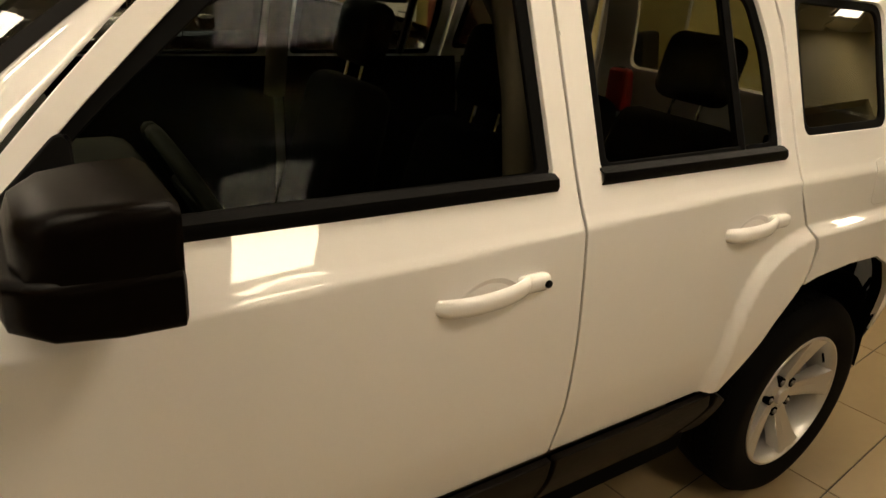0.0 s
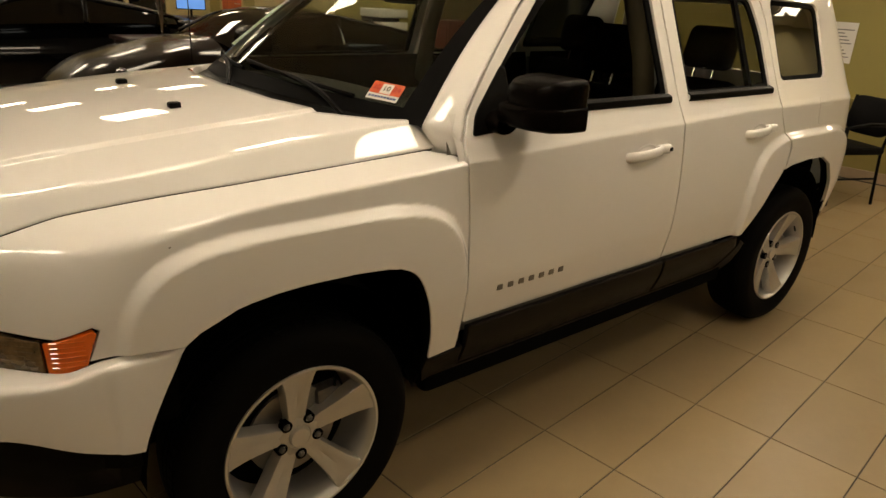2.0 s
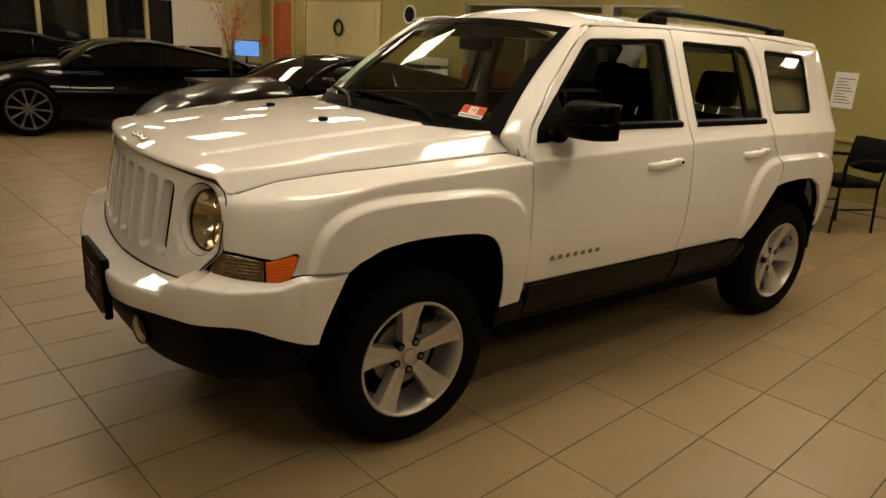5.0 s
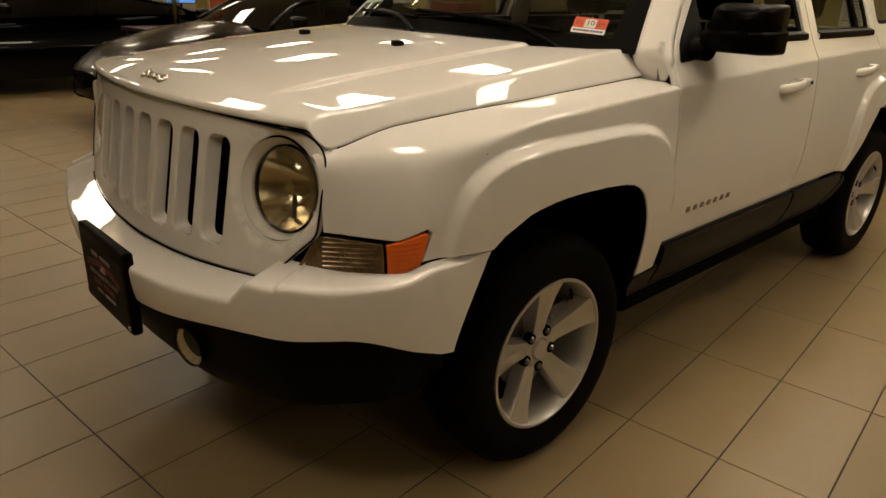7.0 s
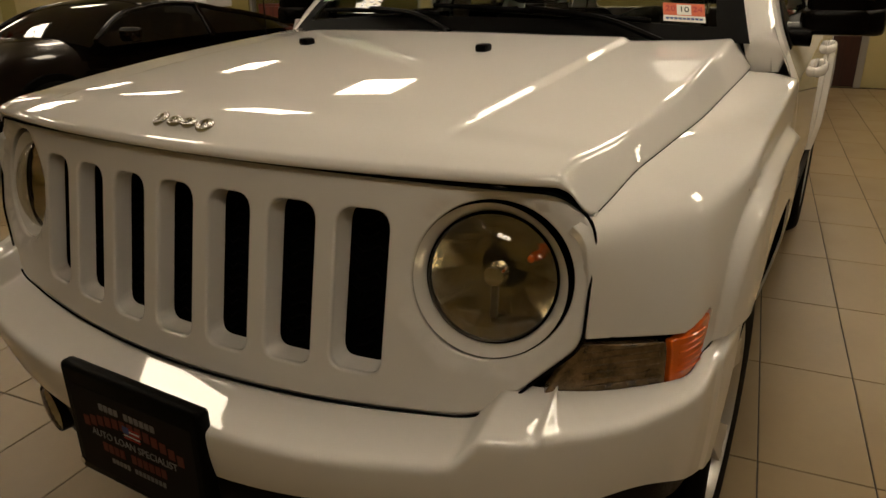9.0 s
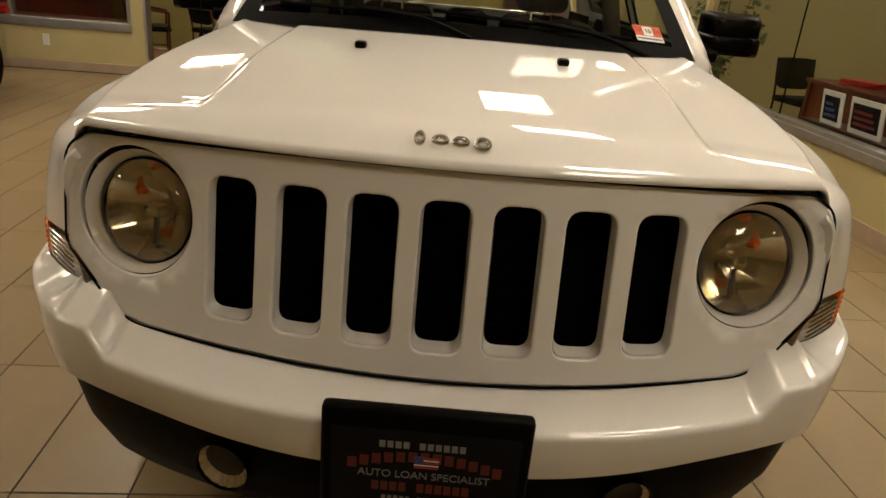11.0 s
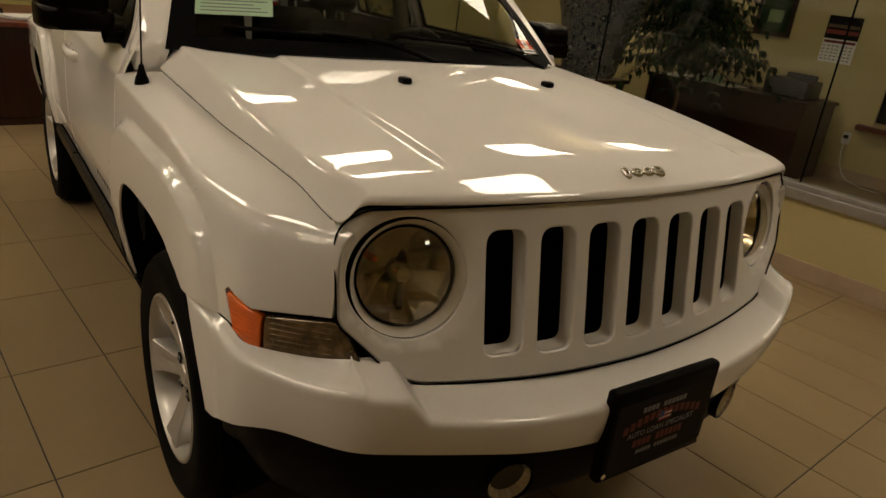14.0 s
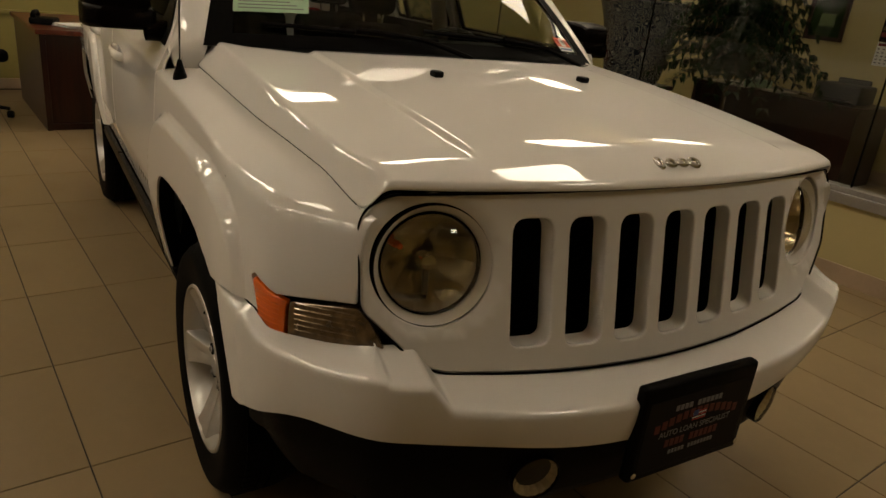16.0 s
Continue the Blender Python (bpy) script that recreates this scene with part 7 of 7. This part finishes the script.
for lv in range(11):
    z = 0.95 + lv * 0.10
    for k in range(11):
        a = 2 * math.pi * (k + 0.45 * lv) / 11 + rnd.uniform(-0.2, 0.2)
        ln = (0.84 - 0.04 * lv) * rnd.uniform(0.75, 1.15)
        rise, droop = rnd.uniform(0.05, 0.16), rnd.uniform(0.12, 0.34)
        pts = [(ln * f * math.cos(a), ln * f * math.sin(a), z + rise * math.sin(f * 2.2) - droop * f * f) for f in np.linspace(0, 1, 9)]
        br = part("branch", tube(pts, 0.006, 5, taper=0.002), bark, tree)
        bm = bmesh.new()
        for i, p in enumerate(pts[1:]):
            f = (i + 1) / 8
            for side_ in (-1, 1):
                for j in range(8):
                    o = Vector(p) + Vector((-math.sin(a) * side_, math.cos(a) * side_, 0)) * 0.005
                    tw = 0.15 * (1 - 0.5 * f) * rnd.uniform(0.8, 1.2)
                    d = Vector((math.cos(a) * 0.55 - math.sin(a) * side_, math.sin(a) * 0.55 + math.cos(a) * side_, -0.80 + 0.13 * j)).normalized()
                    e1 = o + d * tw + Vector((0, 0, -0.03))
                    wv_ = Vector((0, 0, 1)).cross(d).normalized() * 0.0125
                    vs = [bm.verts.new(q) for q in (o - wv_ * 0.6, o + d * tw * 0.5 - wv_, e1, o + d * tw * 0.5 + wv_, o + wv_ * 0.6)]
                    bm.faces.new(vs)
        part("needles", bm, leaf_green, br)

# ---------------------------------------------------------------- floor tiles, one by one near the car, joined farther off
def tile_bm(w, d):
    b = box(-w / 2, w / 2, -d / 2, d / 2, -0.012, 0)
    top = [e for e in b.edges if all(v.co.z > -0.001 for v in e.verts)]
    bmesh.ops.bevel(b, geom=top, offset=0.0012, segments=1, affect="EDGES")
    return b


proto = bpy.data.meshes.new("tile")
b = tile_bm(T_U - 0.0045, T_V - 0.0045)
b.to_mesh(proto)
b.free()
proto.materials.append(tile_mat)
rnd = random.Random(4)
far = bmesh.new()
near = []
for i in range(int((FLOOR[0] - U0) / T_U) - 1, int((FLOOR[1] - U0) / T_U) + 1):
    for j in range(int((FLOOR[2] - V0) / T_V) - 1, int((FLOOR[3] - V0) / T_V) + 1):
        u, v = U0 + (i + 0.5) * T_U, V0 + (j + 0.5) * T_V
        if not (FLOOR[0] < u < FLOOR[1] and FLOOR[2] < v < FLOOR[3]):
            continue
        if u < -6.4 and v < 1.0:
            continue
        near.append((max(abs(u + 0.9) / 1.6, abs(v - 0.1)), u, v))
near.sort()
for k, (_, u, v) in enumerate(near):
    m = Matrix.Translation((u, v, rnd.uniform(-0.0004, 0.0004)))
    if k < 300:
        ob = new("tile", proto)
        ob.parent = floor
        ob.matrix_basis = m
    else:
        far.from_mesh(proto)
        far.verts.ensure_lookup_table()
        for vtx in far.verts[-len(proto.vertices):]:
            vtx.co += m.translation
ob = part("tile_field", far, tile_mat, floor, "cream tiles farther off")
ob["kind"] = "stuff"
